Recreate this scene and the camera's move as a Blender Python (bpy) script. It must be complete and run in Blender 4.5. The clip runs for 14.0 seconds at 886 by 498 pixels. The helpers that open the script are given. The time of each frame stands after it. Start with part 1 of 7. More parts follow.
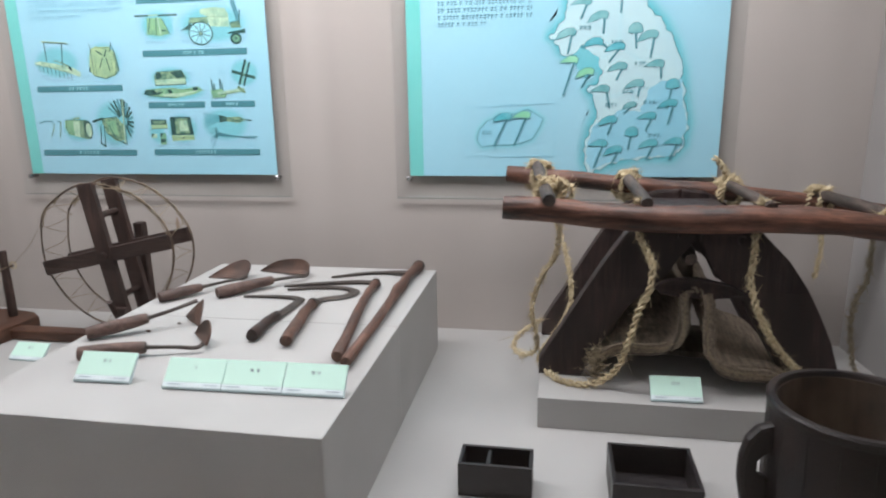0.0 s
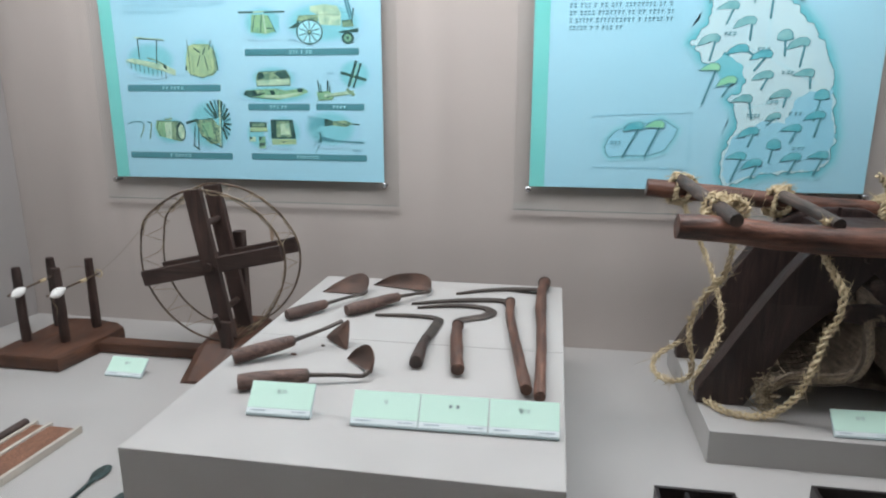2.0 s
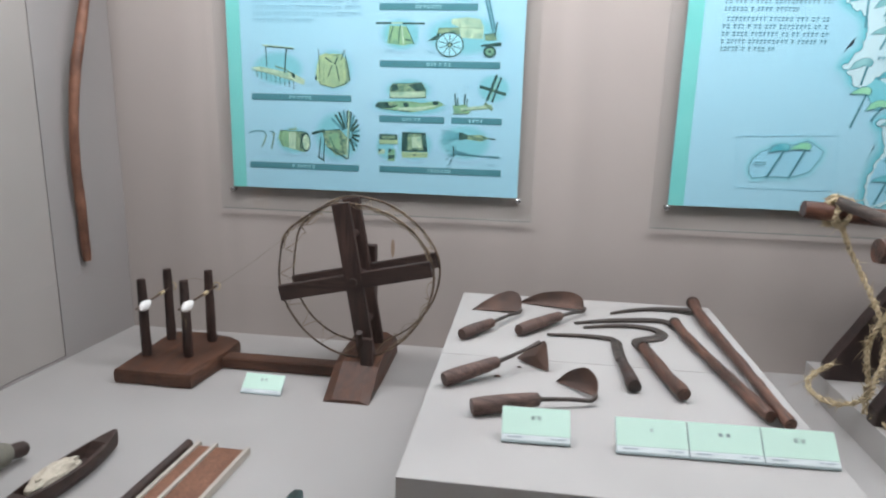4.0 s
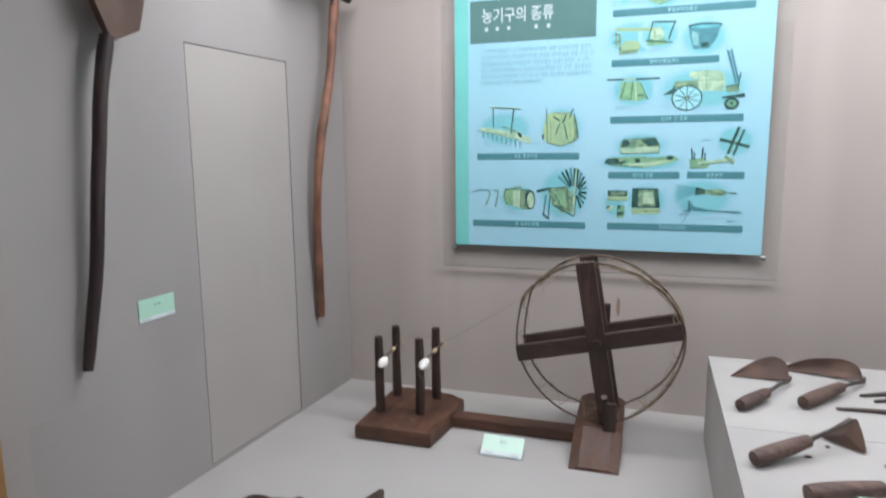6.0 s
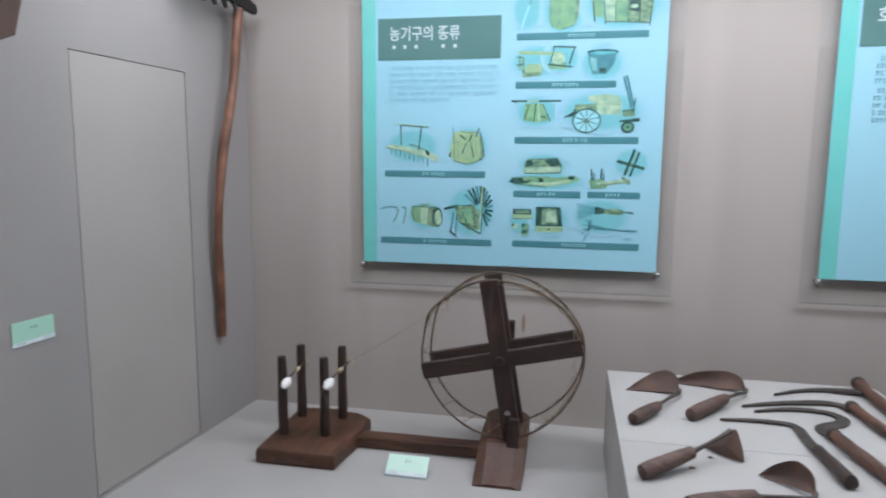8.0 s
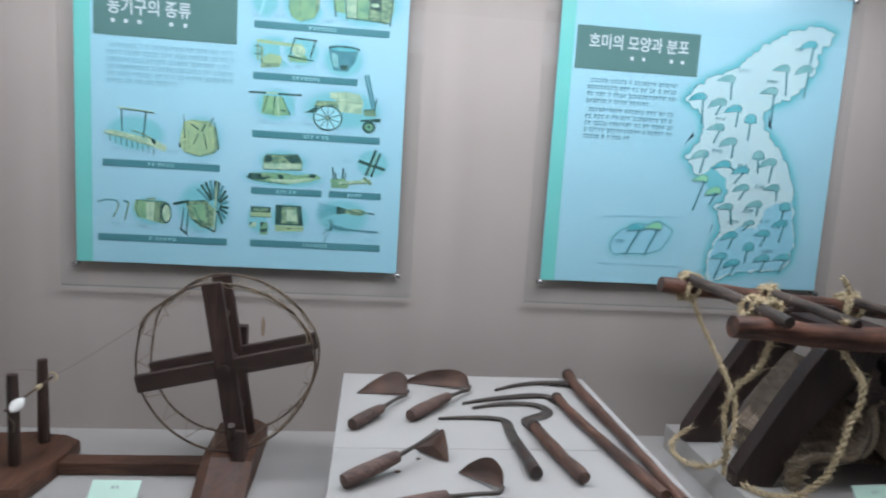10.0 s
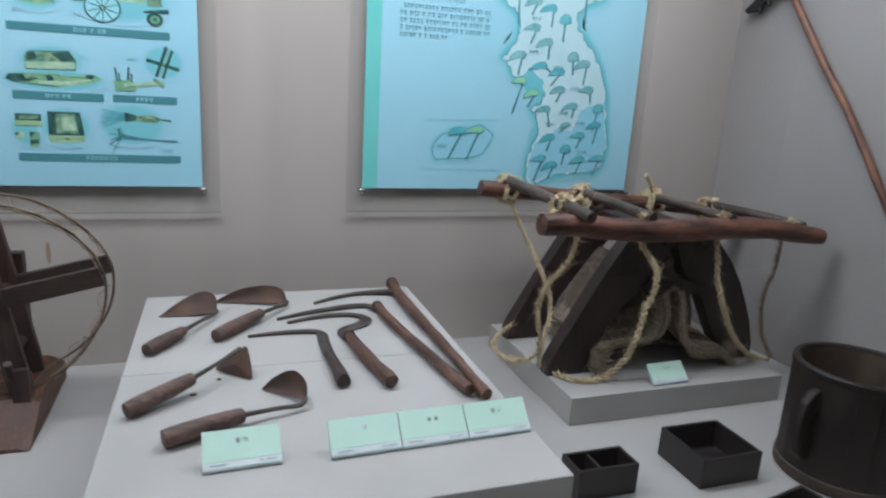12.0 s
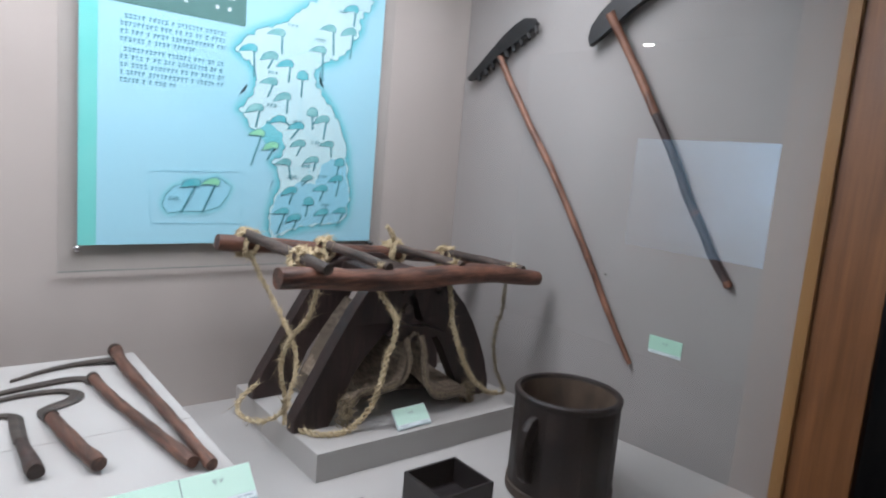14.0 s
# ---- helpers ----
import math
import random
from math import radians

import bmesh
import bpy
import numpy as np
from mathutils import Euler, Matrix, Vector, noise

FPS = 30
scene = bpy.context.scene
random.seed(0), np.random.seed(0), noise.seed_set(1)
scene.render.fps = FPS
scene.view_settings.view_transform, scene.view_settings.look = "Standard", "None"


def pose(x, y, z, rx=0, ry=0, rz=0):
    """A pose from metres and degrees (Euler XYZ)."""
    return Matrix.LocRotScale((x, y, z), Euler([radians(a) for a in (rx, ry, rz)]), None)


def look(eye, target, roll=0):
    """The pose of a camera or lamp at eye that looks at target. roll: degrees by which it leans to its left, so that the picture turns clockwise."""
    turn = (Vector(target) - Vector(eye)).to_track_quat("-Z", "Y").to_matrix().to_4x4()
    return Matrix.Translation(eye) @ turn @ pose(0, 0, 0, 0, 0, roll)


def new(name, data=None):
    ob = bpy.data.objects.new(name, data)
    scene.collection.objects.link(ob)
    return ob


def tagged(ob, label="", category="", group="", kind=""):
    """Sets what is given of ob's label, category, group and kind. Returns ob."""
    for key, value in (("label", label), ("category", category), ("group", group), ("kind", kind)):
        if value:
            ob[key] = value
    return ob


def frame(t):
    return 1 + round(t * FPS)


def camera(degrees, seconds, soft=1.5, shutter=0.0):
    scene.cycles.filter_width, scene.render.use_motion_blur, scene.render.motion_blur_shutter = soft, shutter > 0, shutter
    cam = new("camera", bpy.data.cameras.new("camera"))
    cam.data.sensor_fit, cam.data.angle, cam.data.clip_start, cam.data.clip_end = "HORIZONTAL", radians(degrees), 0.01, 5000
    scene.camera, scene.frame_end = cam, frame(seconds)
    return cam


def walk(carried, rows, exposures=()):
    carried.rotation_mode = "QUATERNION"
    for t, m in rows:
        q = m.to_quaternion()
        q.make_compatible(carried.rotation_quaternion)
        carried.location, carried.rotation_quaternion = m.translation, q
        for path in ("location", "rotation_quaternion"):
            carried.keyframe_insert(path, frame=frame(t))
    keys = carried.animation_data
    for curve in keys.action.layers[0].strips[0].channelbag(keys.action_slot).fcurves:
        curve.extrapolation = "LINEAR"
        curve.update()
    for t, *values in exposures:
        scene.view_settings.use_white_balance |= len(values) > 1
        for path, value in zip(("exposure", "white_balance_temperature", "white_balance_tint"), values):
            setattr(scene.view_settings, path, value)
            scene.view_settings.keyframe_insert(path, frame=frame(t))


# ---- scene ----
cam = camera(68.9, 14.0, soft=2.0, shutter=0.4)
PATH = [
    (0, (0.062, 0.064, 1.516), (-0.284, 1.975, 1.037), -1.0),
    (0.5, (-0.047, 0.091, 1.509), (-0.424, 1.994, 1.025), -2.0),
    (1, (-0.204, 0.156, 1.521), (-0.555, 2.046, 0.97), -1.4),
    (1.5, (-0.312, 0.17, 1.529), (-0.714, 2.059, 1.011), 0.1),
    (2, (-0.445, 0.128, 1.54), (-0.774, 2.042, 1.061), -0.0),
    (2.5, (-0.603, 0.084, 1.55), (-0.886, 2.002, 1.06), 0.1),
    (5, (-1.361, 0.063, 1.551), (-1.638, 1.998, 1.124), 2.4),
    (5.5, (-1.48, 0.045, 1.553), (-1.969, 1.937, 1.127), 0.6),
    (6, (-1.518, 0.019, 1.584), (-2.128, 1.899, 1.275), -0.6),
    (6.5, (-1.515, 0.007, 1.614), (-2.149, 1.895, 1.426), -2.1),
    (7, (-1.493, 0.002, 1.626), (-2.121, 1.891, 1.436), -2.4),
    (7.5, (-1.489, 0.013, 1.618), (-2.012, 1.929, 1.383), -1.6),
    (8, (-1.461, 0.046, 1.6), (-1.841, 1.991, 1.33), 0.5),
    (8.5, (-1.401, 0.075, 1.617), (-1.616, 2.047, 1.363), 1.8),
    (9, (-1.341, 0.095, 1.625), (-1.418, 2.079, 1.387), 2.7),
    (11.5, (-1.088, 0.187, 1.587), (-0.511, 2.058, 1.178), 3.4),
    (12, (-1.057, 0.19, 1.569), (-0.412, 2.021, 1.087), 3.4),
    (12.5, (-1.031, 0.188, 1.546), (-0.233, 1.942, 1.008), 3.9),
    (13, (-1.006, 0.171, 1.555), (-0.043, 1.855, 1.069), 5.2),
    (13.5, (-0.982, 0.153, 1.568), (0.172, 1.75, 1.222), 6.2),
    (14, (-0.956, 0.14, 1.585), (0.298, 1.673, 1.304), 4.9),
]
EXPOSURE = ((0.0, 0.18, 6680, 9), (0.6, 0.07, 6600, 6), (1.0, 0.04, 6580, 6), (2.0, 0.04, 6600, 7), (5.0, 0.05, 6680, 10), (5.5, 0.09, 6700, 10), (6.5, 0.04, 6430, 10), (7.5, -0.17, 6300, 9), (9.0, -0.19, 6310, 9), (11.5, -0.28, 6230, 6), (12.0, -0.29, 6200, 6), (12.5, -0.17, 6290, 8), (13.5, 0.15, 6350, 9), (14.0, 0.17, 6390, 10))
walk(cam, [(t, look(eye, target, roll)) for t, eye, target, roll in PATH], EXPOSURE)

# ---- plan, in metres ----
XL, XR = -2.842, 1.170         # corners of the side walls with the back wall
YB, YG = 2.682, 0.96           # back wall, glass
SPLAY_L, SPLAY_R = 4.6, 4.0    # the side walls open towards the viewer, in degrees
XLF, XRF = -2.978, 1.289       # the side walls at the glass
ZD, ZP, ZS, ZC = 0.505, 0.83, 0.605, 2.62   # deck, tool plinth, saddle plinth, case ceiling

# ---- world and light ----
world = bpy.data.worlds.new("dim_hall")
world.use_nodes = True
world.node_tree.nodes["Background"].inputs[0].default_value = (0.5, 0.55, 0.6, 1)
world.node_tree.nodes["Background"].inputs[1].default_value = 0.02
scene.world = world


def area_lamp(name, m, sx, sy, watts, colour):
    data = bpy.data.lights.new(name, "AREA")
    data.shape, data.size, data.size_y, data.energy, data.color = "RECTANGLE", sx, sy, watts, colour
    ob = new(name, data)
    ob.matrix_world = m
    return ob


TUBE = (0.978, 0.948, 1.035)
area_lamp("case_lamp", pose(-0.93, 1.92, ZC - 0.045), 3.56, 0.56, 53.5, TUBE)
scene.view_settings.exposure = 0.0


# ---- materials ----
def material(name, base, second=None, rough=0.6, metal=0.0, scale=(6, 6, 6), fine=60.0, bump=0.1, mix=1.0, stain=0.0, stain_scale=2.5, spec=0.5, detail=4.0, streak=None, uneven=0.0):
    """Two tones mixed by a stretched noise, a large stain on top, fine relief; object coordinates, so real-world size."""
    m = bpy.data.materials.new(name)
    m.use_nodes = True
    n, l = m.node_tree.nodes, m.node_tree.links
    b = n["Principled BSDF"]
    second = second or tuple(c * 0.8 for c in base)
    co = n.new("ShaderNodeTexCoord")
    mp = n.new("ShaderNodeMapping")
    mp.inputs["Scale"].default_value = scale
    l.new(co.outputs["Object"], mp.inputs["Vector"])
    info = n.new("ShaderNodeObjectInfo")
    off = n.new("ShaderNodeVectorMath")
    off.operation = "SCALE"
    off.inputs[0].default_value = (7.1, 3.3, 5.7)
    l.new(info.outputs["Random"], off.inputs["Scale"])
    l.new(off.outputs[0], mp.inputs["Location"])
    ns = n.new("ShaderNodeTexNoise")
    ns.inputs["Scale"].default_value, ns.inputs["Detail"].default_value, ns.inputs["Roughness"].default_value = 1.0, detail, 0.6
    l.new(mp.outputs[0], ns.inputs["Vector"])
    rp = n.new("ShaderNodeMapRange")
    rp.inputs[1].default_value, rp.inputs[2].default_value = 0.32, 0.68
    rp.inputs[4].default_value = mix
    l.new(ns.outputs[0], rp.inputs[0])
    mx = n.new("ShaderNodeMix")
    mx.data_type = "RGBA"
    mx.inputs[6].default_value, mx.inputs[7].default_value = (*base, 1), (*second, 1)
    l.new(rp.outputs[0], mx.inputs[0])
    out = mx.outputs[2]
    if streak:
        # narrow dark fibres and pale worn lines along the grain
        ms = n.new("ShaderNodeMapping")
        ms.inputs["Scale"].default_value = streak
        l.new(co.outputs["Object"], ms.inputs["Vector"])
        n4 = n.new("ShaderNodeTexNoise")
        n4.inputs["Scale"].default_value, n4.inputs["Detail"].default_value, n4.inputs["Roughness"].default_value = 1.0, 5.0, 0.7
        l.new(ms.outputs[0], n4.inputs["Vector"])
        r4 = n.new("ShaderNodeMapRange")
        r4.inputs[1].default_value, r4.inputs[2].default_value, r4.inputs[3].default_value, r4.inputs[4].default_value = 0.34, 0.68, 0.45, 1.45
        l.new(n4.outputs[0], r4.inputs[0])
        m4 = n.new("ShaderNodeVectorMath")
        m4.operation = "SCALE"
        l.new(out, m4.inputs[0])
        l.new(r4.outputs[0], m4.inputs["Scale"])
        out = m4.outputs[0]
    if stain:
        n2 = n.new("ShaderNodeTexNoise")
        n2.inputs["Scale"].default_value, n2.inputs["Detail"].default_value = stain_scale, 5.0
        l.new(co.outputs["Object"], n2.inputs["Vector"])
        r2 = n.new("ShaderNodeMapRange")
        r2.inputs[1].default_value, r2.inputs[2].default_value = 0.42, 0.75
        r2.inputs[4].default_value = stain
        l.new(n2.outputs[0], r2.inputs[0])
        m2 = n.new("ShaderNodeMix")
        m2.data_type, m2.blend_type = "RGBA", "MULTIPLY"
        m2.inputs[7].default_value = (0.45, 0.42, 0.40, 1)
        l.new(r2.outputs[0], m2.inputs[0])
        l.new(out, m2.inputs[6])
        out = m2.outputs[2]
    l.new(out, b.inputs["Base Color"])
    b.inputs["Roughness"].default_value, b.inputs["Metallic"].default_value = rough, metal
    b.inputs["Specular IOR Level"].default_value = spec
    if uneven:
        r5 = n.new("ShaderNodeMapRange")
        r5.inputs[1].default_value, r5.inputs[2].default_value = 0.3, 0.7
        r5.inputs[3].default_value, r5.inputs[4].default_value = rough - uneven, rough + uneven
        l.new(ns.outputs[0], r5.inputs[0])
        l.new(r5.outputs[0], b.inputs["Roughness"])
    if bump:
        n3 = n.new("ShaderNodeTexNoise")
        n3.inputs["Scale"].default_value, n3.inputs["Detail"].default_value = fine, 3.0
        l.new(co.outputs["Object"], n3.inputs["Vector"])
        ad = n.new("ShaderNodeMath")
        ad.operation = "ADD"
        l.new(n3.outputs[0], ad.inputs[0])
        l.new(ns.outputs[0], ad.inputs[1])
        bp = n.new("ShaderNodeBump")
        bp.inputs["Strength"].default_value, bp.inputs["Distance"].default_value = bump, 0.004
        l.new(ad.outputs[0], bp.inputs["Height"])
        l.new(bp.outputs[0], b.inputs["Normal"])
    return m


def grain(axis, along=3.0, across=26.0):
    return tuple(along if a == axis else across for a in "xyz")


def wood(name, dark, light, axis, rough=0.55, bump=0.35, stain=0.5):
    return material(name, dark, light, rough, scale=grain(axis), fine=180, bump=bump, stain=stain, stain_scale=9.0, detail=6.0, streak=grain(axis, 9.0, 130.0), uneven=0.14)


def clear_pane(name, ior=1.5, tint=(0.985, 0.995, 0.99)):
    m = bpy.data.materials.new(name)
    m.use_nodes = True
    n, l = m.node_tree.nodes, m.node_tree.links
    n.remove(n["Principled BSDF"])
    gl = n.new("ShaderNodeBsdfGlass")
    gl.inputs["Color"].default_value = (*tint, 1)
    gl.inputs["Roughness"].default_value = 0.0
    gl.inputs["IOR"].default_value = ior
    l.new(gl.outputs[0], n["Material Output"].inputs[0])
    return m


def acrylic(name):
    """A thin clear plate: it lets light through, a little dimmed, and shines more at a flat angle."""
    m = bpy.data.materials.new(name)
    m.use_nodes = True
    n, l = m.node_tree.nodes, m.node_tree.links
    n.remove(n["Principled BSDF"])
    tr, gl, lw, pw, sc, mx = (n.new("ShaderNodeBsdfTransparent"), n.new("ShaderNodeBsdfGlossy"), n.new("ShaderNodeLayerWeight"), n.new("ShaderNodeMath"), n.new("ShaderNodeMath"), n.new("ShaderNodeMixShader"))
    tr.inputs[0].default_value = (0.975, 0.985, 0.985, 1)
    gl.inputs["Roughness"].default_value = 0.02
    lw.inputs[0].default_value = 0.5
    pw.operation, sc.operation = "POWER", "MULTIPLY_ADD"
    pw.inputs[1].default_value = 4.0
    sc.inputs[1].default_value, sc.inputs[2].default_value = 0.8, 0.05
    l.new(lw.outputs["Facing"], pw.inputs[0])
    l.new(pw.outputs[0], sc.inputs[0])
    l.new(sc.outputs[0], mx.inputs[0])
    l.new(tr.outputs[0], mx.inputs[1])
    l.new(gl.outputs[0], mx.inputs[2])
    l.new(mx.outputs[0], n["Material Output"].inputs[0])
    return m


def soft_halo(name, inner, outer):
    """A printed halo: strongest half way out, fading into the sheet's colour at its rim."""
    m = material(name, inner, inner, 0.2, bump=0)
    n, l = m.node_tree.nodes, m.node_tree.links
    co, ln, rp, mx = n.new("ShaderNodeTexCoord"), n.new("ShaderNodeVectorMath"), n.new("ShaderNodeMapRange"), n.new("ShaderNodeMix")
    sb = n.new("ShaderNodeVectorMath")
    sb.operation, ln.operation = "MULTIPLY_ADD", "LENGTH"
    sb.inputs[1].default_value, sb.inputs[2].default_value = (2.0, 0.0, 2.0), (-1.0, 0.0, -1.0)
    l.new(co.outputs["Generated"], sb.inputs[0])
    l.new(sb.outputs[0], ln.inputs[0])
    rp.interpolation_type = "SMOOTHSTEP"
    rp.inputs[1].default_value, rp.inputs[2].default_value = 0.60, 0.99
    l.new(ln.outputs["Value"], rp.inputs[0])
    mx.data_type = "RGBA"
    mx.inputs[6].default_value, mx.inputs[7].default_value = (*inner, 1), (*outer, 1)
    l.new(rp.outputs[0], mx.inputs[0])
    l.new(mx.outputs[2], n["Principled BSDF"].inputs["Base Color"])
    return m


def glowing(name, colour, strength):
    m = bpy.data.materials.new(name)
    m.use_nodes = True
    b = m.node_tree.nodes["Principled BSDF"]
    b.inputs["Base Color"].default_value = (*colour, 1)
    b.inputs["Emission Color"].default_value = (*colour, 1)
    b.inputs["Emission Strength"].default_value = strength
    return m


def cloudy_screen(name, dull, bright, strength):
    """A lit screen that shows sky: dull and cloudy to one side, clear blue to the other."""
    m = glowing(name, bright, strength)
    n, l = m.node_tree.nodes, m.node_tree.links
    em = n["Principled BSDF"]
    co, sp, ns, ad, rp, mx = (n.new("ShaderNodeTexCoord"), n.new("ShaderNodeSeparateXYZ"), n.new("ShaderNodeTexNoise"), n.new("ShaderNodeMath"), n.new("ShaderNodeMapRange"), n.new("ShaderNodeMix"))
    l.new(co.outputs["Generated"], sp.inputs[0])
    ns.inputs["Scale"].default_value, ns.inputs["Detail"].default_value = 2.5, 4.0
    l.new(co.outputs["Generated"], ns.inputs["Vector"])
    ad.operation = "ADD"
    l.new(sp.outputs["Y"], ad.inputs[0])
    l.new(ns.outputs[0], ad.inputs[1])
    up = n.new("ShaderNodeMath")
    up.operation = "MULTIPLY_ADD"
    up.inputs[1].default_value = 0.95
    l.new(sp.outputs["Z"], up.inputs[0])
    l.new(ad.outputs[0], up.inputs[2])
    rp.inputs[1].default_value, rp.inputs[2].default_value = 0.88, 2.15
    l.new(up.outputs[0], rp.inputs[0])
    mx.data_type = "RGBA"
    mx.inputs[6].default_value, mx.inputs[7].default_value = (*dull, 1), (*bright, 1)
    l.new(rp.outputs[0], mx.inputs[0])
    l.new(mx.outputs[2], em.inputs["Emission Color"])
    return m


M_WALL = material("wall_cloth", (0.436, 0.391, 0.360), (0.500, 0.452, 0.419), 0.85, scale=(5.0, 5.0, 0.25), fine=420, bump=0.18, stain=0.14, stain_scale=1.3)
M_SIDE = material("side_wall_paint", (0.3201, 0.3021, 0.2936), (0.3540, 0.3339, 0.3244), 0.8, scale=(3, 3, 0.6), fine=420, bump=0.14, stain=0.14, stain_scale=1.6)
M_DOOR = material("door_paint", (0.3795, 0.3551, 0.3318), (0.4081, 0.3816, 0.3572), 0.75, scale=(2, 2, 1), fine=380, bump=0.1, stain=0.1)
M_DECK = material("deck_paint", (0.395, 0.384, 0.370), (0.440, 0.428, 0.413), 0.6, scale=(2, 2, 2), fine=300, bump=0.06, stain=0.2, stain_scale=3.0)
M_PLINTH = material("plinth_paint", (0.395, 0.382, 0.367), (0.440, 0.426, 0.410), 0.6, scale=(2.5, 2.5, 2.5), fine=260, bump=0.06, stain=0.2, stain_scale=4.0)
M_CEIL = material("ceiling_paint", (0.7, 0.7, 0.7), (0.74, 0.74, 0.74), 0.8)
M_DARKGAP = material("dark_gap", (0.13, 0.12, 0.11), (0.10, 0.09, 0.08), rough=0.9, bump=0)
M_FRAME = material("frame_wood", (0.115, 0.045, 0.013), (0.205, 0.086, 0.026), 0.45, scale=(30, 30, 1.3), fine=150, bump=0.12, stain=0.35, stain_scale=3.0, detail=6.0, uneven=0.1)
M_BEAD = material("bead_wood", (0.255, 0.135, 0.046), (0.315, 0.172, 0.064), 0.45, scale=(22, 22, 1.6), fine=150, bump=0.1, stain=0.2, stain_scale=3.0)
M_HALL = material("hall_paint", (0.10, 0.085, 0.075), (0.13, 0.11, 0.10), 0.8, fine=200)
M_HALLFLOOR = material("hall_floor", (0.10, 0.075, 0.055), (0.14, 0.10, 0.075), 0.35, scale=(1.5, 12, 1))
M_GLASS = clear_pane("case_glass")
M_ACRYL = acrylic("acrylic")
M_STEEL = material("steel_stud", (0.62, 0.62, 0.63), (0.55, 0.55, 0.56), 0.25, 1.0, bump=0)
M_EDGE = material("plate_edge", (0.20, 0.215, 0.205), (0.26, 0.275, 0.262), 0.4, scale=(3, 3, 3), bump=0)
M_STAINW = material("rust_streak", (0.30, 0.205, 0.14), (0.36, 0.27, 0.20), 0.85, scale=(60, 60, 20), bump=0)
M_DIFF = glowing("lamp_diffuser", (0.93, 0.98, 1.0), 1.6)
M_SCREEN = cloudy_screen("lit_screen", (0.030, 0.038, 0.045), (0.44, 0.74, 1.08), 0.92)
M_SPOT = glowing("spot_bulb", (1.0, 0.96, 0.9), 45.0)

M_WHEELX = wood("wheel_wood_x", (0.0283, 0.0171, 0.0142), (0.0708, 0.0401, 0.0319), "x")
M_WHEELZ = wood("wheel_wood_z", (0.0283, 0.0171, 0.0142), (0.0732, 0.0401, 0.0319), "z")
M_BASEW = wood("base_wood", (0.062, 0.027, 0.016), (0.150, 0.066, 0.038), "y", 0.55, 0.3, 0.7)
M_BEAMW = wood("beam_wood", (0.070, 0.030, 0.018), (0.150, 0.068, 0.040), "x", 0.5, 0.35, 0.7)
M_SADDLE = wood("saddle_wood", (0.0175, 0.0112, 0.0105), (0.0600, 0.0350, 0.0315), "z", 0.5, 0.5, 0.6)
M_POLE = material("pole_wood", (0.036, 0.021, 0.018), (0.275, 0.118, 0.074), 0.45, scale=(5, 17, 17), fine=140, bump=0.6, stain=0.85, stain_scale=7.0, detail=6.0, streak=(12.0, 110.0, 110.0), uneven=0.14)
M_STICK = wood("grey_stick", (0.045, 0.034, 0.030), (0.140, 0.098, 0.080), "y", 0.6, 0.5, 0.7)
M_BAMBOO = material("cane_handle", (0.105, 0.046, 0.029), (0.300, 0.140, 0.086), 0.45, scale=(24, 9, 9), fine=140, bump=0.35, stain=0.7, stain_scale=16.0, detail=6.0, uneven=0.12)
M_HOE = wood("tool_handle", (0.0630, 0.0364, 0.0294), (0.1890, 0.1148, 0.0924), "x", 0.6, 0.6, 0.8)
M_SICKLE = wood("sickle_handle", (0.0621, 0.0297, 0.0203), (0.2093, 0.1026, 0.0702), "y", 0.5, 0.6, 0.9)
M_IRON = material("forged_iron", (0.0660, 0.0576, 0.0540), (0.1140, 0.0936, 0.0816), 0.55, 0.6, scale=(30, 30, 30), fine=200, bump=0.3, stain=0.4, stain_scale=18)
M_RUST = material("rusted_iron", (0.056, 0.042, 0.038), (0.150, 0.082, 0.058), 0.7, 0.2, scale=(12, 12, 12), fine=240, bump=0.4, stain=0.5, stain_scale=18, detail=6.0)
M_LACQ = wood("black_lacquer", (0.012, 0.010, 0.0115), (0.024, 0.020, 0.021), "x", 0.42, 0.15, 0.3)
M_BUCKET = material("bucket_wood", (0.0065, 0.0060, 0.0072), (0.030, 0.0185, 0.0150), 0.50, spec=0.4, scale=(9, 9, 6), fine=170, bump=0.55, stain=0.75, stain_scale=7.0, detail=8.0, uneven=0.2)
M_BUCKIN = material("bucket_inside", (0.048, 0.033, 0.025), (0.165, 0.112, 0.074), 0.72, scale=(16, 16, 4), fine=150, bump=0.4, stain=0.85, stain_scale=9.0, detail=7.0)
M_HOOP = material("bucket_hoop", (0.022, 0.016, 0.014), (0.115, 0.080, 0.058), 0.6, scale=(9, 9, 20), fine=150, bump=0.4, stain=0.7, stain_scale=8.0, detail=6.0)
M_RAKEHEAD = wood("rake_head", (0.0070, 0.0074, 0.0088), (0.0165, 0.0160, 0.0172), "y", 0.5, 0.25, 0.2)
M_SHOVEL = material("shovel_blade", (0.075, 0.038, 0.025), (0.150, 0.080, 0.052), 0.55, scale=(9, 9, 4), fine=150, bump=0.3, stain=0.45, stain_scale=10.0, detail=6.0, uneven=0.1)
M_SHAFT = wood("shovel_shaft", (0.022, 0.014, 0.014), (0.052, 0.032, 0.030), "z", 0.5, 0.25, 0.3)
M_ROPE = material("straw_rope", (0.40, 0.305, 0.175), (0.78, 0.66, 0.44), 0.85, scale=(70, 70, 70), fine=260, bump=0.5, stain=0.5, stain_scale=30)
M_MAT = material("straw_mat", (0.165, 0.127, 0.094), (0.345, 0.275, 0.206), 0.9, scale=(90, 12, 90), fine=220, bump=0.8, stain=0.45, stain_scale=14)
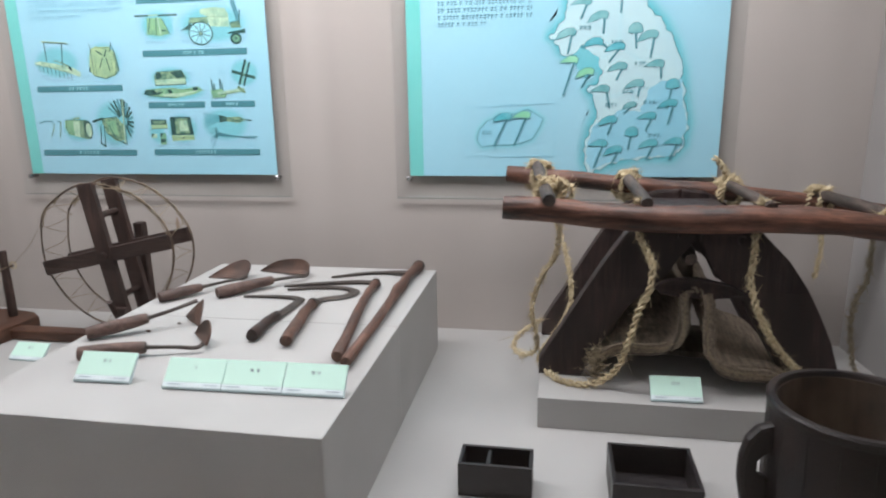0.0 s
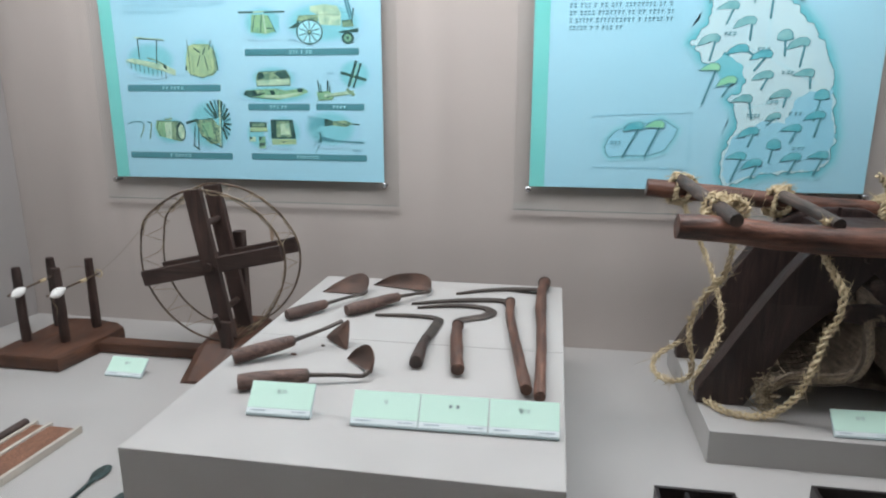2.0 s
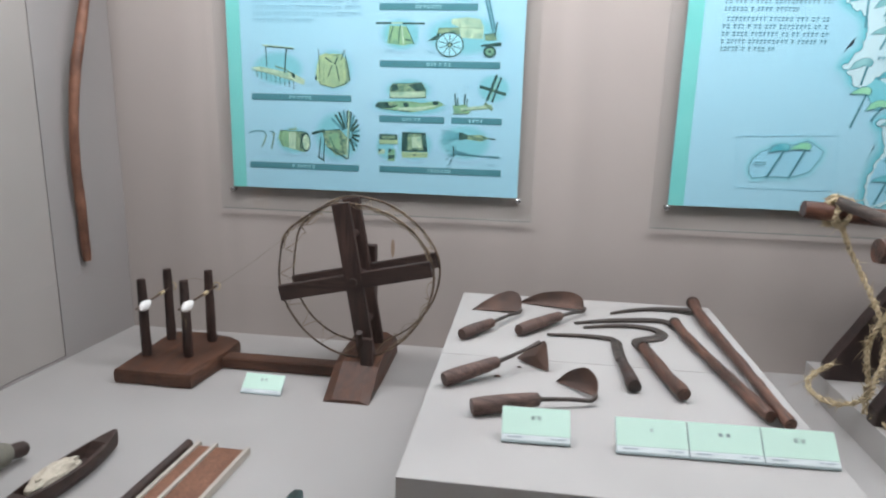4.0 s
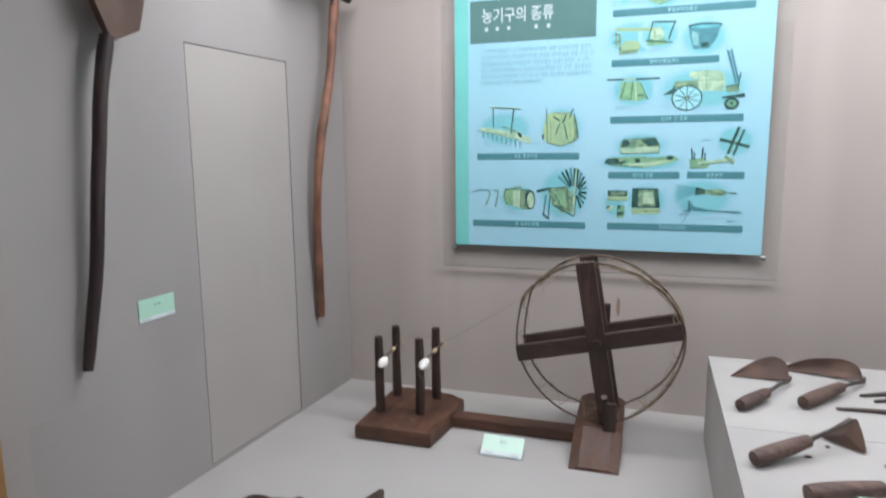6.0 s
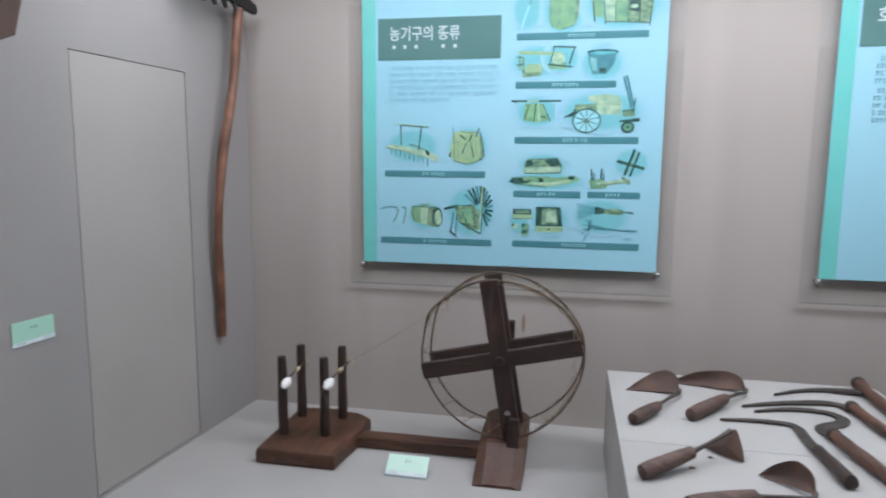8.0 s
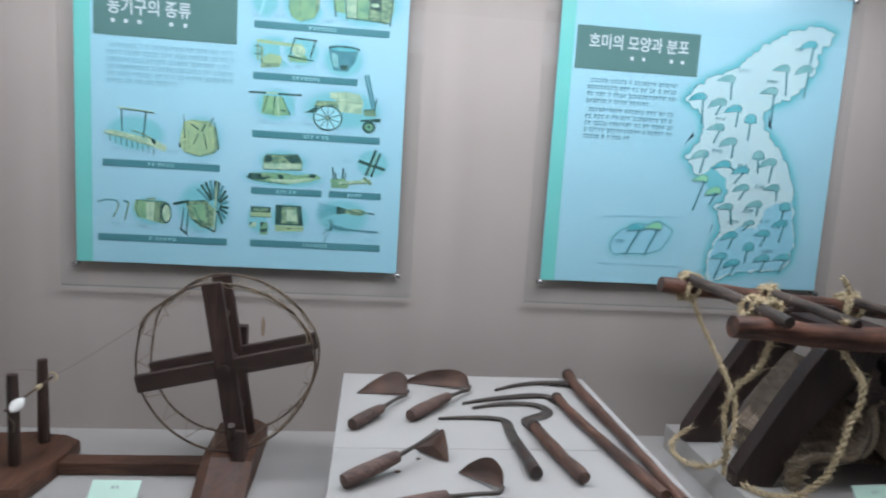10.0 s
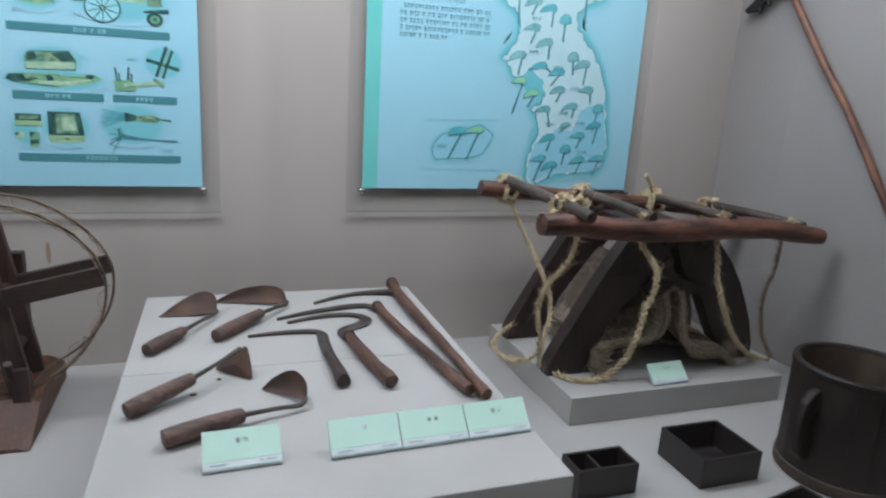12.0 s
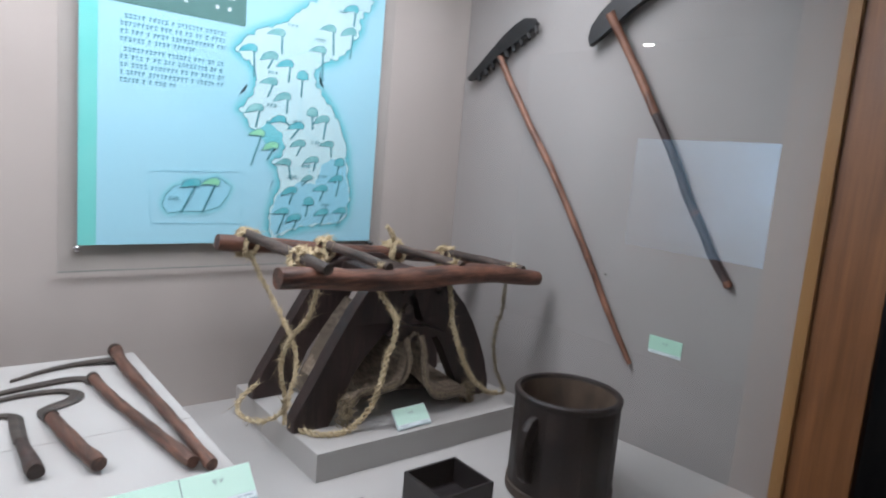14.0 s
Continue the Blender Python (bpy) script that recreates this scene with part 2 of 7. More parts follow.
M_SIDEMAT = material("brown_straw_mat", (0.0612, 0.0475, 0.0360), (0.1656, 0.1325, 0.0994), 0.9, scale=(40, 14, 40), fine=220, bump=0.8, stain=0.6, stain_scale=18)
M_CORD = material("mat_cord", (0.24, 0.19, 0.125), (0.42, 0.345, 0.235), 0.9, scale=(50, 50, 50), fine=260, bump=0.5, stain=0.4, stain_scale=25)
M_COTTON = material("cotton", (0.80, 0.79, 0.76), (0.88, 0.87, 0.85), 0.95, scale=(40, 40, 40), fine=300, bump=0.5)
M_WOOL = material("raw_cotton", (0.58, 0.52, 0.41), (0.70, 0.64, 0.53), 0.95, scale=(60, 60, 60), fine=240, bump=0.8, stain=0.2, stain_scale=40)
M_THREAD = material("thread", (0.21, 0.165, 0.11), (0.29, 0.23, 0.155), 0.9, bump=0)
M_HOOPW = material("hoop_cane", (0.035, 0.024, 0.018), (0.15, 0.10, 0.062), 0.6, scale=(20, 20, 20), fine=200, bump=0.25)
M_BRISTLE = material("bristle", (0.030, 0.013, 0.011), (0.060, 0.028, 0.022), 0.85, scale=(120, 120, 120), fine=300, bump=0.8)
M_BINDING = material("brush_binding", (0.16, 0.155, 0.125), (0.22, 0.21, 0.17), 0.8, scale=(20, 90, 90), fine=200, bump=0.4)
M_REED = material("reed_lacquer", (0.200, 0.090, 0.054), (0.280, 0.133, 0.082), 0.55, scale=(40, 5, 40), fine=160, bump=0.2, stain=0.4, stain_scale=9, detail=6.0, streak=(150.0, 260.0, 40.0))
M_REEDEDGE = material("reed_edge", (0.42, 0.38, 0.33), (0.52, 0.48, 0.42), 0.7, scale=(20, 20, 20), fine=200, bump=0.2)
M_BRONZE = material("green_bronze", (0.030, 0.050, 0.050), (0.050, 0.080, 0.078), 0.5, 0.5, scale=(30, 30, 30), fine=200, bump=0.2)
M_CARD = material("card_green", (0.60, 0.85, 0.73), (0.62, 0.87, 0.75), 0.35, scale=(4, 4, 4), bump=0)
M_WALLCARD = material("wall_card_green", (0.43, 0.72, 0.575), (0.45, 0.74, 0.595), 0.4, scale=(4, 4, 4), bump=0)
M_CARDW = material("card_white", (0.74, 0.83, 0.84), (0.77, 0.85, 0.86), 0.35, bump=0)
M_ACRSTAND = material("acrylic_stand", (0.52, 0.64, 0.66), (0.56, 0.68, 0.70), 0.15, bump=0)
M_INK = material("ink", (0.21, 0.30, 0.29), (0.23, 0.32, 0.31), 0.5, bump=0)
M_SMALLINK = material("small_ink", (0.38, 0.48, 0.52), (0.40, 0.50, 0.54), 0.5, bump=0)

M_PRINT = material("print_sky", (0.350, 0.662, 0.790), (0.395, 0.697, 0.820), 0.15, scale=(1.2, 1.2, 1.2), bump=0)
M_BAND = material("print_mint", (0.17, 0.61, 0.57), (0.20, 0.64, 0.60), 0.3, bump=0)
M_TITLE = material("print_title", (0.105, 0.225, 0.215), (0.115, 0.240, 0.230), 0.15, bump=0)
M_CAPT = material("print_caption", (0.075, 0.250, 0.290), (0.085, 0.270, 0.310), 0.3, bump=0)
M_WHITEINK = material("print_white", (0.50, 0.62, 0.66), (0.54, 0.66, 0.70), 0.3, bump=0)
M_TEXTINK = material("print_text", (0.090, 0.235, 0.295), (0.110, 0.265, 0.325), 0.4, bump=0)
M_FAINT = material("print_faint_text", (0.200, 0.43, 0.53), (0.220, 0.46, 0.56), 0.4, bump=0)
M_HALO = material("print_halo", (0.30, 0.68, 0.76), (0.38, 0.73, 0.82), 0.3, scale=(9, 9, 9), bump=0)
M_SOFT = soft_halo("print_soft_halo", (0.22, 0.585, 0.655), (0.370, 0.655, 0.80))
M_OCHRE = material("print_ochre", (0.35, 0.52, 0.31), (0.040, 0.16, 0.135), 0.3, scale=(40, 40, 90), bump=0, detail=8)
M_PALEO = material("print_pale_ochre", (0.56, 0.745, 0.53), (0.24, 0.46, 0.34), 0.3, scale=(34, 34, 34), bump=0, detail=8)
M_OLIVE = material("print_olive", (0.014, 0.058, 0.060), (0.075, 0.175, 0.150), 0.3, scale=(46, 46, 46), bump=0, detail=6)
M_TEALINK = material("print_teal", (0.075, 0.41, 0.49), (0.18, 0.55, 0.61), 0.3, scale=(22, 22, 22), bump=0)
M_TEALDULL = material("print_dull_teal", (0.15, 0.42, 0.45), (0.30, 0.60, 0.61), 0.3, scale=(24, 24, 24), bump=0)
M_GREENINK = material("print_green", (0.22, 0.60, 0.38), (0.32, 0.70, 0.46), 0.3, scale=(22, 22, 22), bump=0)
M_SLATEINK = material("print_slate", (0.070, 0.245, 0.295), (0.110, 0.320, 0.370), 0.3, scale=(30, 30, 30), bump=0)
M_MAPPALE = material("print_map_pale", (0.47, 0.70, 0.76), (0.55, 0.77, 0.80), 0.3, scale=(7, 7, 7), bump=0)
M_MAPBLUE = material("print_map_blue", (0.27, 0.61, 0.75), (0.33, 0.66, 0.79), 0.3, scale=(7, 7, 7), bump=0)
M_SACK = material("print_sack_green", (0.29, 0.54, 0.29), (0.15, 0.36, 0.25), 0.3, scale=(26, 26, 26), bump=0, detail=8)
M_STRAWINK = material("print_straw_yellow", (0.43, 0.60, 0.33), (0.27, 0.47, 0.30), 0.3, scale=(22, 22, 22), bump=0, detail=8)
M_FAINTHALO = material("print_faint_halo", (0.30, 0.640, 0.765), (0.34, 0.670, 0.785), 0.3, scale=(6, 6, 6), bump=0)
M_GLOWS = [material("print_map_glow", tuple(a + (b - a) * q for a, b in zip((0.345, 0.662, 0.770), (0.150, 0.550, 0.630))), None, 0.3, scale=(8, 8, 8), bump=0, mix=0.25) for q in (0.12, 0.27, 0.44, 0.62, 0.80, 1.0)]
M_MAPGLOW = material("print_map_glow", (0.15, 0.54, 0.62), (0.21, 0.60, 0.67), 0.3, scale=(8, 8, 8), bump=0)


# ---- mesh helpers ----
HOME = {}
STANCE = Matrix.Identity(4)    # turns what is built next, such as a side wall with all that hangs on it


def splayed(x, degrees):
    """The turn of a side wall about its corner with the back wall."""
    c = Matrix.Translation((x, YB, 0))
    return c @ Matrix.Rotation(radians(degrees), 4, "Z") @ c.inverted()


WALL_L, WALL_R, SQUARE = splayed(XL, -SPLAY_L), splayed(XR, SPLAY_R), Matrix.Identity(4)


def thing(name, at, label, category, group="", kind=""):
    """A top-level Empty at the base of a thing."""
    ob = new(name)
    ob.empty_display_size = 0.05
    ob.location = STANCE @ Vector(at)
    HOME[ob] = STANCE @ Vector(at)
    return tagged(ob, label, category, group, kind)


def part(name, bm, mat, parent=None, label="", smooth=False):
    """Links a bmesh, in world coordinates, as one mesh under a thing or a part."""
    home = HOME[parent] if parent else Vector((0, 0, 0))
    bmesh.ops.transform(bm, matrix=STANCE, verts=bm.verts)
    bmesh.ops.translate(bm, verts=bm.verts, vec=-home)
    bmesh.ops.recalc_face_normals(bm, faces=bm.faces)
    me = bpy.data.meshes.new(name)
    bm.to_mesh(me)
    bm.free()
    if smooth:
        for p in me.polygons:
            p.use_smooth = True
        me.set_sharp_from_angle(angle=radians(40))
    me.materials.append(mat)
    ob = new(name, me)
    if parent:
        ob.parent = parent
    HOME[ob] = home
    return tagged(ob, label)


def structure(name, bm, mat, label="", category="", smooth=False):
    return tagged(part(name, bm, mat, None, label, smooth), label, category, "", "structure")


def box(bm, x0, x1, y0, y1, z0, z1, bevel=0.0, m=None):
    r = bmesh.ops.create_cube(bm, size=1, matrix=Matrix.Translation(((x0 + x1) / 2, (y0 + y1) / 2, (z0 + z1) / 2)) @ Matrix.Diagonal((x1 - x0, y1 - y0, z1 - z0, 1)))
    vs = r["verts"]
    if bevel:
        es = list({e for v in vs for e in v.link_edges})
        r2 = bmesh.ops.bevel(bm, geom=es, offset=bevel, segments=2, affect="EDGES", profile=0.6)
        vs = [v for v in r2["verts"]]
        vs = list({v for f in r2["faces"] for v in f.verts} | set(vs))
    if m is not None:
        bmesh.ops.transform(bm, matrix=m, verts=vs)
    return bm


def boxed(*a, **k):
    return box(bmesh.new(), *a, **k)


def prism(bm, pts, axis, a, b, bevel=0.0):
    """A polygon of two coordinates, extruded along the third axis from a to b."""
    def v3(p, w):
        return {"x": (w, p[0], p[1]), "y": (p[0], w, p[1]), "z": (p[0], p[1], w)}[axis]
    lo = [bm.verts.new(v3(p, a)) for p in pts]
    hi = [bm.verts.new(v3(p, b)) for p in pts]
    n = len(pts)
    fs = [bm.faces.new(lo), bm.faces.new(hi[::-1])]
    fs += [bm.faces.new((lo[i], hi[i], hi[(i + 1) % n], lo[(i + 1) % n])) for i in range(n)]
    if bevel:
        es = list({e for f in fs[:2] for e in f.edges})
        bmesh.ops.bevel(bm, geom=es, offset=bevel, segments=2, affect="EDGES", profile=0.6)
    return bm


def smooth_path(pts, step=0.01):
    """Catmull-Rom through the points, evenly stepped."""
    p = [Vector(q) for q in pts]
    p = [p[0] * 2 - p[1]] + p + [p[-1] * 2 - p[-2]]
    out = []
    for i in range(1, len(p) - 2):
        n = max(2, int((p[i + 1] - p[i]).length / step))
        for k in range(n):
            t = k / n
            out.append(0.5 * (2 * p[i] + (p[i + 1] - p[i - 1]) * t + (2 * p[i - 1] - 5 * p[i] + 4 * p[i + 1] - p[i + 2]) * t * t + (3 * p[i] - p[i - 1] - 3 * p[i + 1] + p[i + 2]) * t ** 3))
    out.append(p[-2])
    return out


def tangents(path):
    """Tangent and two normals at each point, carried along without twist."""
    n = len(path)
    tan = [(path[min(i + 1, n - 1)] - path[max(i - 1, 0)]).normalized() for i in range(n)]
    u = tan[0].orthogonal().normalized()
    rows = []
    for t in tan:
        u = (u - t * u.dot(t)).normalized()
        rows.append((t, u, t.cross(u)))
    return rows


def tube(bm, path, radius, seg=10, rough=0.0, seed=0.0, flat=1.0, round_end=0.0):
    """A tube along the path; radius a number or one for each point; rough: uneven by that share; flat squashes along the second normal."""
    path = [Vector(p) for p in path]
    n = len(path)
    rad = radius if isinstance(radius, (list, tuple)) else [radius] * n
    if len(rad) != n:
        rad = [float(np.interp(i / (n - 1), np.linspace(0, 1, len(rad)), rad)) for i in range(n)]
    rings = []
    for i, (p, (t, u, v)) in enumerate(zip(path, tangents(path))):
        ring = []
        shrink = 1.0
        if round_end and i in (0, n - 1):
            shrink = 1 - round_end
        for k in range(seg):
            a = 2 * math.pi * k / seg
            w = 1.0
            if rough:
                w += rough * noise.noise(p * 14 + Vector((math.cos(a) * 0.8 + seed, math.sin(a) * 0.8, seed * 1.7)))
            ring.append(bm.verts.new(p + (u * math.cos(a) + v * math.sin(a) * flat) * rad[i] * w * shrink))
        rings.append(ring)
    for r0, r1 in zip(rings, rings[1:]):
        for k in range(seg):
            bm.faces.new((r0[k], r0[(k + 1) % seg], r1[(k + 1) % seg], r1[k]))
    bm.faces.new(rings[0][::-1])
    bm.faces.new(rings[-1])
    return bm


def straight(a, b, n=8, bow=(0, 0, 0)):
    a, b, bow = Vector(a), Vector(b), Vector(bow)
    return [a.lerp(b, i / n) + bow * math.sin(math.pi * i / n) for i in range(n + 1)]


def lathe(bm, profile, at, m=None, seg=32, hoop=False):
    """Turns (radius, height) pairs round the z axis."""
    rings = []
    for r, z in profile:
        ring = []
        for k in range(seg):
            a = 2 * math.pi * k / seg
            q = Vector((r * math.cos(a), r * math.sin(a), z))
            ring.append(bm.verts.new((m @ q if m else q) + Vector(at)))
        rings.append(ring)
    for r0, r1 in zip(rings, rings[1:] + (rings[:1] if hoop else [])):
        for k in range(seg):
            bm.faces.new((r0[k], r0[(k + 1) % seg], r1[(k + 1) % seg], r1[k]))
    if not hoop:
        bm.faces.new(rings[0][::-1])
        bm.faces.new(rings[-1])
    return bm


def needle(bm, a, b, r):
    a, b = Vector(a), Vector(b)
    t = (b - a).normalized()
    u = t.orthogonal().normalized() * r
    v = t.cross(u)
    q = [bm.verts.new(a + u), bm.verts.new(a - u * 0.5 + v * 0.87), bm.verts.new(a - u * 0.5 - v * 0.87), bm.verts.new(b)]
    for f in ((0, 1, 3), (1, 2, 3), (2, 0, 3), (0, 2, 1)):
        bm.faces.new([q[i] for i in f])


def rope(bm, pts, r=0.011, turns=22.0, fray=60, rnd=None, strands=2):
    """A twisted straw rope through the points, with loose fibres."""
    rnd = rnd or random.Random(5)
    path = smooth_path(pts, 0.008)
    fr = tangents(path)
    run = 0.0
    at = [0.0]
    for a, b in zip(path, path[1:]):
        run += (b - a).length
        at.append(run)
    for s in range(strands):
        line = []
        for p, (t, u, v), d in zip(path, fr, at):
            a = turns * 2 * math.pi * d * 0.9 + s * 2 * math.pi / strands
            line.append(p + (u * math.cos(a) + v * math.sin(a)) * r * 0.86)
        tube(bm, line, r * 0.58, 7, 0.5, s * 3.1)
    for _ in range(int(fray * run)):
        i = rnd.randrange(len(path))
        t, u, v = fr[i]
        a = rnd.uniform(0, 2 * math.pi)
        d = u * math.cos(a) + v * math.sin(a)
        p = path[i] + d * r * 0.8
        needle(bm, p, p + (d * rnd.uniform(0.3, 1) + t * rnd.uniform(-1.6, 1.6)) * (rnd.uniform(0.010, 0.030) if rnd.random() > 0.05 else rnd.uniform(0.030, 0.055)), 0.0016)
    return bm


def bar_text(bm, x0, x1, z, h, rnd, gap=0.35, y=0.0, unit=None):
    """A line of unreadable writing: a row of short plain bars, some lying, some standing."""
    x = x0
    unit = unit or h
    while x < x1 - unit * 0.4:
        w = min(unit * rnd.uniform(0.7, 1.0), x1 - x)
        k = rnd.random()
        flat_poly(bm, [(x, z + h * 0.16), (x + w, z + h * 0.16), (x + w, z + h / 2), (x, z + h / 2)], y)
        if k < 0.6:
            flat_poly(bm, [(x + w * 0.1, z - h / 2), (x + w * 0.55, z - h / 2), (x + w * 0.55, z), (x + w * 0.1, z)], y)
        else:
            flat_poly(bm, [(x, z - h / 2), (x + w, z - h / 2), (x + w, z - h * 0.2), (x, z - h * 0.2)], y)
        x += w + unit * gap * (1 if rnd.random() > 0.22 else 2.6)
    return bm


def flat_poly(bm, pts, y):
    """A flat printed shape in the plane y, facing the viewer."""
    bm.faces.new([bm.verts.new((x, y, z)) for x, z in pts])
    return bm


def disc(cx, cz, rx, rz=None, n=28, a0=0.0, a1=2 * math.pi):
    rz = rz or rx
    k = n if a1 - a0 > 6.28 else n + 1
    return [(cx + rx * math.cos(a0 + (a1 - a0) * i / n), cz + rz * math.sin(a0 + (a1 - a0) * i / n)) for i in range(k)]


def stroke(x0, z0, x1, z1, w):
    d = Vector((x1 - x0, z1 - z0)).normalized()
    n = Vector((-d.y, d.x)) * w * 0.36
    return [(x0 + n.x, z0 + n.y), (x1 + n.x, z1 + n.y), (x1 - n.x, z1 - n.y), (x0 - n.x, z0 - n.y)]


def rect(x0, x1, z0, z1):
    return [(x0, z0), (x1, z0), (x1, z1), (x0, z1)]


def letters(body, size, bold=0.0):
    """Writing in the built-in font, as a flat mesh centred on the origin in x and z, facing -y."""
    cu = bpy.data.curves.new("letters", "FONT")
    cu.body, cu.size, cu.align_x, cu.align_y, cu.offset = body, size, "CENTER", "CENTER", bold
    ob = bpy.data.objects.new("letters", cu)
    scene.collection.objects.link(ob)
    dg = bpy.context.evaluated_depsgraph_get()
    me = bpy.data.meshes.new_from_object(ob.evaluated_get(dg))
    bm = bmesh.new()
    bm.from_mesh(me)
    bpy.data.objects.remove(ob)
    bpy.data.meshes.remove(me)
    bmesh.ops.rotate(bm, verts=bm.verts, cent=(0, 0, 0), matrix=Matrix.Rotation(radians(90), 3, "X"))
    return bm


def ribbon(bm, path, half, thick, up=(0, 0, 1)):
    """A blade along the path: lens-shaped section, half its width at each point."""
    path, up = [Vector(p) for p in path], Vector(up)
    n = len(path)
    hw = [float(np.interp(i / (n - 1), np.linspace(0, 1, len(half)), half)) for i in range(n)]
    rings = []
    for i, (p, (t, _, _)) in enumerate(zip(path, tangents(path))):
        s = t.cross(up).normalized()
        w = s.cross(t).normalized()
        rings.append([bm.verts.new(q) for q in (p - s * hw[i], p - s * hw[i] * 0.2 + w * thick, p + s * hw[i] + w * thick * 0.6, p + s * hw[i] - w * thick * 0.4, p - s * hw[i] * 0.2 - w * thick * 0.5)])
    for r0, r1 in zip(rings, rings[1:]):
        for k in range(5):
            bm.faces.new((r0[k], r0[(k + 1) % 5], r1[(k + 1) % 5], r1[k]))
    bm.faces.new(rings[0][::-1])
    bm.faces.new(rings[-1])
    return bm


def leaf(bm, heel, top, tip, bulge, thick=0.004, n=16, k=6):
    """A hammered hoe blade: a lower edge from heel to tip, an upper edge through top, bulged."""
    heel, tip = Vector(heel), Vector(tip)
    edge = smooth_path([heel, *top, tip], 0.004)
    top = Vector(top[0])
    nor = (tip - heel).cross(top - heel).normalized()
    sides = []
    for off in (0.0, thick):
        rows = []
        for i in range(n + 1):
            s = i / n
            lo = heel.lerp(tip, s)
            hi = edge[min(len(edge) - 1, round(s * (len(edge) - 1)))]
            row = []
            for j in range(k + 1):
                q = j / k
                b = bulge * math.sin(math.pi * min(1, 0.15 + 0.85 * q)) * math.sin(math.pi * (0.1 + 0.8 * s))
                row.append(bm.verts.new(lo.lerp(hi, q) + nor * (b + off) + nor * 0.0015 * noise.noise(Vector((s * 9, q * 7, off)))))
            rows.append(row)
        sides.append(rows)
    for rows in sides:
        for i in range(n):
            for j in range(k):
                bm.faces.new((rows[i][j], rows[i + 1][j], rows[i + 1][j + 1], rows[i][j + 1]))
    a, b = sides
    for i in range(n):
        bm.faces.new((a[i][0], b[i][0], b[i + 1][0], a[i + 1][0]))
        bm.faces.new((a[i][k], a[i + 1][k], b[i + 1][k], b[i][k]))
    for j in range(k):
        bm.faces.new((a[0][j], a[0][j + 1], b[0][j + 1], b[0][j]))
        bm.faces.new((a[n][j], b[n][j], b[n][j + 1], a[n][j + 1]))
    bmesh.ops.remove_doubles(bm, verts=bm.verts, dist=0.0004)
    return bm


# ---- the display case ----
structure("floor", boxed(-5, 4.15, -3.2, 2.9, -0.1, 0.0), M_HALLFLOOR, "dark polished hall floor in front of the case", "floor")
bm = boxed(XLF - 0.02, XRF + 0.02, YG + 0.012, YB + 0.05, ZD - 0.04, ZD)
structure("deck", bm, M_DECK, "pale grey painted display deck of the case", "display deck")
structure("wall_back", boxed(XLF - 0.12, XRF + 0.12, YB, YB + 0.12, 0.0, ZC), M_WALL, "warm grey cloth-lined back wall of the case", "wall")
STANCE = WALL_R
structure("wall_right", boxed(XR, XR + 0.12, YG + 0.05, YB - 0.002, 0.0, ZC), M_SIDE, "grey painted side wall of the case", "wall")

STANCE = WALL_L
DY0, DY1, DZ0, DZ1 = 1.746, 2.272, ZD + 0.010, 1.918
bm = bmesh.new()
box(bm, XL - 0.12, XL, YG + 0.05, DY0, 0.0, ZC)
box(bm, XL - 0.12, XL, DY1, YB - 0.002, 0.0, ZC)
box(bm, XL - 0.12, XL, DY0, DY1, DZ1, ZC)
box(bm, XL - 0.12, XL, DY0, DY1, 0.0, DZ0)
structure("wall_left", bm, M_SIDE, "grey painted side wall with a flush service door", "wall")
door = structure("door_1", boxed(XL - 0.028, XL - 0.0015, DY0 + 0.0042, DY1 - 0.0028, DZ0 + 0.003, DZ1 - 0.003, 0.0018), M_DOOR, "flush beige service door in the side wall", "door")
structure("door_recess", boxed(XL - 0.06, XL - 0.032, DY0, DY1, DZ0, DZ1), M_DARKGAP, "dark recess behind the service door", "recess")
STANCE = SQUARE
structure("ceiling", boxed(XLF - 0.12, XRF + 0.12, YG - 0.19, YB + 0.12, ZC, ZC + 0.08), M_CEIL, "white case ceiling", "ceiling")

lamp = thing("ceiling_light", (-0.85, 1.92, ZC - 0.03), "long white ceiling light with a bright diffuser", "ceiling light")
part("housing", boxed(-2.80, 1.10, 1.60, 2.24, ZC - 0.028, ZC - 0.001, 0.004), M_CEIL, lamp)
part("diffuser", boxed(-2.77, 1.07, 1.62, 2.22, ZC - 0.034, ZC - 0.029), M_DIFF, lamp)

# wooden front frame: jambs, inner beads, sill and header, with the front of the hall wall
for name, xa, xb, xi, xo in (("right", XRF - 0.005, XRF + 0.045, XRF - 0.027, XRF - 0.0055), ("left", XLF - 0.045, XLF + 0.005, XLF + 0.0055, XLF + 0.100)):
    structure("jamb_" + name, boxed(xa, xb, YG - 0.185, YG + 0.048, ZD, ZC - 0.07, 0.003), M_FRAME, "reddish brown wooden jamb of the case window", "window frame")
    structure("bead_" + name, boxed(xi, xo, YG + 0.006, YG + 0.047, ZD + 0.001, ZC - 0.071, 0.002), M_BEAD, "light tan wooden glazing bead", "glazing bead")
structure("sill", boxed(XLF - 0.045, XRF + 0.045, YG - 0.185, YG + 0.010, ZD - 0.05, ZD - 0.001, 0.004), M_FRAME, "reddish brown wooden sill under the glass", "sill")
structure("header", boxed(XLF - 0.045, XRF + 0.045, YG - 0.185, YG + 0.048, ZC - 0.069, ZC - 0.001, 0.003), M_FRAME, "reddish brown wooden header over the glass", "header")
structure("bead_bottom", boxed(XLF + 0.101, XRF - 0.028, YG + 0.006, YG + 0.043, ZD + 0.0005, ZD + 0.008, 0.002), M_BEAD, "light tan wooden glazing bead along the sill", "glazing bead")
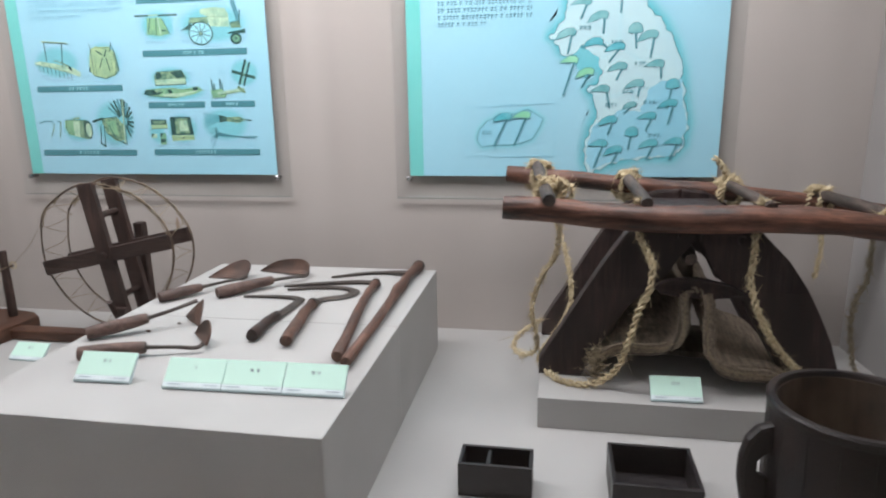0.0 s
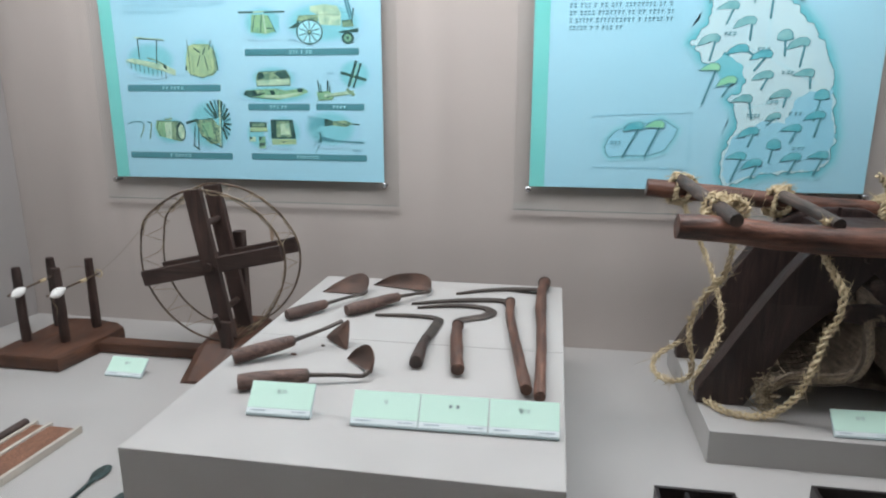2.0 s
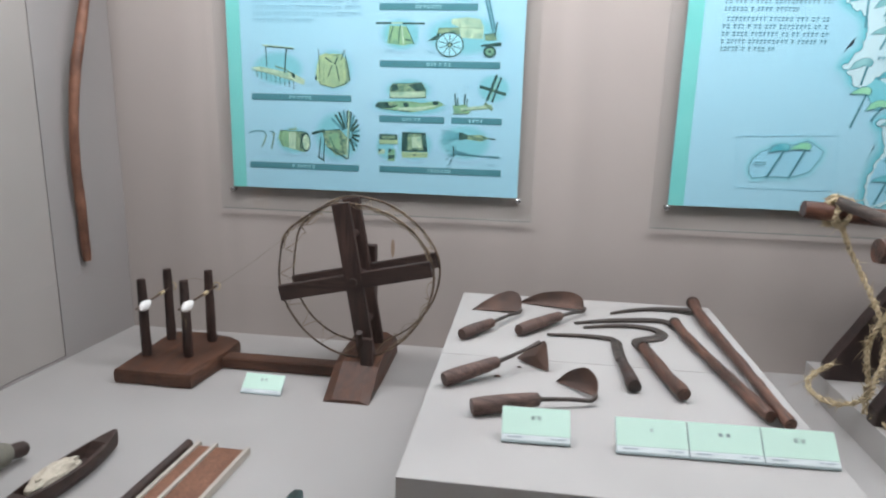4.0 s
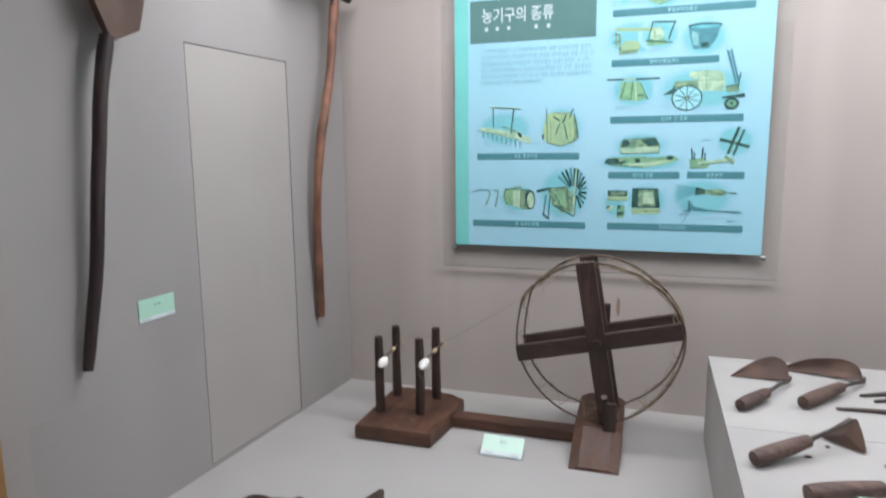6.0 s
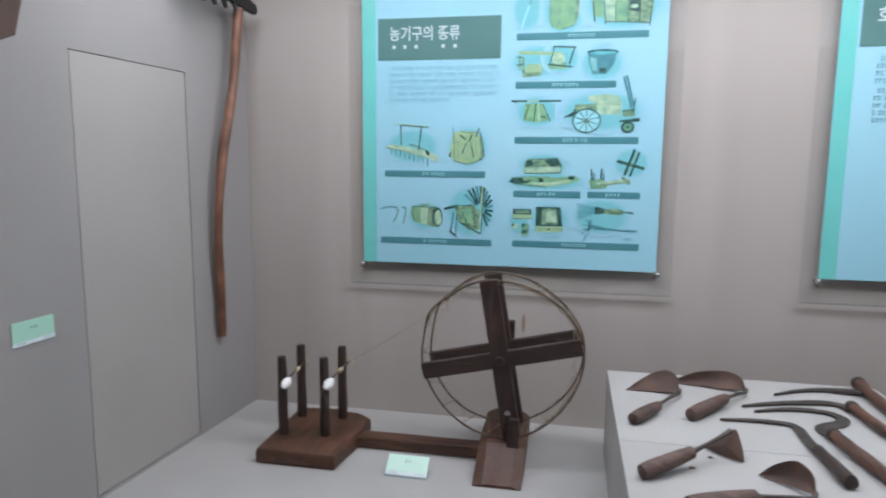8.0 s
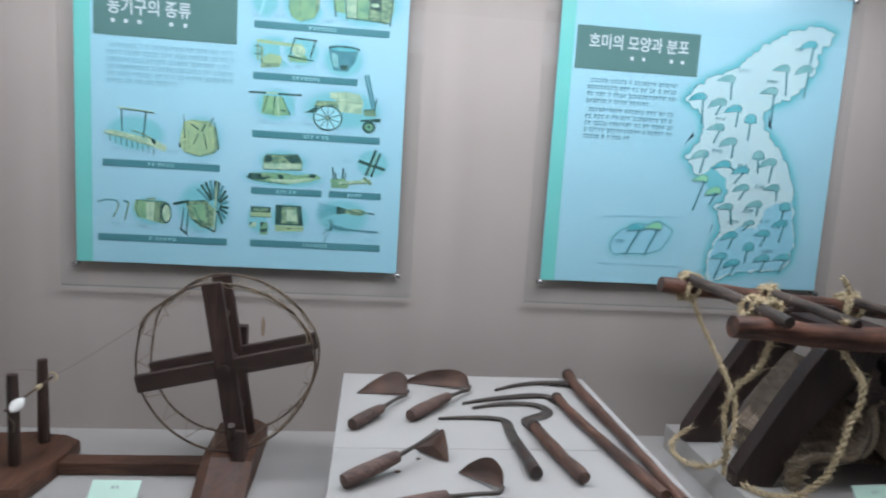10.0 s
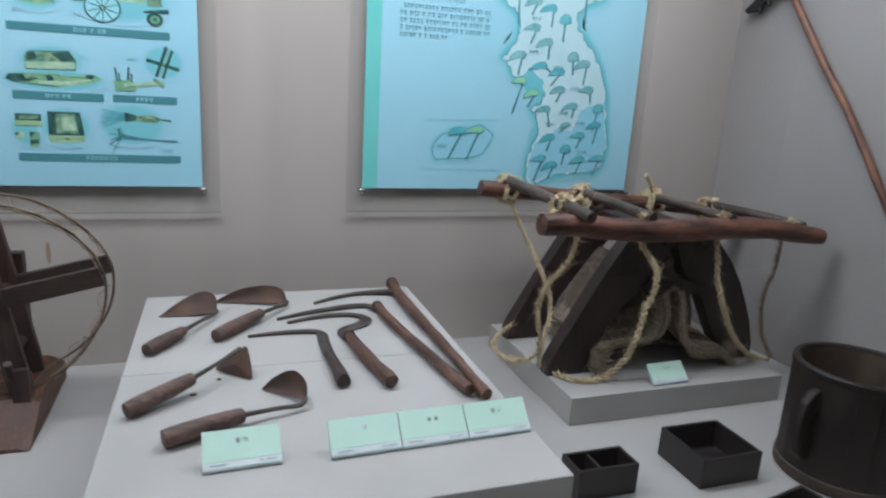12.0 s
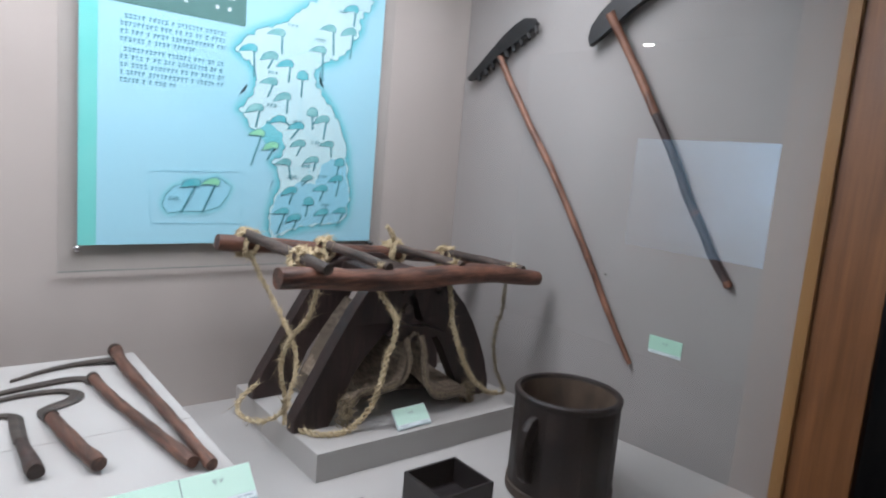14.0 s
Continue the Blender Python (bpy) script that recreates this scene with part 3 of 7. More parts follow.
structure("header_panel", boxed(XLF + 0.001, XRF - 0.001, YG + 0.008, YG + 0.046, 2.290, ZC - 0.0705, 0.002), M_CEIL, "white inner panel over the glass", "panel")
bm = bmesh.new()
box(bm, XLF - 0.045, XRF + 0.045, YG - 0.18, YG + 0.008, 0.0, ZD - 0.052)
structure("wall_base", bm, M_HALL, "dark panelled base wall below the case window", "wall")
structure("wall_front_right", boxed(XRF + 0.047, 4.0, YG - 0.182, YG + 0.05, 0.0, ZC), M_HALL, "dark hall wall beside the case", "wall")
structure("wall_front_left", boxed(-4.9, XLF - 0.047, YG - 0.182, YG + 0.05, 0.0, ZC), M_HALL, "dark hall wall beside the case", "wall")
structure("wall_hall_back", boxed(-5, 4.15, -3.2, -3.1, 0.0, 2.78), M_HALL, "dark rear wall of the hall", "wall")
structure("wall_hall_right", boxed(4.0, 4.12, -3.1, YG + 0.05, 0.0, 2.78), M_HALL, "dark end wall of the hall", "wall")
structure("wall_hall_left", boxed(-5, -4.9, -3.1, YG + 0.05, 0.0, 2.78), M_HALL, "dark end wall of the hall", "wall")
structure("ceiling_hall", boxed(-5, 4.15, -3.2, YG - 0.19, 2.70, 2.80), M_HALL, "dark hall ceiling", "ceiling")
pane = structure("window_1", boxed(XLF + 0.001, XRF - 0.001, YG, YG + 0.005, ZD, ZC - 0.072), M_GLASS, "clear glass pane of the display case", "window")
pane.visible_shadow = False

# what the glass mirrors: a lit screen on the hall's end wall and a ceiling spot
scr = thing("wall_screen", (4.0, -1.0, 0.93), "lit pale blue screen on the dark end wall", "screen")
part("housing", boxed(3.962, 3.998, -1.69, -0.32, 0.93, 1.92, 0.006), M_DARKGAP, scr)
part("display", boxed(3.957, 3.961, -1.66, -0.35, 0.96, 1.89), M_SCREEN, scr)
spot = thing("ceiling_spot", (3.72, -1.50, 2.70), "small round white ceiling spot in the hall", "ceiling spot")
part("ring", lathe(bmesh.new(), [(0.055, 0.0), (0.06, -0.05), (0.045, -0.062)], (3.72, -1.50, 2.699), hoop=True), M_STEEL, spot, smooth=True)
part("bulb", lathe(bmesh.new(), [(0.04, 0.0), (0.04, -0.006), (0.03, -0.012)], (3.72, -1.50, 2.640)), M_SPOT, spot, smooth=True)

bm = bmesh.new()
drip = [(-1.632 + 0.006 * math.sin(9 * a) * math.cos(a) + 0.0075 * math.cos(a), 0.936 + 0.040 * math.sin(a)) for a in np.linspace(0, 2 * math.pi, 18, endpoint=False)]
structure("wall_stain", prism(bm, drip, "y", YB - 0.0012, YB + 0.001), M_STAINW, "faint brown rust streak on the rear wall", "stain")

# ---- plinths ----
pl = thing("tool_plinth", (-0.865, 1.83, ZD), "pale grey painted plinth under the hoes and sickles", "plinth")
part("front_block", boxed(-1.303, -0.398, 1.186, 1.8345, ZD, ZP, 0.003), M_PLINTH, pl)
part("rear_block", boxed(-1.303, -0.398, 1.8355, 2.458, ZD, ZP, 0.003), M_PLINTH, pl)
sp = thing("saddle_plinth", (0.46, 2.26, ZD), "low pale grey painted plinth under the pack saddle", "plinth")
part("block", boxed(0.017, 0.908, 1.880, 2.575, ZD, ZS, 0.003), M_PLINTH, sp)


# ---- label cards ----
def card(m, label, word="", seed=1, stand=True, group="label cards"):
    """A green caption card, 15 by 7.5 cm, or smaller on a wall; m puts its lower edge's middle, x along it, y up its face."""
    m = m @ Matrix.Scale(1.055 if stand else 0.965, 4)
    rnd = random.Random(seed)
    t = thing("label_card", m.translation, label, "label card", group)
    def place(bm):
        bmesh.ops.transform(bm, matrix=m, verts=bm.verts)
        return bm
    face = part("face", place(boxed(-0.07, 0.07, 0.0125, 0.070, -0.002, 0.0)), M_CARD if stand else M_WALLCARD, t)
    foot = part("footer_strip", place(boxed(-0.07, 0.07, 0.0, 0.012, -0.002, 0.0)), M_CARDW, t)
    for x0, x1 in ((-0.058, -0.028), (0.030, 0.038), (0.043, 0.060)):
        part("small_print", place(boxed(x0, x1, 0.0050, 0.0080, 0.0002, 0.0008)), M_SMALLINK, foot)
    bm = bmesh.new()
    if word:
        bm.free()
        bm = letters(word, 0.0110, 0.0002)
        bmesh.ops.rotate(bm, verts=bm.verts, cent=(0, 0, 0), matrix=Matrix.Rotation(radians(-90), 3, "X"))
        bmesh.ops.translate(bm, verts=bm.verts, vec=(0, 0.047, 0.0006))
    else:
        for x in (-0.011, 0.004):
            box(bm, x, x + 0.007, 0.0435, 0.0505, 0.0002, 0.0008)
    part("writing", place(bm), M_INK, face)
    if stand:
        part("acrylic_stand", place(prism(bmesh.new(), [(-0.004, -0.0025), (0.070, -0.0025), (0.070, -0.006), (-0.004, -0.012)], "x", -0.0705, 0.0705)), M_ACRSTAND, t)
    return t


TILT_UP = 46
for x, y, word, seed in ((-1.030, 1.356, "호 미", 1), (-0.786, 1.350, "낫", 2), (-0.6355, 1.354, "", 3), (-0.4850, 1.358, "벌 낫", 4)):
    card(pose(x, y, ZP + 0.009, TILT_UP, 0, 1.8), "mint green caption card leaning on the tool plinth", word, seed)
card(pose(-1.990, 2.107, ZD + 0.009, 40, 0, -1), "mint green caption card on the deck before the spinning wheel", "물 레", 5)
card(pose(0.424, 1.900, ZS + 0.010, TILT_UP, 0, 2), "mint green caption card before the pack saddle", "길 마", 6)
card(pose(0.722, 1.082, ZD + 0.010, TILT_UP, 0, 8), "mint green caption card on the deck before the grain tub", "", 7)
card(pose(0.285, 1.062, ZD + 0.010, TILT_UP, 0, 2), "mint green caption card on the deck before the measuring boxes", "", 8)
STANCE = WALL_L
card(pose(XL + 0.003, 1.561, 1.083, 90, 0, 90), "mint green caption card fixed to the side wall by the shovel", "", 9, False)
STANCE = WALL_R
card(pose(XR - 0.003, 1.450, 0.903, 90, 0, -90), "mint green caption card fixed to the side wall by the rakes", "", 10, False)
STANCE = SQUARE


# ---- information panels ----
YPR = 2.655


def info_panel(x0, z0, label, bar):
    """A print 1.2 m square on a clear plate with four steel studs; returns the thing."""
    t = thing("information_panel", (x0 + 0.6, YB, z0), label, "information panel", "information panels")
    plate = part("acrylic_plate", boxed(x0 - 0.056, x0 + 1.256, 2.6605, 2.6655, z0 - 0.080, z0 + 1.232), M_ACRYL, t, "clear acrylic plate")
    plate.visible_shadow = False
    edge = part("lower_edge", boxed(x0 - 0.056, x0 + 1.256, 2.6605, 2.6655, z0 - 0.085, z0 - 0.0805), M_EDGE, plate, "dark cut edge of the plate")
    part("print_sheet", boxed(x0 + 0.004, x0 + 1.196, YPR + 0.0005, 2.6603, z0 + 0.012, z0 + 1.196), M_PRINT, t, "pale blue printed sheet")
    for sx in (0.0, 1.2):
        for sz in (0.0, 1.192):
            bm = lathe(bmesh.new(), [(0.008, 0.0), (0.008, 0.034), (0.011, 0.036), (0.011, 0.042), (0.007, 0.045)], (x0 + sx, YB, z0 + sz), Matrix.Rotation(radians(90), 4, "X"), 14)
            part("stud", bm, M_STEEL, t, smooth=True)
    part("mint_band", flat_poly(bmesh.new(), [(x0 + 0.004, z0 + 0.012), (x0 + 0.061, z0 + 0.012), (x0 + 0.061, z0 + 1.196), (x0 + 0.004, z0 + 1.196)], YPR - 0.0005), M_BAND, t)
    arch = [(0.131, 1.010), (0.141, 1.079), (0.149, 1.131), (0.188, 1.153), (0.258, 1.148), (0.319, 1.104), (0.371, 1.057), (0.419, 1.013), (0.362, 1.013), (0.295, 1.077), (0.234, 1.120), (0.179, 1.120), (0.155, 1.077), (0.143, 1.010)]
    part("brush_stroke", flat_poly(bmesh.new(), [(x0 + u, z0 + w) for u, w in arch], YPR - 0.0003), M_FAINTHALO, t)
    part("title_bar", flat_poly(bmesh.new(), rect(x0 + 0.071, x0 + 0.571, z0 + bar, z0 + bar + 0.163), YPR - 0.001), M_TITLE, t)
    return t


def title(t, word, x, z, width):
    bm = letters(word, 0.060, 0.0012)
    xs = [v.co.x for v in bm.verts]
    k = width / (max(xs) - min(xs))
    bmesh.ops.scale(bm, verts=bm.verts, vec=(k, 1, 1.0))
    bmesh.ops.translate(bm, verts=bm.verts, vec=(x, YPR - 0.002, z))
    part("title_writing", bm, M_WHITEINK, t)


def paragraph(t, x0, x1, z, lines, last, step, rnd, mat=None):
    bm = bmesh.new()
    for k in range(lines):
        bar_text(bm, x0 + (0.012 if k == 0 else 0), x0 + (x1 - x0) * (last if k == lines - 1 else 1), z - k * step, 0.0140, rnd, 0.52, YPR - 0.0012, 0.0100)
    part("paragraph", bm, mat or M_TEXTINK, t, "lines of small unreadable writing")


PX, PZ = -2.317, 1.163
p1 = info_panel(PX, PZ, "pale blue panel with pictures of farm tools, on clear plate", 0.839)
title(p1, "농기구의 종류", -2.053, 2.101, 0.288)
rnd = random.Random(11)
for x in (-2.178, -2.134, -2.087, -1.977, -1.928):
    part("subtitle", flat_poly(bmesh.new(), rect(x - 0.0065, x + 0.0065, 2.0465, 2.0605), YPR - 0.002), M_WHITEINK, p1)
paragraph(p1, -2.199, -1.755, 1.968, 6, 0.56, 0.025, rnd, M_FAINT)
CAPTIONS = ((-1.685, -1.191, 2.0805), (-1.685, -1.303, 1.897), (-1.684, -1.210, 1.6845), (-1.685, -1.422, 1.472), (-1.394, -1.195, 1.4725), (-1.684, -1.190, 1.2715), (-2.218, -1.800, 1.547), (-2.237, -1.770, 1.270))
for x0, x1, z in CAPTIONS:
    b = part("caption_bar", flat_poly(bmesh.new(), [(x0, z - 0.0125), (x1, z - 0.0125), (x1, z + 0.0125), (x0, z + 0.0125)], YPR - 0.001), M_CAPT, p1)
    bm = bmesh.new()
    w = min(0.10, (x1 - x0) * 0.3)
    bar_text(bm, (x0 + x1) / 2 - w / 2, (x0 + x1) / 2 + w / 2, z, 0.011, rnd, 0.30, YPR - 0.0018, 0.013)
    part("caption_writing", bm, M_HALO, b)


def picture(name, shapes, glow=None):
    """One printed picture: a soft halo and, over it, coloured shapes from the back to the front, each (material, polygon) or (material, line, width)."""
    lay = 0
    top = None
    if glow:
        top = part(name, flat_poly(bmesh.new(), disc(glow[0], glow[1], glow[2] * 1.12, glow[3] * 1.12, 40), YPR - 0.0006 - 0.00001 * len(p1.children) % 0.0002), M_SOFT, p1)
    for mat, pts, *width in shapes:
        lay += 1
        bm = bmesh.new()
        if width:
            for a, b in zip(pts, pts[1:]):
                flat_poly(bm, stroke(*a, *b, width[0] * 1.3), YPR - 0.0008 - lay * 0.00006)
        else:
            flat_poly(bm, pts, YPR - 0.0008 - lay * 0.00006)
        ob = part(name if top is None else "drawing", bm, mat, top or p1)
        top = top or ob


O, PO, OL, HA, TE, SL, GR, YE, TD = M_OCHRE, M_PALEO, M_OLIVE, M_HALO, M_TEALINK, M_SLATEINK, M_SACK, M_STRAWINK, M_TEALDULL
# top row: sickle, straw sack, winnowing machine
picture("picture", [(TE, [(-1.707, 2.250), (-1.671, 2.240), (-1.632, 2.223)], 0.0067), (SL, [(-1.632, 2.224), (-1.635, 2.200)], 0.0059), (HA, [(-1.638, 2.198), (-1.651, 2.164), (-1.668, 2.110)], 0.0067)], (-1.647, 2.181, 0.056, 0.082))
picture("picture", [(GR, [(-1.558, 2.239), (-1.526, 2.243), (-1.458, 2.236), (-1.448, 2.226), (-1.453, 2.153), (-1.469, 2.120), (-1.521, 2.102), (-1.549, 2.114), (-1.562, 2.147)]), (O, [(-1.460, 2.235), (-1.448, 2.226), (-1.453, 2.150), (-1.467, 2.121), (-1.464, 2.182)]), (OL, [(-1.556, 2.238), (-1.526, 2.240), (-1.506, 2.232), (-1.459, 2.235)], 0.003), (OL, [(-1.557, 2.238), (-1.562, 2.147), (-1.550, 2.115)], 0.0022), (OL, [(-1.521, 2.102), (-1.493, 2.109), (-1.468, 2.119)], 0.0022), (O, [(-1.520, 2.224), (-1.524, 2.175), (-1.519, 2.118)], 0.003)], (-1.506, 2.173, 0.085, 0.093))
picture("picture", [(PO, [(-1.393, 2.251), (-1.284, 2.255), (-1.223, 2.256), (-1.213, 2.246), (-1.297, 2.243), (-1.383, 2.239)]), (GR, [(-1.404, 2.207), (-1.364, 2.213), (-1.357, 2.143), (-1.397, 2.150)]), (PO, [(-1.360, 2.218), (-1.316, 2.221), (-1.316, 2.128), (-1.351, 2.128)]), (GR, [(-1.314, 2.221), (-1.281, 2.241), (-1.271, 2.243), (-1.272, 2.123), (-1.316, 2.128)]), (O, disc(-1.21, 2.184, 0.0312, 0.0683, 20)), (O, [(-1.271, 2.239), (-1.229, 2.244), (-1.226, 2.121), (-1.272, 2.123)]), (OL, [(-1.268, 2.205), (-1.229, 2.204), (-1.227, 2.163), (-1.265, 2.165)]), (PO, disc(-1.248, 2.181, 0.0149, 0.0074, 20))] + [(OL, [(-1.400, 2.203), (-1.391, 2.129)], 0.0045), (OL, [(-1.360, 2.216), (-1.351, 2.118)], 0.0037), (OL, [(-1.316, 2.221), (-1.315, 2.121)], 0.003), (OL, [(-1.271, 2.239), (-1.270, 2.123)], 0.0022), (OL, [(-1.228, 2.244), (-1.226, 2.121)], 0.003), (OL, [(-1.183, 2.222), (-1.190, 2.109)], 0.0045), (OL, [(-1.404, 2.207), (-1.364, 2.213)], 0.003), (O, [(-1.393, 2.246), (-1.284, 2.249)], 0.003), (OL, [(-1.314, 2.221), (-1.281, 2.241)], 0.003), (OL, [(-1.354, 2.129), (-1.191, 2.120)], 0.0037), (OL, [(-1.350, 2.222), (-1.338, 2.222), (-1.342, 2.207)]), (OL, [(-1.332, 2.221), (-1.320, 2.221), (-1.324, 2.205)])], (-1.288, 2.187, 0.149, 0.093))
# second row: treadle mill, handmill, mortar tub
picture("picture", [(YE, [(-1.675, 2.022), (-1.508, 2.013)], 0.0141), (O, [(-1.671, 2.010), (-1.669, 1.954)], 0.0074), (O, [(-1.657, 2.001), (-1.654, 1.927)], 0.0097), (OL, [(-1.684, 2.003), (-1.657, 2.002)], 0.0037), (OL, [(-1.684, 1.974), (-1.659, 1.976)], 0.0037), (YE, [(-1.649, 1.966), (-1.629, 1.980), (-1.586, 1.973), (-1.582, 1.952), (-1.592, 1.933), (-1.650, 1.927)]), (O, [(-1.649, 1.945), (-1.588, 1.948), (-1.592, 1.933), (-1.650, 1.927)])], (-1.607, 1.986, 0.100, 0.063))
picture("picture", [(GR, [(-1.561, 1.979), (-1.494, 1.981), (-1.489, 1.957), (-1.556, 1.956)]), (PO, disc(-1.522, 1.996, 0.0252, 0.0208, 20)), (OL, [(-1.543, 2.041), (-1.456, 2.037)], 0.0059), (OL, [(-1.539, 2.041), (-1.554, 1.977)], 0.0045), (OL, [(-1.462, 2.037), (-1.481, 1.974)], 0.0059), (OL, [(-1.563, 1.974), (-1.467, 1.964)], 0.0052), (O, [(-1.529, 2.010), (-1.531, 1.984)], 0.0022)], (-1.512, 1.995, 0.071, 0.056))
picture("picture", [(SL, [(-1.412, 2.022), (-1.303, 2.017), (-1.314, 1.971), (-1.341, 1.934), (-1.392, 1.935), (-1.408, 1.979)]), (OL, disc(-1.356, 2.017, 0.0594, 0.0097, 20)), (TE, disc(-1.356, 2.014, 0.0505, 0.0067, 20)), (TD, [(-1.401, 2.000), (-1.378, 1.991), (-1.376, 1.948), (-1.392, 1.949), (-1.402, 1.979)]), (OL, [(-1.368, 1.956), (-1.341, 1.958), (-1.343, 1.940), (-1.365, 1.940)])], (-1.358, 1.975, 0.082, 0.067))
# third row: back frame, ox cart and barrow
picture("picture", [(GR, [(-1.645, 1.827), (-1.577, 1.825), (-1.549, 1.762), (-1.592, 1.754), (-1.654, 1.761)]), (OL, [(-1.700, 1.836), (-1.638, 1.836)], 0.0074), (PO, [(-1.638, 1.836), (-1.593, 1.838)], 0.0067), (OL, [(-1.593, 1.835), (-1.506, 1.836)], 0.0074), (OL, [(-1.631, 1.826), (-1.646, 1.768)], 0.0037), (PO, [(-1.596, 1.828), (-1.589, 1.753)], 0.0067), (OL, [(-1.604, 1.827), (-1.610, 1.758)], 0.0037), (OL, [(-1.577, 1.823), (-1.546, 1.758)], 0.003), (OL, [(-1.585, 1.775), (-1.563, 1.774)], 0.0045)], (-1.599, 1.795, 0.085, 0.063))
picture("picture", [(PO, [(-1.402, 1.854), (-1.342, 1.860), (-1.292, 1.853), (-1.278, 1.827), (-1.280, 1.781), (-1.365, 1.785), (-1.372, 1.823), (-1.403, 1.836)]), (O, [(-1.342, 1.859), (-1.340, 1.789)], 0.0019), (O, [(-1.372, 1.857), (-1.371, 1.823)], 0.0019), (O, [(-1.372, 1.823), (-1.280, 1.820)], 0.0022), (O, [(-1.451, 1.821), (-1.372, 1.823), (-1.369, 1.798), (-1.461, 1.797)]), (OL, [(-1.496, 1.772), (-1.453, 1.798), (-1.439, 1.788), (-1.463, 1.775)]), (OL, disc(-1.408, 1.759, 0.0549, 0.0475, 20)), (HA, disc(-1.408, 1.759, 0.0497, 0.0423, 20)), *[(OL, [(-1.408, 1.759), (-1.408 + 0.045 * math.cos(math.radians(36 * k + 18)), 1.759 + 0.042 * math.sin(math.radians(36 * k + 18)))], 0.003) for k in range(10)]] + [(OL, disc(-1.408, 1.759, 0.0089, 0.0082, 20)), (PO, disc(-1.408, 1.759, 0.0037, 0.0037, 20)), (OL, [(-1.288, 1.759), (-1.210, 1.771), (-1.209, 1.756), (-1.285, 1.754)]), (O, [(-1.275, 1.797), (-1.232, 1.803), (-1.228, 1.777), (-1.272, 1.776)]), (OL, [(-1.275, 1.797), (-1.232, 1.803)], 0.003), (SL, [(-1.275, 1.925), (-1.242, 1.807)], 0.0082), (SL, [(-1.264, 1.928), (-1.234, 1.814)], 0.0082), (OL, [(-1.227, 1.845), (-1.236, 1.788)], 0.0045), (OL, disc(-1.253, 1.735, 0.0252, 0.0215, 20)), (GR, disc(-1.253, 1.735, 0.0156, 0.0134, 20)), (OL, disc(-1.253, 1.735, 0.0059, 0.0052, 20))], (-1.352, 1.793, 0.160, 0.078))
# fourth row: trough, carrying boat, spinning wheel
picture("picture", [(O, [(-1.643, 1.594), (-1.632, 1.609), (-1.564, 1.612), (-1.515, 1.617), (-1.496, 1.589), (-1.498, 1.556), (-1.572, 1.553), (-1.644, 1.554)]), (OL, [(-1.636, 1.605), (-1.614, 1.608), (-1.606, 1.587), (-1.636, 1.578)]), (OL, [(-1.568, 1.605), (-1.515, 1.616), (-1.499, 1.587), (-1.537, 1.582)]), (PO, [(-1.643, 1.575), (-1.572, 1.580), (-1.500, 1.580), (-1.502, 1.561), (-1.572, 1.556), (-1.640, 1.556)]), (OL, [(-1.642, 1.554), (-1.572, 1.555), (-1.499, 1.557)], 0.0029), (OL, [(-1.632, 1.609), (-1.564, 1.612), (-1.515, 1.616)], 0.0022)], (-1.568, 1.584, 0.099, 0.048))
picture("picture", [(GR, [(-1.695, 1.537), (-1.622, 1.542), (-1.565, 1.544), (-1.516, 1.537), (-1.446, 1.547), (-1.423, 1.532), (-1.467, 1.515), (-1.552, 1.501), (-1.644, 1.509), (-1.684, 1.512)]), (OL, [(-1.703, 1.520), (-1.691, 1.536), (-1.655, 1.538), (-1.608, 1.526), (-1.637, 1.514), (-1.681, 1.512)]), (OL, [(-1.590, 1.536), (-1.572, 1.539), (-1.564, 1.524), (-1.580, 1.518)]), (PO, [(-1.616, 1.518), (-1.537, 1.520), (-1.440, 1.533), (-1.516, 1.507), (-1.608, 1.507)]), (OL, disc(-1.459, 1.538, 0.0125, 0.0081, 20)), (OL, [(-1.684, 1.512), (-1.645, 1.508), (-1.552, 1.501)], 0.0029), (O, [(-1.562, 1.541), (-1.516, 1.534), (-1.467, 1.535)], 0.0029), (O, [(-1.651, 1.535), (-1.622, 1.537), (-1.615, 1.525), (-1.644, 1.523)])], (-1.562, 1.523, 0.158, 0.037))
picture("picture", [(GR, [(-1.392, 1.531), (-1.338, 1.536), (-1.318, 1.514), (-1.325, 1.500), (-1.382, 1.498)]), (PO, [(-1.358, 1.517), (-1.235, 1.533)], 0.0117), (O, [(-1.358, 1.510), (-1.242, 1.525)], 0.0044), (O, [(-1.265, 1.543), (-1.234, 1.518)], 0.0125), (OL, [(-1.222, 1.650), (-1.257, 1.551)], 0.011), (OL, [(-1.204, 1.640), (-1.237, 1.547)], 0.0088), (OL, [(-1.286, 1.605), (-1.184, 1.577)], 0.0125), (GR, [(-1.215, 1.638), (-1.247, 1.554)], 0.0029), (OL, [(-1.383, 1.576), (-1.378, 1.529)], 0.0051), (OL, [(-1.372, 1.559), (-1.370, 1.528)], 0.0044), (OL, [(-1.342, 1.576), (-1.345, 1.535)], 0.0059), (OL, [(-1.333, 1.557), (-1.335, 1.530)], 0.0044), (O, [(-1.389, 1.499), (-1.323, 1.502)], 0.0029)], (-1.232, 1.598, 0.067, 0.057))
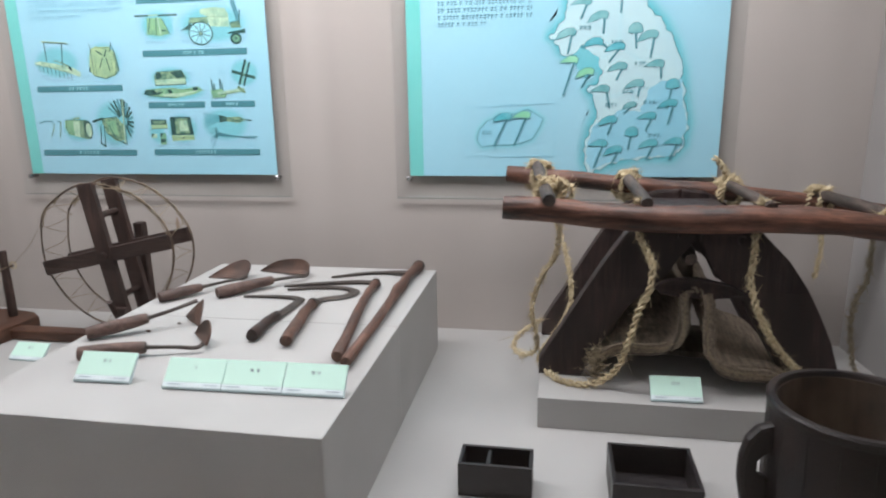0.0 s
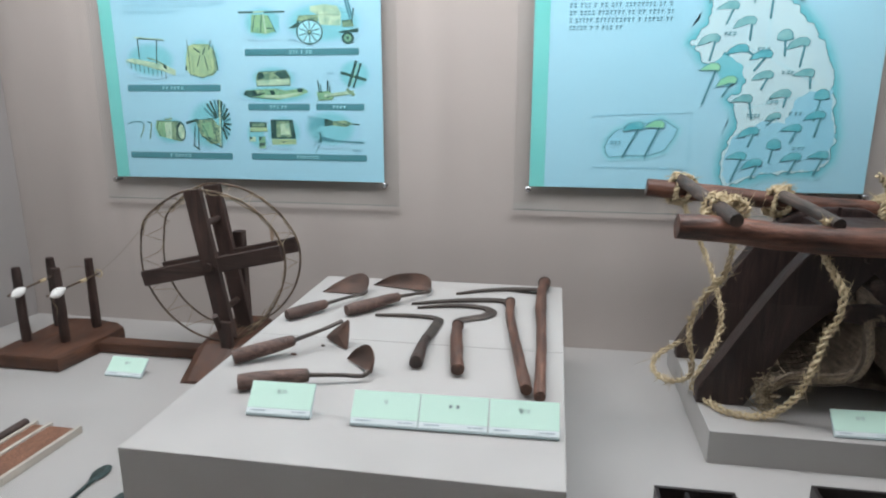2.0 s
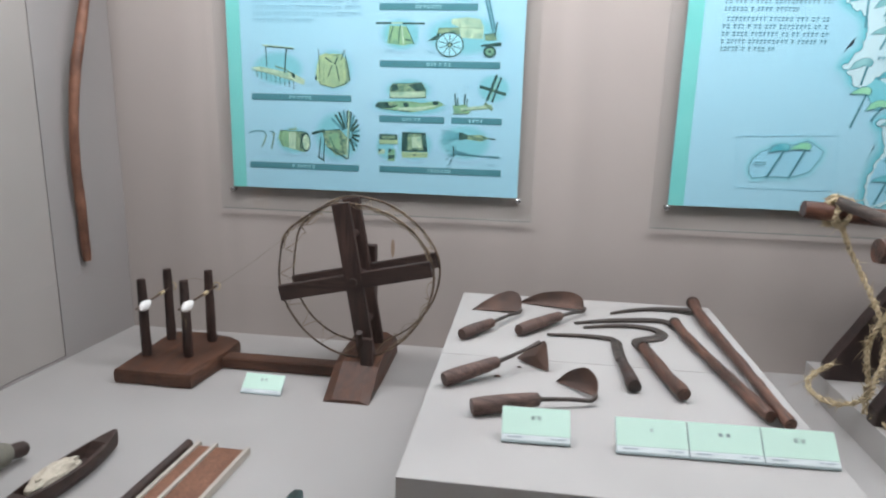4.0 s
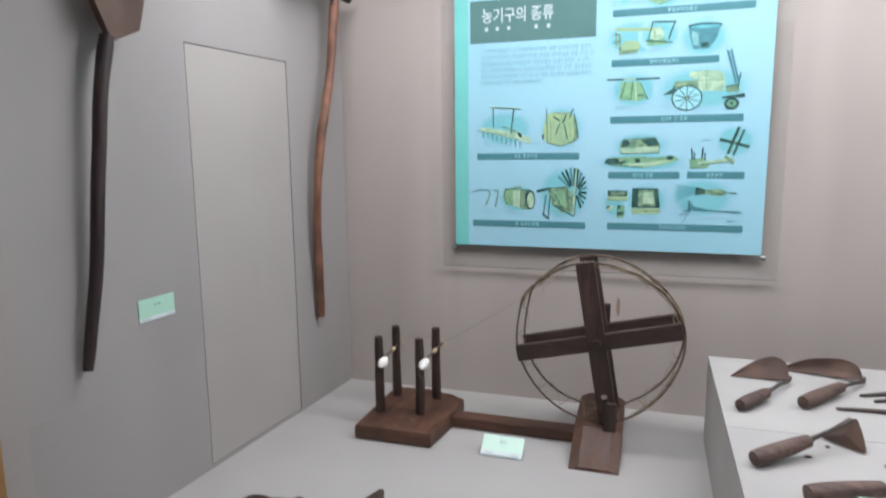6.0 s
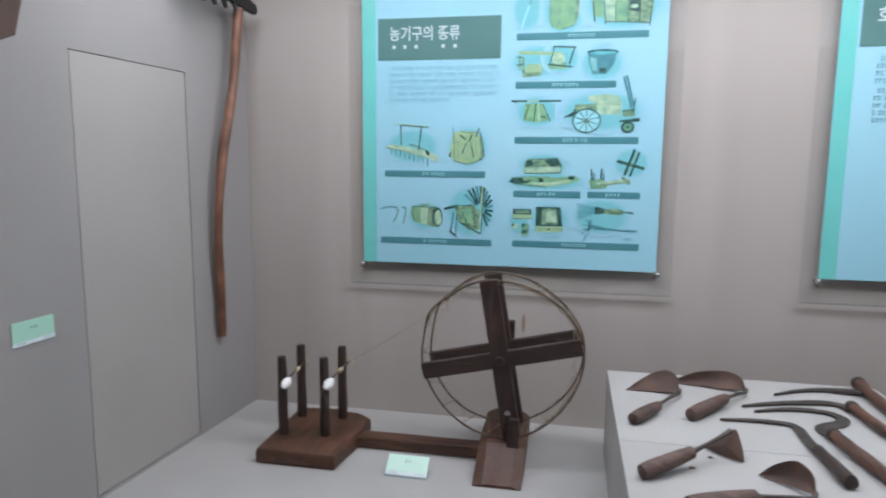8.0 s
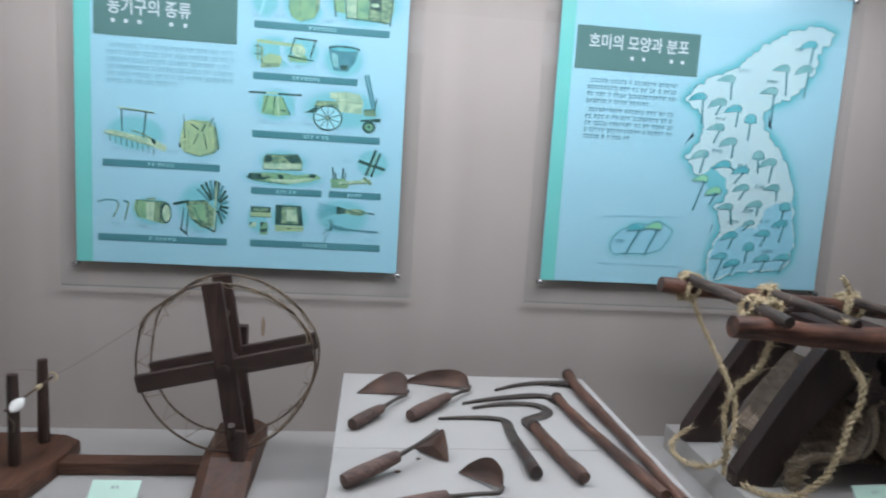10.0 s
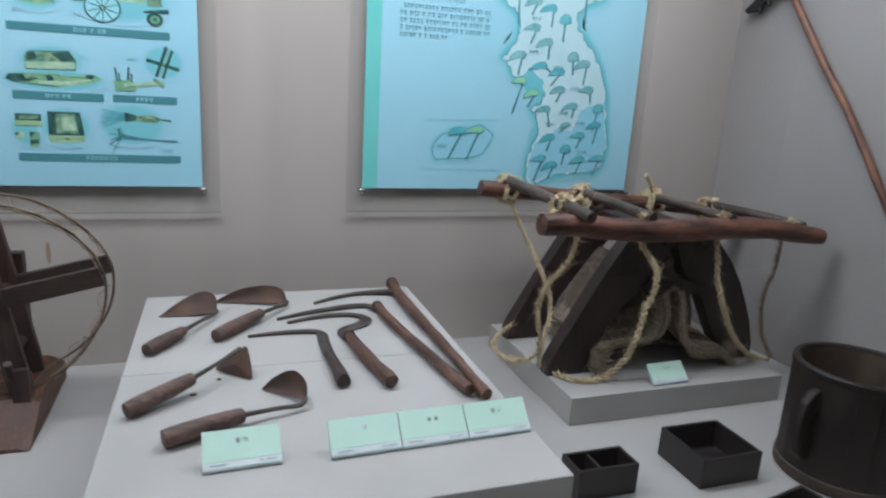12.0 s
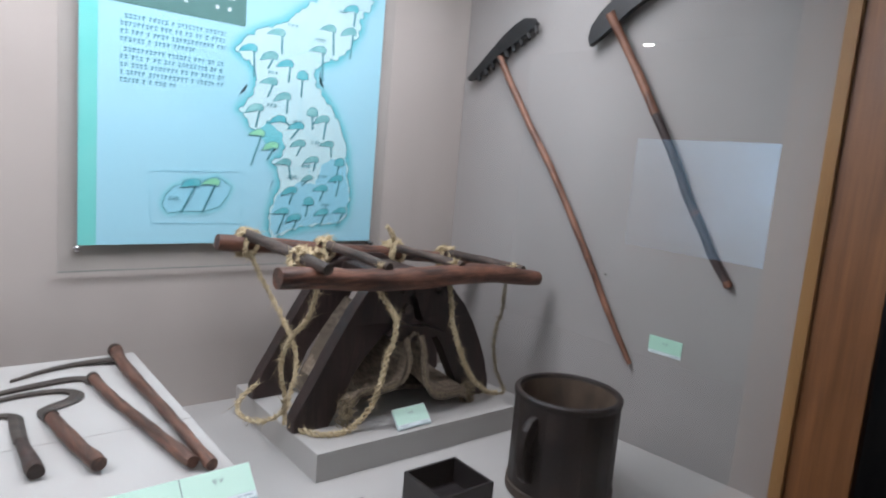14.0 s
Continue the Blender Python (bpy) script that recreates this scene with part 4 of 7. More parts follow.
# fifth row: measuring boxes, brushes
picture("picture", [(YE, [(-1.685, 1.412), (-1.610, 1.411), (-1.608, 1.373), (-1.685, 1.370)]), (OL, [(-1.685, 1.412), (-1.610, 1.411), (-1.611, 1.390), (-1.685, 1.390)]), (O, [(-1.674, 1.406), (-1.617, 1.406), (-1.620, 1.395), (-1.673, 1.394)]), (OL, [(-1.685, 1.372), (-1.608, 1.373)], 0.0022), (PO, [(-1.689, 1.351), (-1.662, 1.351), (-1.663, 1.332), (-1.690, 1.332)]), (OL, [(-1.688, 1.351), (-1.675, 1.350), (-1.687, 1.338)]), (GR, [(-1.648, 1.353), (-1.619, 1.353), (-1.621, 1.305), (-1.649, 1.305)]), (OL, [(-1.647, 1.353), (-1.631, 1.353), (-1.646, 1.333)]), (OL, [(-1.647, 1.327), (-1.621, 1.330), (-1.623, 1.317), (-1.648, 1.311)])], (-1.648, 1.362, 0.055, 0.059))
picture("picture", [(OL, [(-1.592, 1.422), (-1.496, 1.421), (-1.487, 1.346), (-1.593, 1.345)]), (O, [(-1.568, 1.415), (-1.512, 1.416), (-1.504, 1.352), (-1.570, 1.351)]), (PO, [(-1.553, 1.405), (-1.515, 1.407), (-1.509, 1.362), (-1.550, 1.360)]), (YE, [(-1.593, 1.344), (-1.486, 1.345), (-1.486, 1.324), (-1.591, 1.320)]), (O, [(-1.591, 1.333), (-1.486, 1.335)], 0.0022), (OL, [(-1.548, 1.333), (-1.535, 1.337), (-1.531, 1.333), (-1.542, 1.328)])], (-1.539, 1.372, 0.077, 0.066))
picture("picture", [(SL, [(-1.361, 1.423), (-1.436, 1.436)], 0.0029), (TE, [(-1.361, 1.420), (-1.432, 1.429)], 0.0029), (SL, [(-1.361, 1.418), (-1.427, 1.422)], 0.0029), (TE, [(-1.361, 1.416), (-1.436, 1.414)], 0.0029), (SL, [(-1.361, 1.414), (-1.432, 1.407)], 0.0029), (TE, [(-1.361, 1.412), (-1.428, 1.400)], 0.0029), (SL, [(-1.361, 1.409), (-1.436, 1.392)], 0.0029), (TE, [(-1.361, 1.407), (-1.432, 1.385)], 0.0029), (SL, [(-1.361, 1.405), (-1.428, 1.378)], 0.0029), (OL, [(-1.362, 1.429), (-1.328, 1.420), (-1.328, 1.402), (-1.362, 1.396)]), (O, [(-1.328, 1.418), (-1.272, 1.421), (-1.244, 1.408), (-1.272, 1.394), (-1.328, 1.401)]), (OL, [(-1.318, 1.415), (-1.265, 1.400)], 0.0029)] + [(OL, [(-1.245, 1.407), (-1.216, 1.404)], 0.0059), (SL, [(-1.369, 1.352), (-1.412, 1.354)], 0.0029), (SL, [(-1.369, 1.352), (-1.415, 1.316)], 0.0029), (SL, [(-1.369, 1.352), (-1.407, 1.288)], 0.0029), (SL, [(-1.369, 1.352), (-1.398, 1.374)], 0.0029), (SL, [(-1.369, 1.352), (-1.378, 1.378)], 0.0029), (SL, [(-1.369, 1.352), (-1.392, 1.330)], 0.0029), (SL, [(-1.369, 1.352), (-1.385, 1.337)], 0.0029), (SL, [(-1.369, 1.352), (-1.409, 1.334)], 0.0029), (OL, [(-1.383, 1.374), (-1.380, 1.333)], 0.0037), (SL, [(-1.372, 1.356), (-1.324, 1.346), (-1.324, 1.336), (-1.369, 1.340)]), (SL, [(-1.337, 1.342), (-1.272, 1.337), (-1.198, 1.335)], 0.0059)], (-1.338, 1.388, 0.110, 0.073))
# left column: harrow, straw bag, hooks, barrel, thresher
picture("picture", [(OL, [(-2.192, 1.653), (-2.191, 1.624)], 0.0029), (OL, [(-2.172, 1.647), (-2.172, 1.618)], 0.0029), (OL, [(-2.153, 1.642), (-2.152, 1.613)], 0.0029), (OL, [(-2.134, 1.636), (-2.133, 1.607)], 0.0029), (OL, [(-2.114, 1.631), (-2.114, 1.602)], 0.0029), (OL, [(-2.095, 1.625), (-2.095, 1.596)], 0.0029), (OL, [(-2.076, 1.620), (-2.075, 1.591)], 0.0029), (OL, [(-2.057, 1.614), (-2.056, 1.586)], 0.0029), (OL, [(-2.038, 1.609), (-2.038, 1.580)], 0.0029), (PO, [(-2.218, 1.660), (-2.179, 1.666), (-2.039, 1.641), (-1.991, 1.617), (-1.995, 1.596), (-2.036, 1.610), (-2.188, 1.650)])] + [(O, [(-2.114, 1.668), (-2.074, 1.656), (-2.033, 1.636)], 0.0059), (OL, [(-2.151, 1.748), (-2.149, 1.665)], 0.0044), (OL, [(-2.065, 1.735), (-2.075, 1.642)], 0.0051), (PO, [(-2.166, 1.748), (-2.034, 1.737)], 0.0059), (OL, [(-2.144, 1.744), (-2.034, 1.735)], 0.0029), (O, [(-2.217, 1.653), (-2.123, 1.637), (-2.036, 1.613)], 0.0029), (OL, [(-2.049, 1.645), (-2.033, 1.639), (-2.029, 1.620), (-2.043, 1.626)])], (-2.102, 1.659, 0.114, 0.070))
picture("picture", [(YE, [(-1.931, 1.711), (-1.908, 1.719), (-1.840, 1.719), (-1.814, 1.692), (-1.803, 1.623), (-1.827, 1.598), (-1.873, 1.587), (-1.930, 1.602), (-1.948, 1.626), (-1.939, 1.675)]), (O, [(-1.825, 1.692), (-1.813, 1.690), (-1.803, 1.623), (-1.827, 1.599), (-1.820, 1.647)]), (OL, [(-1.932, 1.736), (-1.929, 1.675), (-1.927, 1.605)], 0.0029), (OL, [(-1.826, 1.734), (-1.840, 1.696)], 0.0051), (OL, [(-1.823, 1.715), (-1.811, 1.661), (-1.805, 1.614)], 0.0037), (OL, [(-1.905, 1.704), (-1.878, 1.686)], 0.0059)] + [(OL, [(-1.854, 1.707), (-1.867, 1.678)], 0.0059), (OL, [(-1.879, 1.674), (-1.895, 1.631)], 0.0044), (OL, [(-1.860, 1.673), (-1.848, 1.614)], 0.0044), (OL, [(-1.930, 1.601), (-1.873, 1.587), (-1.812, 1.609)], 0.0029), (O, [(-1.904, 1.721), (-1.870, 1.711), (-1.840, 1.717)], 0.0037), (O, [(-1.841, 1.678), (-1.833, 1.617)], 0.0029), (O, [(-1.913, 1.681), (-1.913, 1.609)], 0.0029), (OL, [(-1.947, 1.633), (-1.940, 1.635), (-1.942, 1.615), (-1.949, 1.617)])], (-1.872, 1.657, 0.084, 0.084))
picture("picture", [(SL, [(-2.237, 1.399), (-2.205, 1.410), (-2.172, 1.408), (-2.162, 1.395)], 0.0051), (O, [(-2.161, 1.397), (-2.168, 1.374), (-2.184, 1.344)], 0.0051), (SL, [(-2.145, 1.409), (-2.126, 1.403)], 0.0059), (O, [(-2.127, 1.404), (-2.132, 1.375), (-2.141, 1.337)], 0.0051)], None)
picture("picture", [(GR, [(-2.102, 1.415), (-1.998, 1.412), (-1.997, 1.327), (-2.096, 1.350), (-2.110, 1.383)]), (PO, [(-2.065, 1.408), (-2.034, 1.408), (-2.038, 1.338), (-2.065, 1.344)]), (O, [(-2.034, 1.409), (-2.002, 1.409), (-2.008, 1.330), (-2.036, 1.336)]), (OL, disc(-1.994, 1.37, 0.0205, 0.0403, 20)), (PO, disc(-1.992, 1.368, 0.0147, 0.0315, 20)), (OL, [(-2.094, 1.415), (-2.102, 1.383), (-2.089, 1.349)], 0.0029), (OL, [(-2.009, 1.409), (-2.018, 1.369), (-2.013, 1.330)], 0.0029), (O, [(-2.078, 1.415), (-2.086, 1.383), (-2.073, 1.346)], 0.0029), (O, [(-2.064, 1.419), (-2.030, 1.421)], 0.0073), (O, [(-2.037, 1.453), (-2.036, 1.422)], 0.0022), (OL, [(-2.102, 1.413), (-1.998, 1.411)], 0.0022)], (-2.043, 1.374, 0.081, 0.059))
picture("picture", [(SL, [(-1.834, 1.421), (-1.881, 1.466)], 0.0095), (OL, [(-1.830, 1.425), (-1.867, 1.483)], 0.0095), (OL, [(-1.826, 1.428), (-1.851, 1.494)], 0.0095), (SL, [(-1.821, 1.429), (-1.833, 1.500)], 0.0095), (OL, [(-1.815, 1.429), (-1.816, 1.500)], 0.0095), (OL, [(-1.811, 1.428), (-1.801, 1.494)], 0.0095), (SL, [(-1.806, 1.425), (-1.788, 1.483)], 0.0095), (OL, [(-1.803, 1.421), (-1.777, 1.466)], 0.0095), (OL, [(-1.800, 1.416), (-1.770, 1.446)], 0.0095), (SL, [(-1.799, 1.410), (-1.766, 1.424)], 0.0095), (OL, [(-1.799, 1.404), (-1.766, 1.400)], 0.0095), (OL, [(-1.800, 1.398), (-1.770, 1.378)], 0.0095), (SL, [(-1.802, 1.393), (-1.777, 1.357)], 0.0095), (OL, [(-1.806, 1.389), (-1.788, 1.340)], 0.0095), (O, [(-1.924, 1.416), (-1.847, 1.425), (-1.813, 1.387), (-1.822, 1.324), (-1.864, 1.320), (-1.906, 1.357)])] + [(GR, [(-1.901, 1.404), (-1.855, 1.411), (-1.845, 1.341), (-1.887, 1.357)]), (OL, [(-1.893, 1.396), (-1.864, 1.334)], 0.0029), (OL, [(-1.847, 1.422), (-1.834, 1.326)], 0.0029), (OL, [(-1.912, 1.418), (-1.847, 1.425)], 0.0029), (PO, [(-1.809, 1.501), (-1.815, 1.403), (-1.820, 1.308)], 0.0066), (OL, [(-1.804, 1.498), (-1.813, 1.308)], 0.0029), (OL, [(-1.967, 1.405), (-1.911, 1.419)], 0.011), (OL, [(-1.928, 1.393), (-1.938, 1.314)], 0.0044), (OL, [(-1.912, 1.388), (-1.919, 1.299)], 0.0044), (OL, [(-1.942, 1.314), (-1.914, 1.295)], 0.0059), (OL, [(-1.902, 1.353), (-1.815, 1.306)], 0.0044)], (-1.859, 1.396, 0.103, 0.106))
for x, z in ((-2.169, 1.599), (-1.966, 1.598), (-2.171, 1.321), (-2.071, 1.319), (-1.876, 1.306), (-1.470, 1.599), (-1.331, 1.602), (-1.510, 1.303), (-1.232, 1.302), (-1.648, 1.731), (-1.479, 1.729), (-1.519, 1.937), (-1.344, 2.044), (-1.595, 2.115), (-1.418, 2.111), (-1.678, 2.112)):
    part("picture_note", bar_text(bmesh.new(), x - 0.016, x + 0.016, z, 0.009, rnd, 0.3, YPR - 0.0012, 0.011), M_FAINT, p1)

# second panel: the map of hoe shapes
QX, QZ = -0.542, 1.163
p2 = info_panel(QX, QZ, "pale blue panel with a map of hoe shapes, on clear plate", 0.852)
title(p2, "호미의 모양과 분포", -0.218, 2.118, 0.406)
for x in (-0.243, -0.196, -0.082, -0.036):
    part("subtitle", flat_poly(bmesh.new(), rect(x - 0.0065, x + 0.0065, 2.059, 2.073), YPR - 0.002), M_WHITEINK, p2)
paragraph(p2, -0.411, -0.046, 1.974, 4, 0.70, 0.026, rnd)
paragraph(p2, -0.411, -0.046, 1.862, 5, 0.52, 0.026, rnd)


def coast(pts, wob, seed):
    """A closed coastline: corner points joined by a wavering line."""
    out = []
    n = len(pts)
    for i in range(n):
        a, b = Vector(pts[i]), Vector(pts[(i + 1) % n])
        k = max(2, int((b - a).length / 0.009))
        d = (b - a).normalized()
        for j in range(k):
            p = a.lerp(b, j / k)
            w = wob * (noise.noise(Vector((p.x * 38, p.y * 38, seed))) + 0.5 * noise.noise(Vector((p.x * 95, p.y * 95, seed))))
            out.append((p.x - d.y * w, p.y + d.x * w))
    return out


LAND = [(-0.010, 1.925), (0.018, 1.962), (0.068, 2.002), (0.120, 2.030), (0.187, 2.061), (0.240, 2.109), (0.295, 2.152), (0.390, 2.215), (0.520, 2.250), (0.594, 2.227), (0.535, 2.141), (0.539, 2.094), (0.488, 2.011), (0.437, 1.955), (0.362, 1.924), (0.329, 1.899), (0.327, 1.836), (0.374, 1.803), (0.428, 1.744), (0.473, 1.665), (0.505, 1.569), (0.522, 1.441), (0.535, 1.384), (0.525, 1.296), (0.487, 1.252), (0.430, 1.252), (0.367, 1.252), (0.306, 1.237), (0.233, 1.217), (0.183, 1.194), (0.159, 1.238), (0.163, 1.305), (0.181, 1.373), (0.200, 1.414), (0.190, 1.480), (0.160, 1.505), (0.201, 1.534), (0.213, 1.575), (0.196, 1.626), (0.138, 1.666), (0.085, 1.629), (0.057, 1.652), (0.036, 1.694), (0.012, 1.704), (0.072, 1.767), (0.077, 1.805), (0.074, 1.850), (0.052, 1.884)]


def grow(poly, d):
    """The closed line moved outwards by d."""
    n = len(poly)
    out = []
    for k in range(n):
        a, b = Vector(poly[k - 1]), Vector(poly[(k + 1) % n])
        t = (b - a).normalized()
        out.append((poly[k][0] - t.y * d, poly[k][1] + t.x * d))
    return out


shore = coast(LAND, 0.017, 4)
sea = coast(LAND, 0.0, 4)
for k in range(6):
    part("map_glow", flat_poly(bmesh.new(), grow(sea, 0.033 - 0.0052 * k), YPR - 0.0005 - 0.00006 * k), M_GLOWS[k], p2)
part("map_outline", flat_poly(bmesh.new(), grow(shore, 0.0034), YPR - 0.0009), M_SLATEINK, p2)
part("map_land", flat_poly(bmesh.new(), shore, YPR - 0.0011), M_MAPPALE, p2)
part("map_region", flat_poly(bmesh.new(), coast([(0.192, 1.375), (0.250, 1.400), (0.295, 1.431), (0.364, 1.421), (0.385, 1.500), (0.430, 1.530), (0.507, 1.541), (0.518, 1.441), (0.530, 1.384), (0.520, 1.300), (0.485, 1.256), (0.367, 1.256), (0.306, 1.241), (0.233, 1.222), (0.187, 1.202), (0.165, 1.240), (0.168, 1.305)], 0.010, 6), YPR - 0.0013), M_MAPBLUE, p2)
part("map_region", flat_poly(bmesh.new(), coast([(0.105, 1.640), (0.140, 1.664), (0.196, 1.624), (0.212, 1.575), (0.150, 1.548), (0.112, 1.600)], 0.010, 7), YPR - 0.0013), M_MAPGLOW, p2)
bm = bmesh.new()
for a, b in (((0.08, 1.80), (0.20, 1.86)), ((0.20, 1.86), (0.33, 1.85)), ((0.14, 1.90), (0.30, 1.97)), ((0.30, 1.97), (0.36, 1.925)), ((0.28, 1.86), (0.27, 1.66)), ((0.21, 1.62), (0.27, 1.66)), ((0.27, 1.66), (0.37, 1.60)), ((0.37, 1.60), (0.45, 1.56)), ((0.21, 1.47), (0.33, 1.50)), ((0.33, 1.50), (0.50, 1.535)), ((0.33, 1.50), (0.34, 1.30)), ((0.20, 1.37), (0.34, 1.39)), ((0.30, 1.97), (0.40, 2.20)), ((0.27, 1.66), (0.16, 1.70))):
    flat_poly(bm, stroke(*a, *b, 0.0030), YPR - 0.0015)
part("map_border", bm, M_HALO, p2)
bx = [(-0.310, 1.446), (0.042, 1.459), (0.041, 1.253), (-0.300, 1.254)]
bm = bmesh.new()
for a, b in zip(bx, bx[1:] + bx[:1]):
    flat_poly(bm, stroke(*a, *b, 0.0045), YPR - 0.0009)
part("inset_frame", bm, M_FAINTHALO, p2)
isle = [(-0.004, 1.399), (-0.024, 1.411), (-0.063, 1.435), (-0.113, 1.416), (-0.179, 1.417), (-0.196, 1.398), (-0.220, 1.391), (-0.248, 1.360), (-0.259, 1.329), (-0.255, 1.311), (-0.241, 1.293), (-0.194, 1.300), (-0.109, 1.301), (-0.084, 1.308), (-0.046, 1.321), (-0.016, 1.367)]
for k in range(4):
    part("island_glow", flat_poly(bmesh.new(), grow(isle, -0.020 + 0.0050 * k), YPR - 0.0005 - 0.00006 * k), M_GLOWS[k], p2)
part("island_outline", flat_poly(bmesh.new(), grow(isle, -0.0032), YPR - 0.0009), M_SLATEINK, p2)
part("island", flat_poly(bmesh.new(), isle, YPR - 0.0011), M_MAPBLUE, p2)


def hoe_mark(mat, hx, hz, ex, ez, k, size=1.0):
    """A printed hoe sign: a leaf-shaped blade on a thin shaft that runs from its head down to its foot."""
    y = YPR - 0.0017 - 0.00008 * k
    spade = k % 7 == 6
    if spade:
        leaf_line = [(-0.026, -0.016), (-0.024, 0.004), (-0.010, 0.016), (0.006, 0.018), (0.020, 0.008), (0.024, -0.014), (0.0, -0.020)]
    else:
        dip = (0.020, 0.012, 0.026)[k % 3]
        leaf_line = [(-0.060, -dip), (-0.046, 0.000), (-0.022, 0.013), (0.000, 0.014), (0.013, 0.003), (0.008, -0.014), (-0.012, -0.011), (-0.036, -0.6 * dip - 0.004)]
    def at(f):
        return [(hx + u * size * f + (f - 1) * 0.016 * size, hz + v * size * f) for u, v in leaf_line]
    b = part("hoe_mark", flat_poly(bmesh.new(), at(1.10), y), M_SLATEINK, p2)
    part("shaft", flat_poly(bmesh.new(), stroke(hx, hz, ex, ez, 0.0105 * size), y - 0.00003), M_SLATEINK, b)
    part("blade", flat_poly(bmesh.new(), at(0.98), y - 0.00005), mat, b)


NORTH = [(0.066, 1.942, 0.07, 1.834), (0.178, 2.019, 0.182, 1.937), (0.152, 1.927, 0.125, 1.872), (0.221, 1.905, 0.216, 1.831), (0.155, 1.826, 0.13, 1.762), (0.216, 1.775, 0.214, 1.707), (0.277, 1.869, 0.274, 1.779), (0.405, 2.076, 0.413, 1.969), (0.502, 2.081, 0.492, 1.964), (0.508, 2.176, 0.501, 2.101), (0.363, 1.983, 0.366, 1.855), (0.101, 1.718, 0.085, 1.639), (0.2, 1.682, 0.235, 1.654), (0.329, 1.726, 0.334, 1.652), (0.397, 1.702, 0.387, 1.616), (0.281, 1.663, 0.237, 1.604)]
SOUTH = [(0.113, 1.619, 0.072, 1.487), (0.173, 1.575, 0.139, 1.514), (0.292, 1.592, 0.267, 1.539), (0.425, 1.598, 0.429, 1.543), (0.472, 1.525, 0.455, 1.431), (0.357, 1.528, 0.349, 1.478), (0.231, 1.51, 0.247, 1.436), (0.336, 1.45, 0.298, 1.415), (0.48, 1.454, 0.463, 1.374), (0.407, 1.408, 0.384, 1.351), (0.264, 1.396, 0.244, 1.337), (0.333, 1.35, 0.322, 1.28), (0.231, 1.306, 0.196, 1.21), (0.288, 1.282, 0.262, 1.221), (0.418, 1.306, 0.391, 1.24), (0.507, 1.313, 0.476, 1.24)]
for k, m in enumerate(NORTH):
    hoe_mark((M_TEALINK, M_TEALDULL, M_TEALDULL)[k % 3], *m, k)
for k, m in enumerate(SOUTH):
    hoe_mark(M_GREENINK if k < 2 else (M_TEALDULL if k in (2, 3, 5, 6, 7) else M_TEALINK), *m, 16 + k, 0.7 if k == 7 else 0.95)
hoe_mark(M_TEALINK, -0.137, 1.410, -0.194, 1.294, 36)
hoe_mark(M_GREENINK, -0.063, 1.416, -0.115, 1.295, 37)
for x, z in ((0.149, 1.859), (0.148, 1.732), (0.222, 2.055), (0.348, 2.020), (0.450, 2.151), (0.265, 1.679), (0.352, 1.599), (0.313, 1.498), (0.392, 1.457), (0.252, 1.450), (-0.219, 1.348), (0.416, 1.335)):
    part("place_note", bar_text(bmesh.new(), x - 0.022, x + 0.022, z, 0.011, rnd, 0.25, YPR - 0.0052, 0.012), M_SLATEINK, p2)


# ---- hand hoes on the plinth ----
STANCE = Matrix.Translation((0.004, 0, 0))


def hand_hoe(hend, hst, rad, shank, blade, mat_b, label):
    t = thing("hand_hoe", (hend[0], hend[1], ZP), label, "hand hoe", "hand hoes on the plinth")
    a, b = Vector(hend), Vector(hst)
    grip = part("handle", tube(bmesh.new(), straight(a, b, 12), [rad * 0.96, rad * 1.06, rad * 1.02, rad * 0.95, rad * 0.82], 16, 0.06, hend[0], round_end=0.06), M_HOE, t, smooth=True)
    d = (b - a).normalized()
    part("ferrule", tube(bmesh.new(), [b - d * 0.004, b + d * 0.003], [rad * 0.84, rad * 0.6], 14), M_IRON, grip, "iron ferrule", True)
    part("shank", tube(bmesh.new(), smooth_path([b] + list(shank), 0.012), [0.0065, 0.0055, 0.0065], 8, 0.12, 2.0), M_IRON, t, smooth=True)
    if blade:
        part("blade", leaf(bmesh.new(), *blade), mat_b, t, "rusted iron blade", True)
    return t


hand_hoe((-1.260, 1.946, ZP + 0.020), (-1.174, 2.062, ZP + 0.024), 0.0185, [(-1.128, 2.150, 0.850), (-1.090, 2.210, 0.846), (-1.084, 2.228, 0.854)], ((-1.084, 2.228, 0.845), [(-1.088, 2.275, 0.884), (-1.128, 2.298, 0.895), (-1.190, 2.284, 0.872)], (-1.254, 2.248, 0.834), 0.012), M_RUST, "small wooden hand hoe with a rusted leaf blade")
hand_hoe((-1.087, 2.015, ZP + 0.021), (-0.954, 2.169, ZP + 0.026), 0.0195, [(-0.905, 2.228, 0.851), (-0.870, 2.268, 0.845), (-0.864, 2.284, 0.854)], ((-0.864, 2.288, 0.846), [(-0.872, 2.322, 0.878), (-0.918, 2.344, 0.891), (-1.002, 2.350, 0.882), (-1.055, 2.357, 0.858)], (-1.096, 2.362, 0.834), 0.012), M_RUST, "wooden hand hoe with a long low rusted blade")
hand_hoe((-1.269, 1.608, ZP + 0.020), (-1.137, 1.703, ZP + 0.040), 0.0195, [(-1.075, 1.755, 0.884), (-1.026, 1.796, 0.899)], None, M_RUST, "wooden hand hoe with a raised triangular blade")
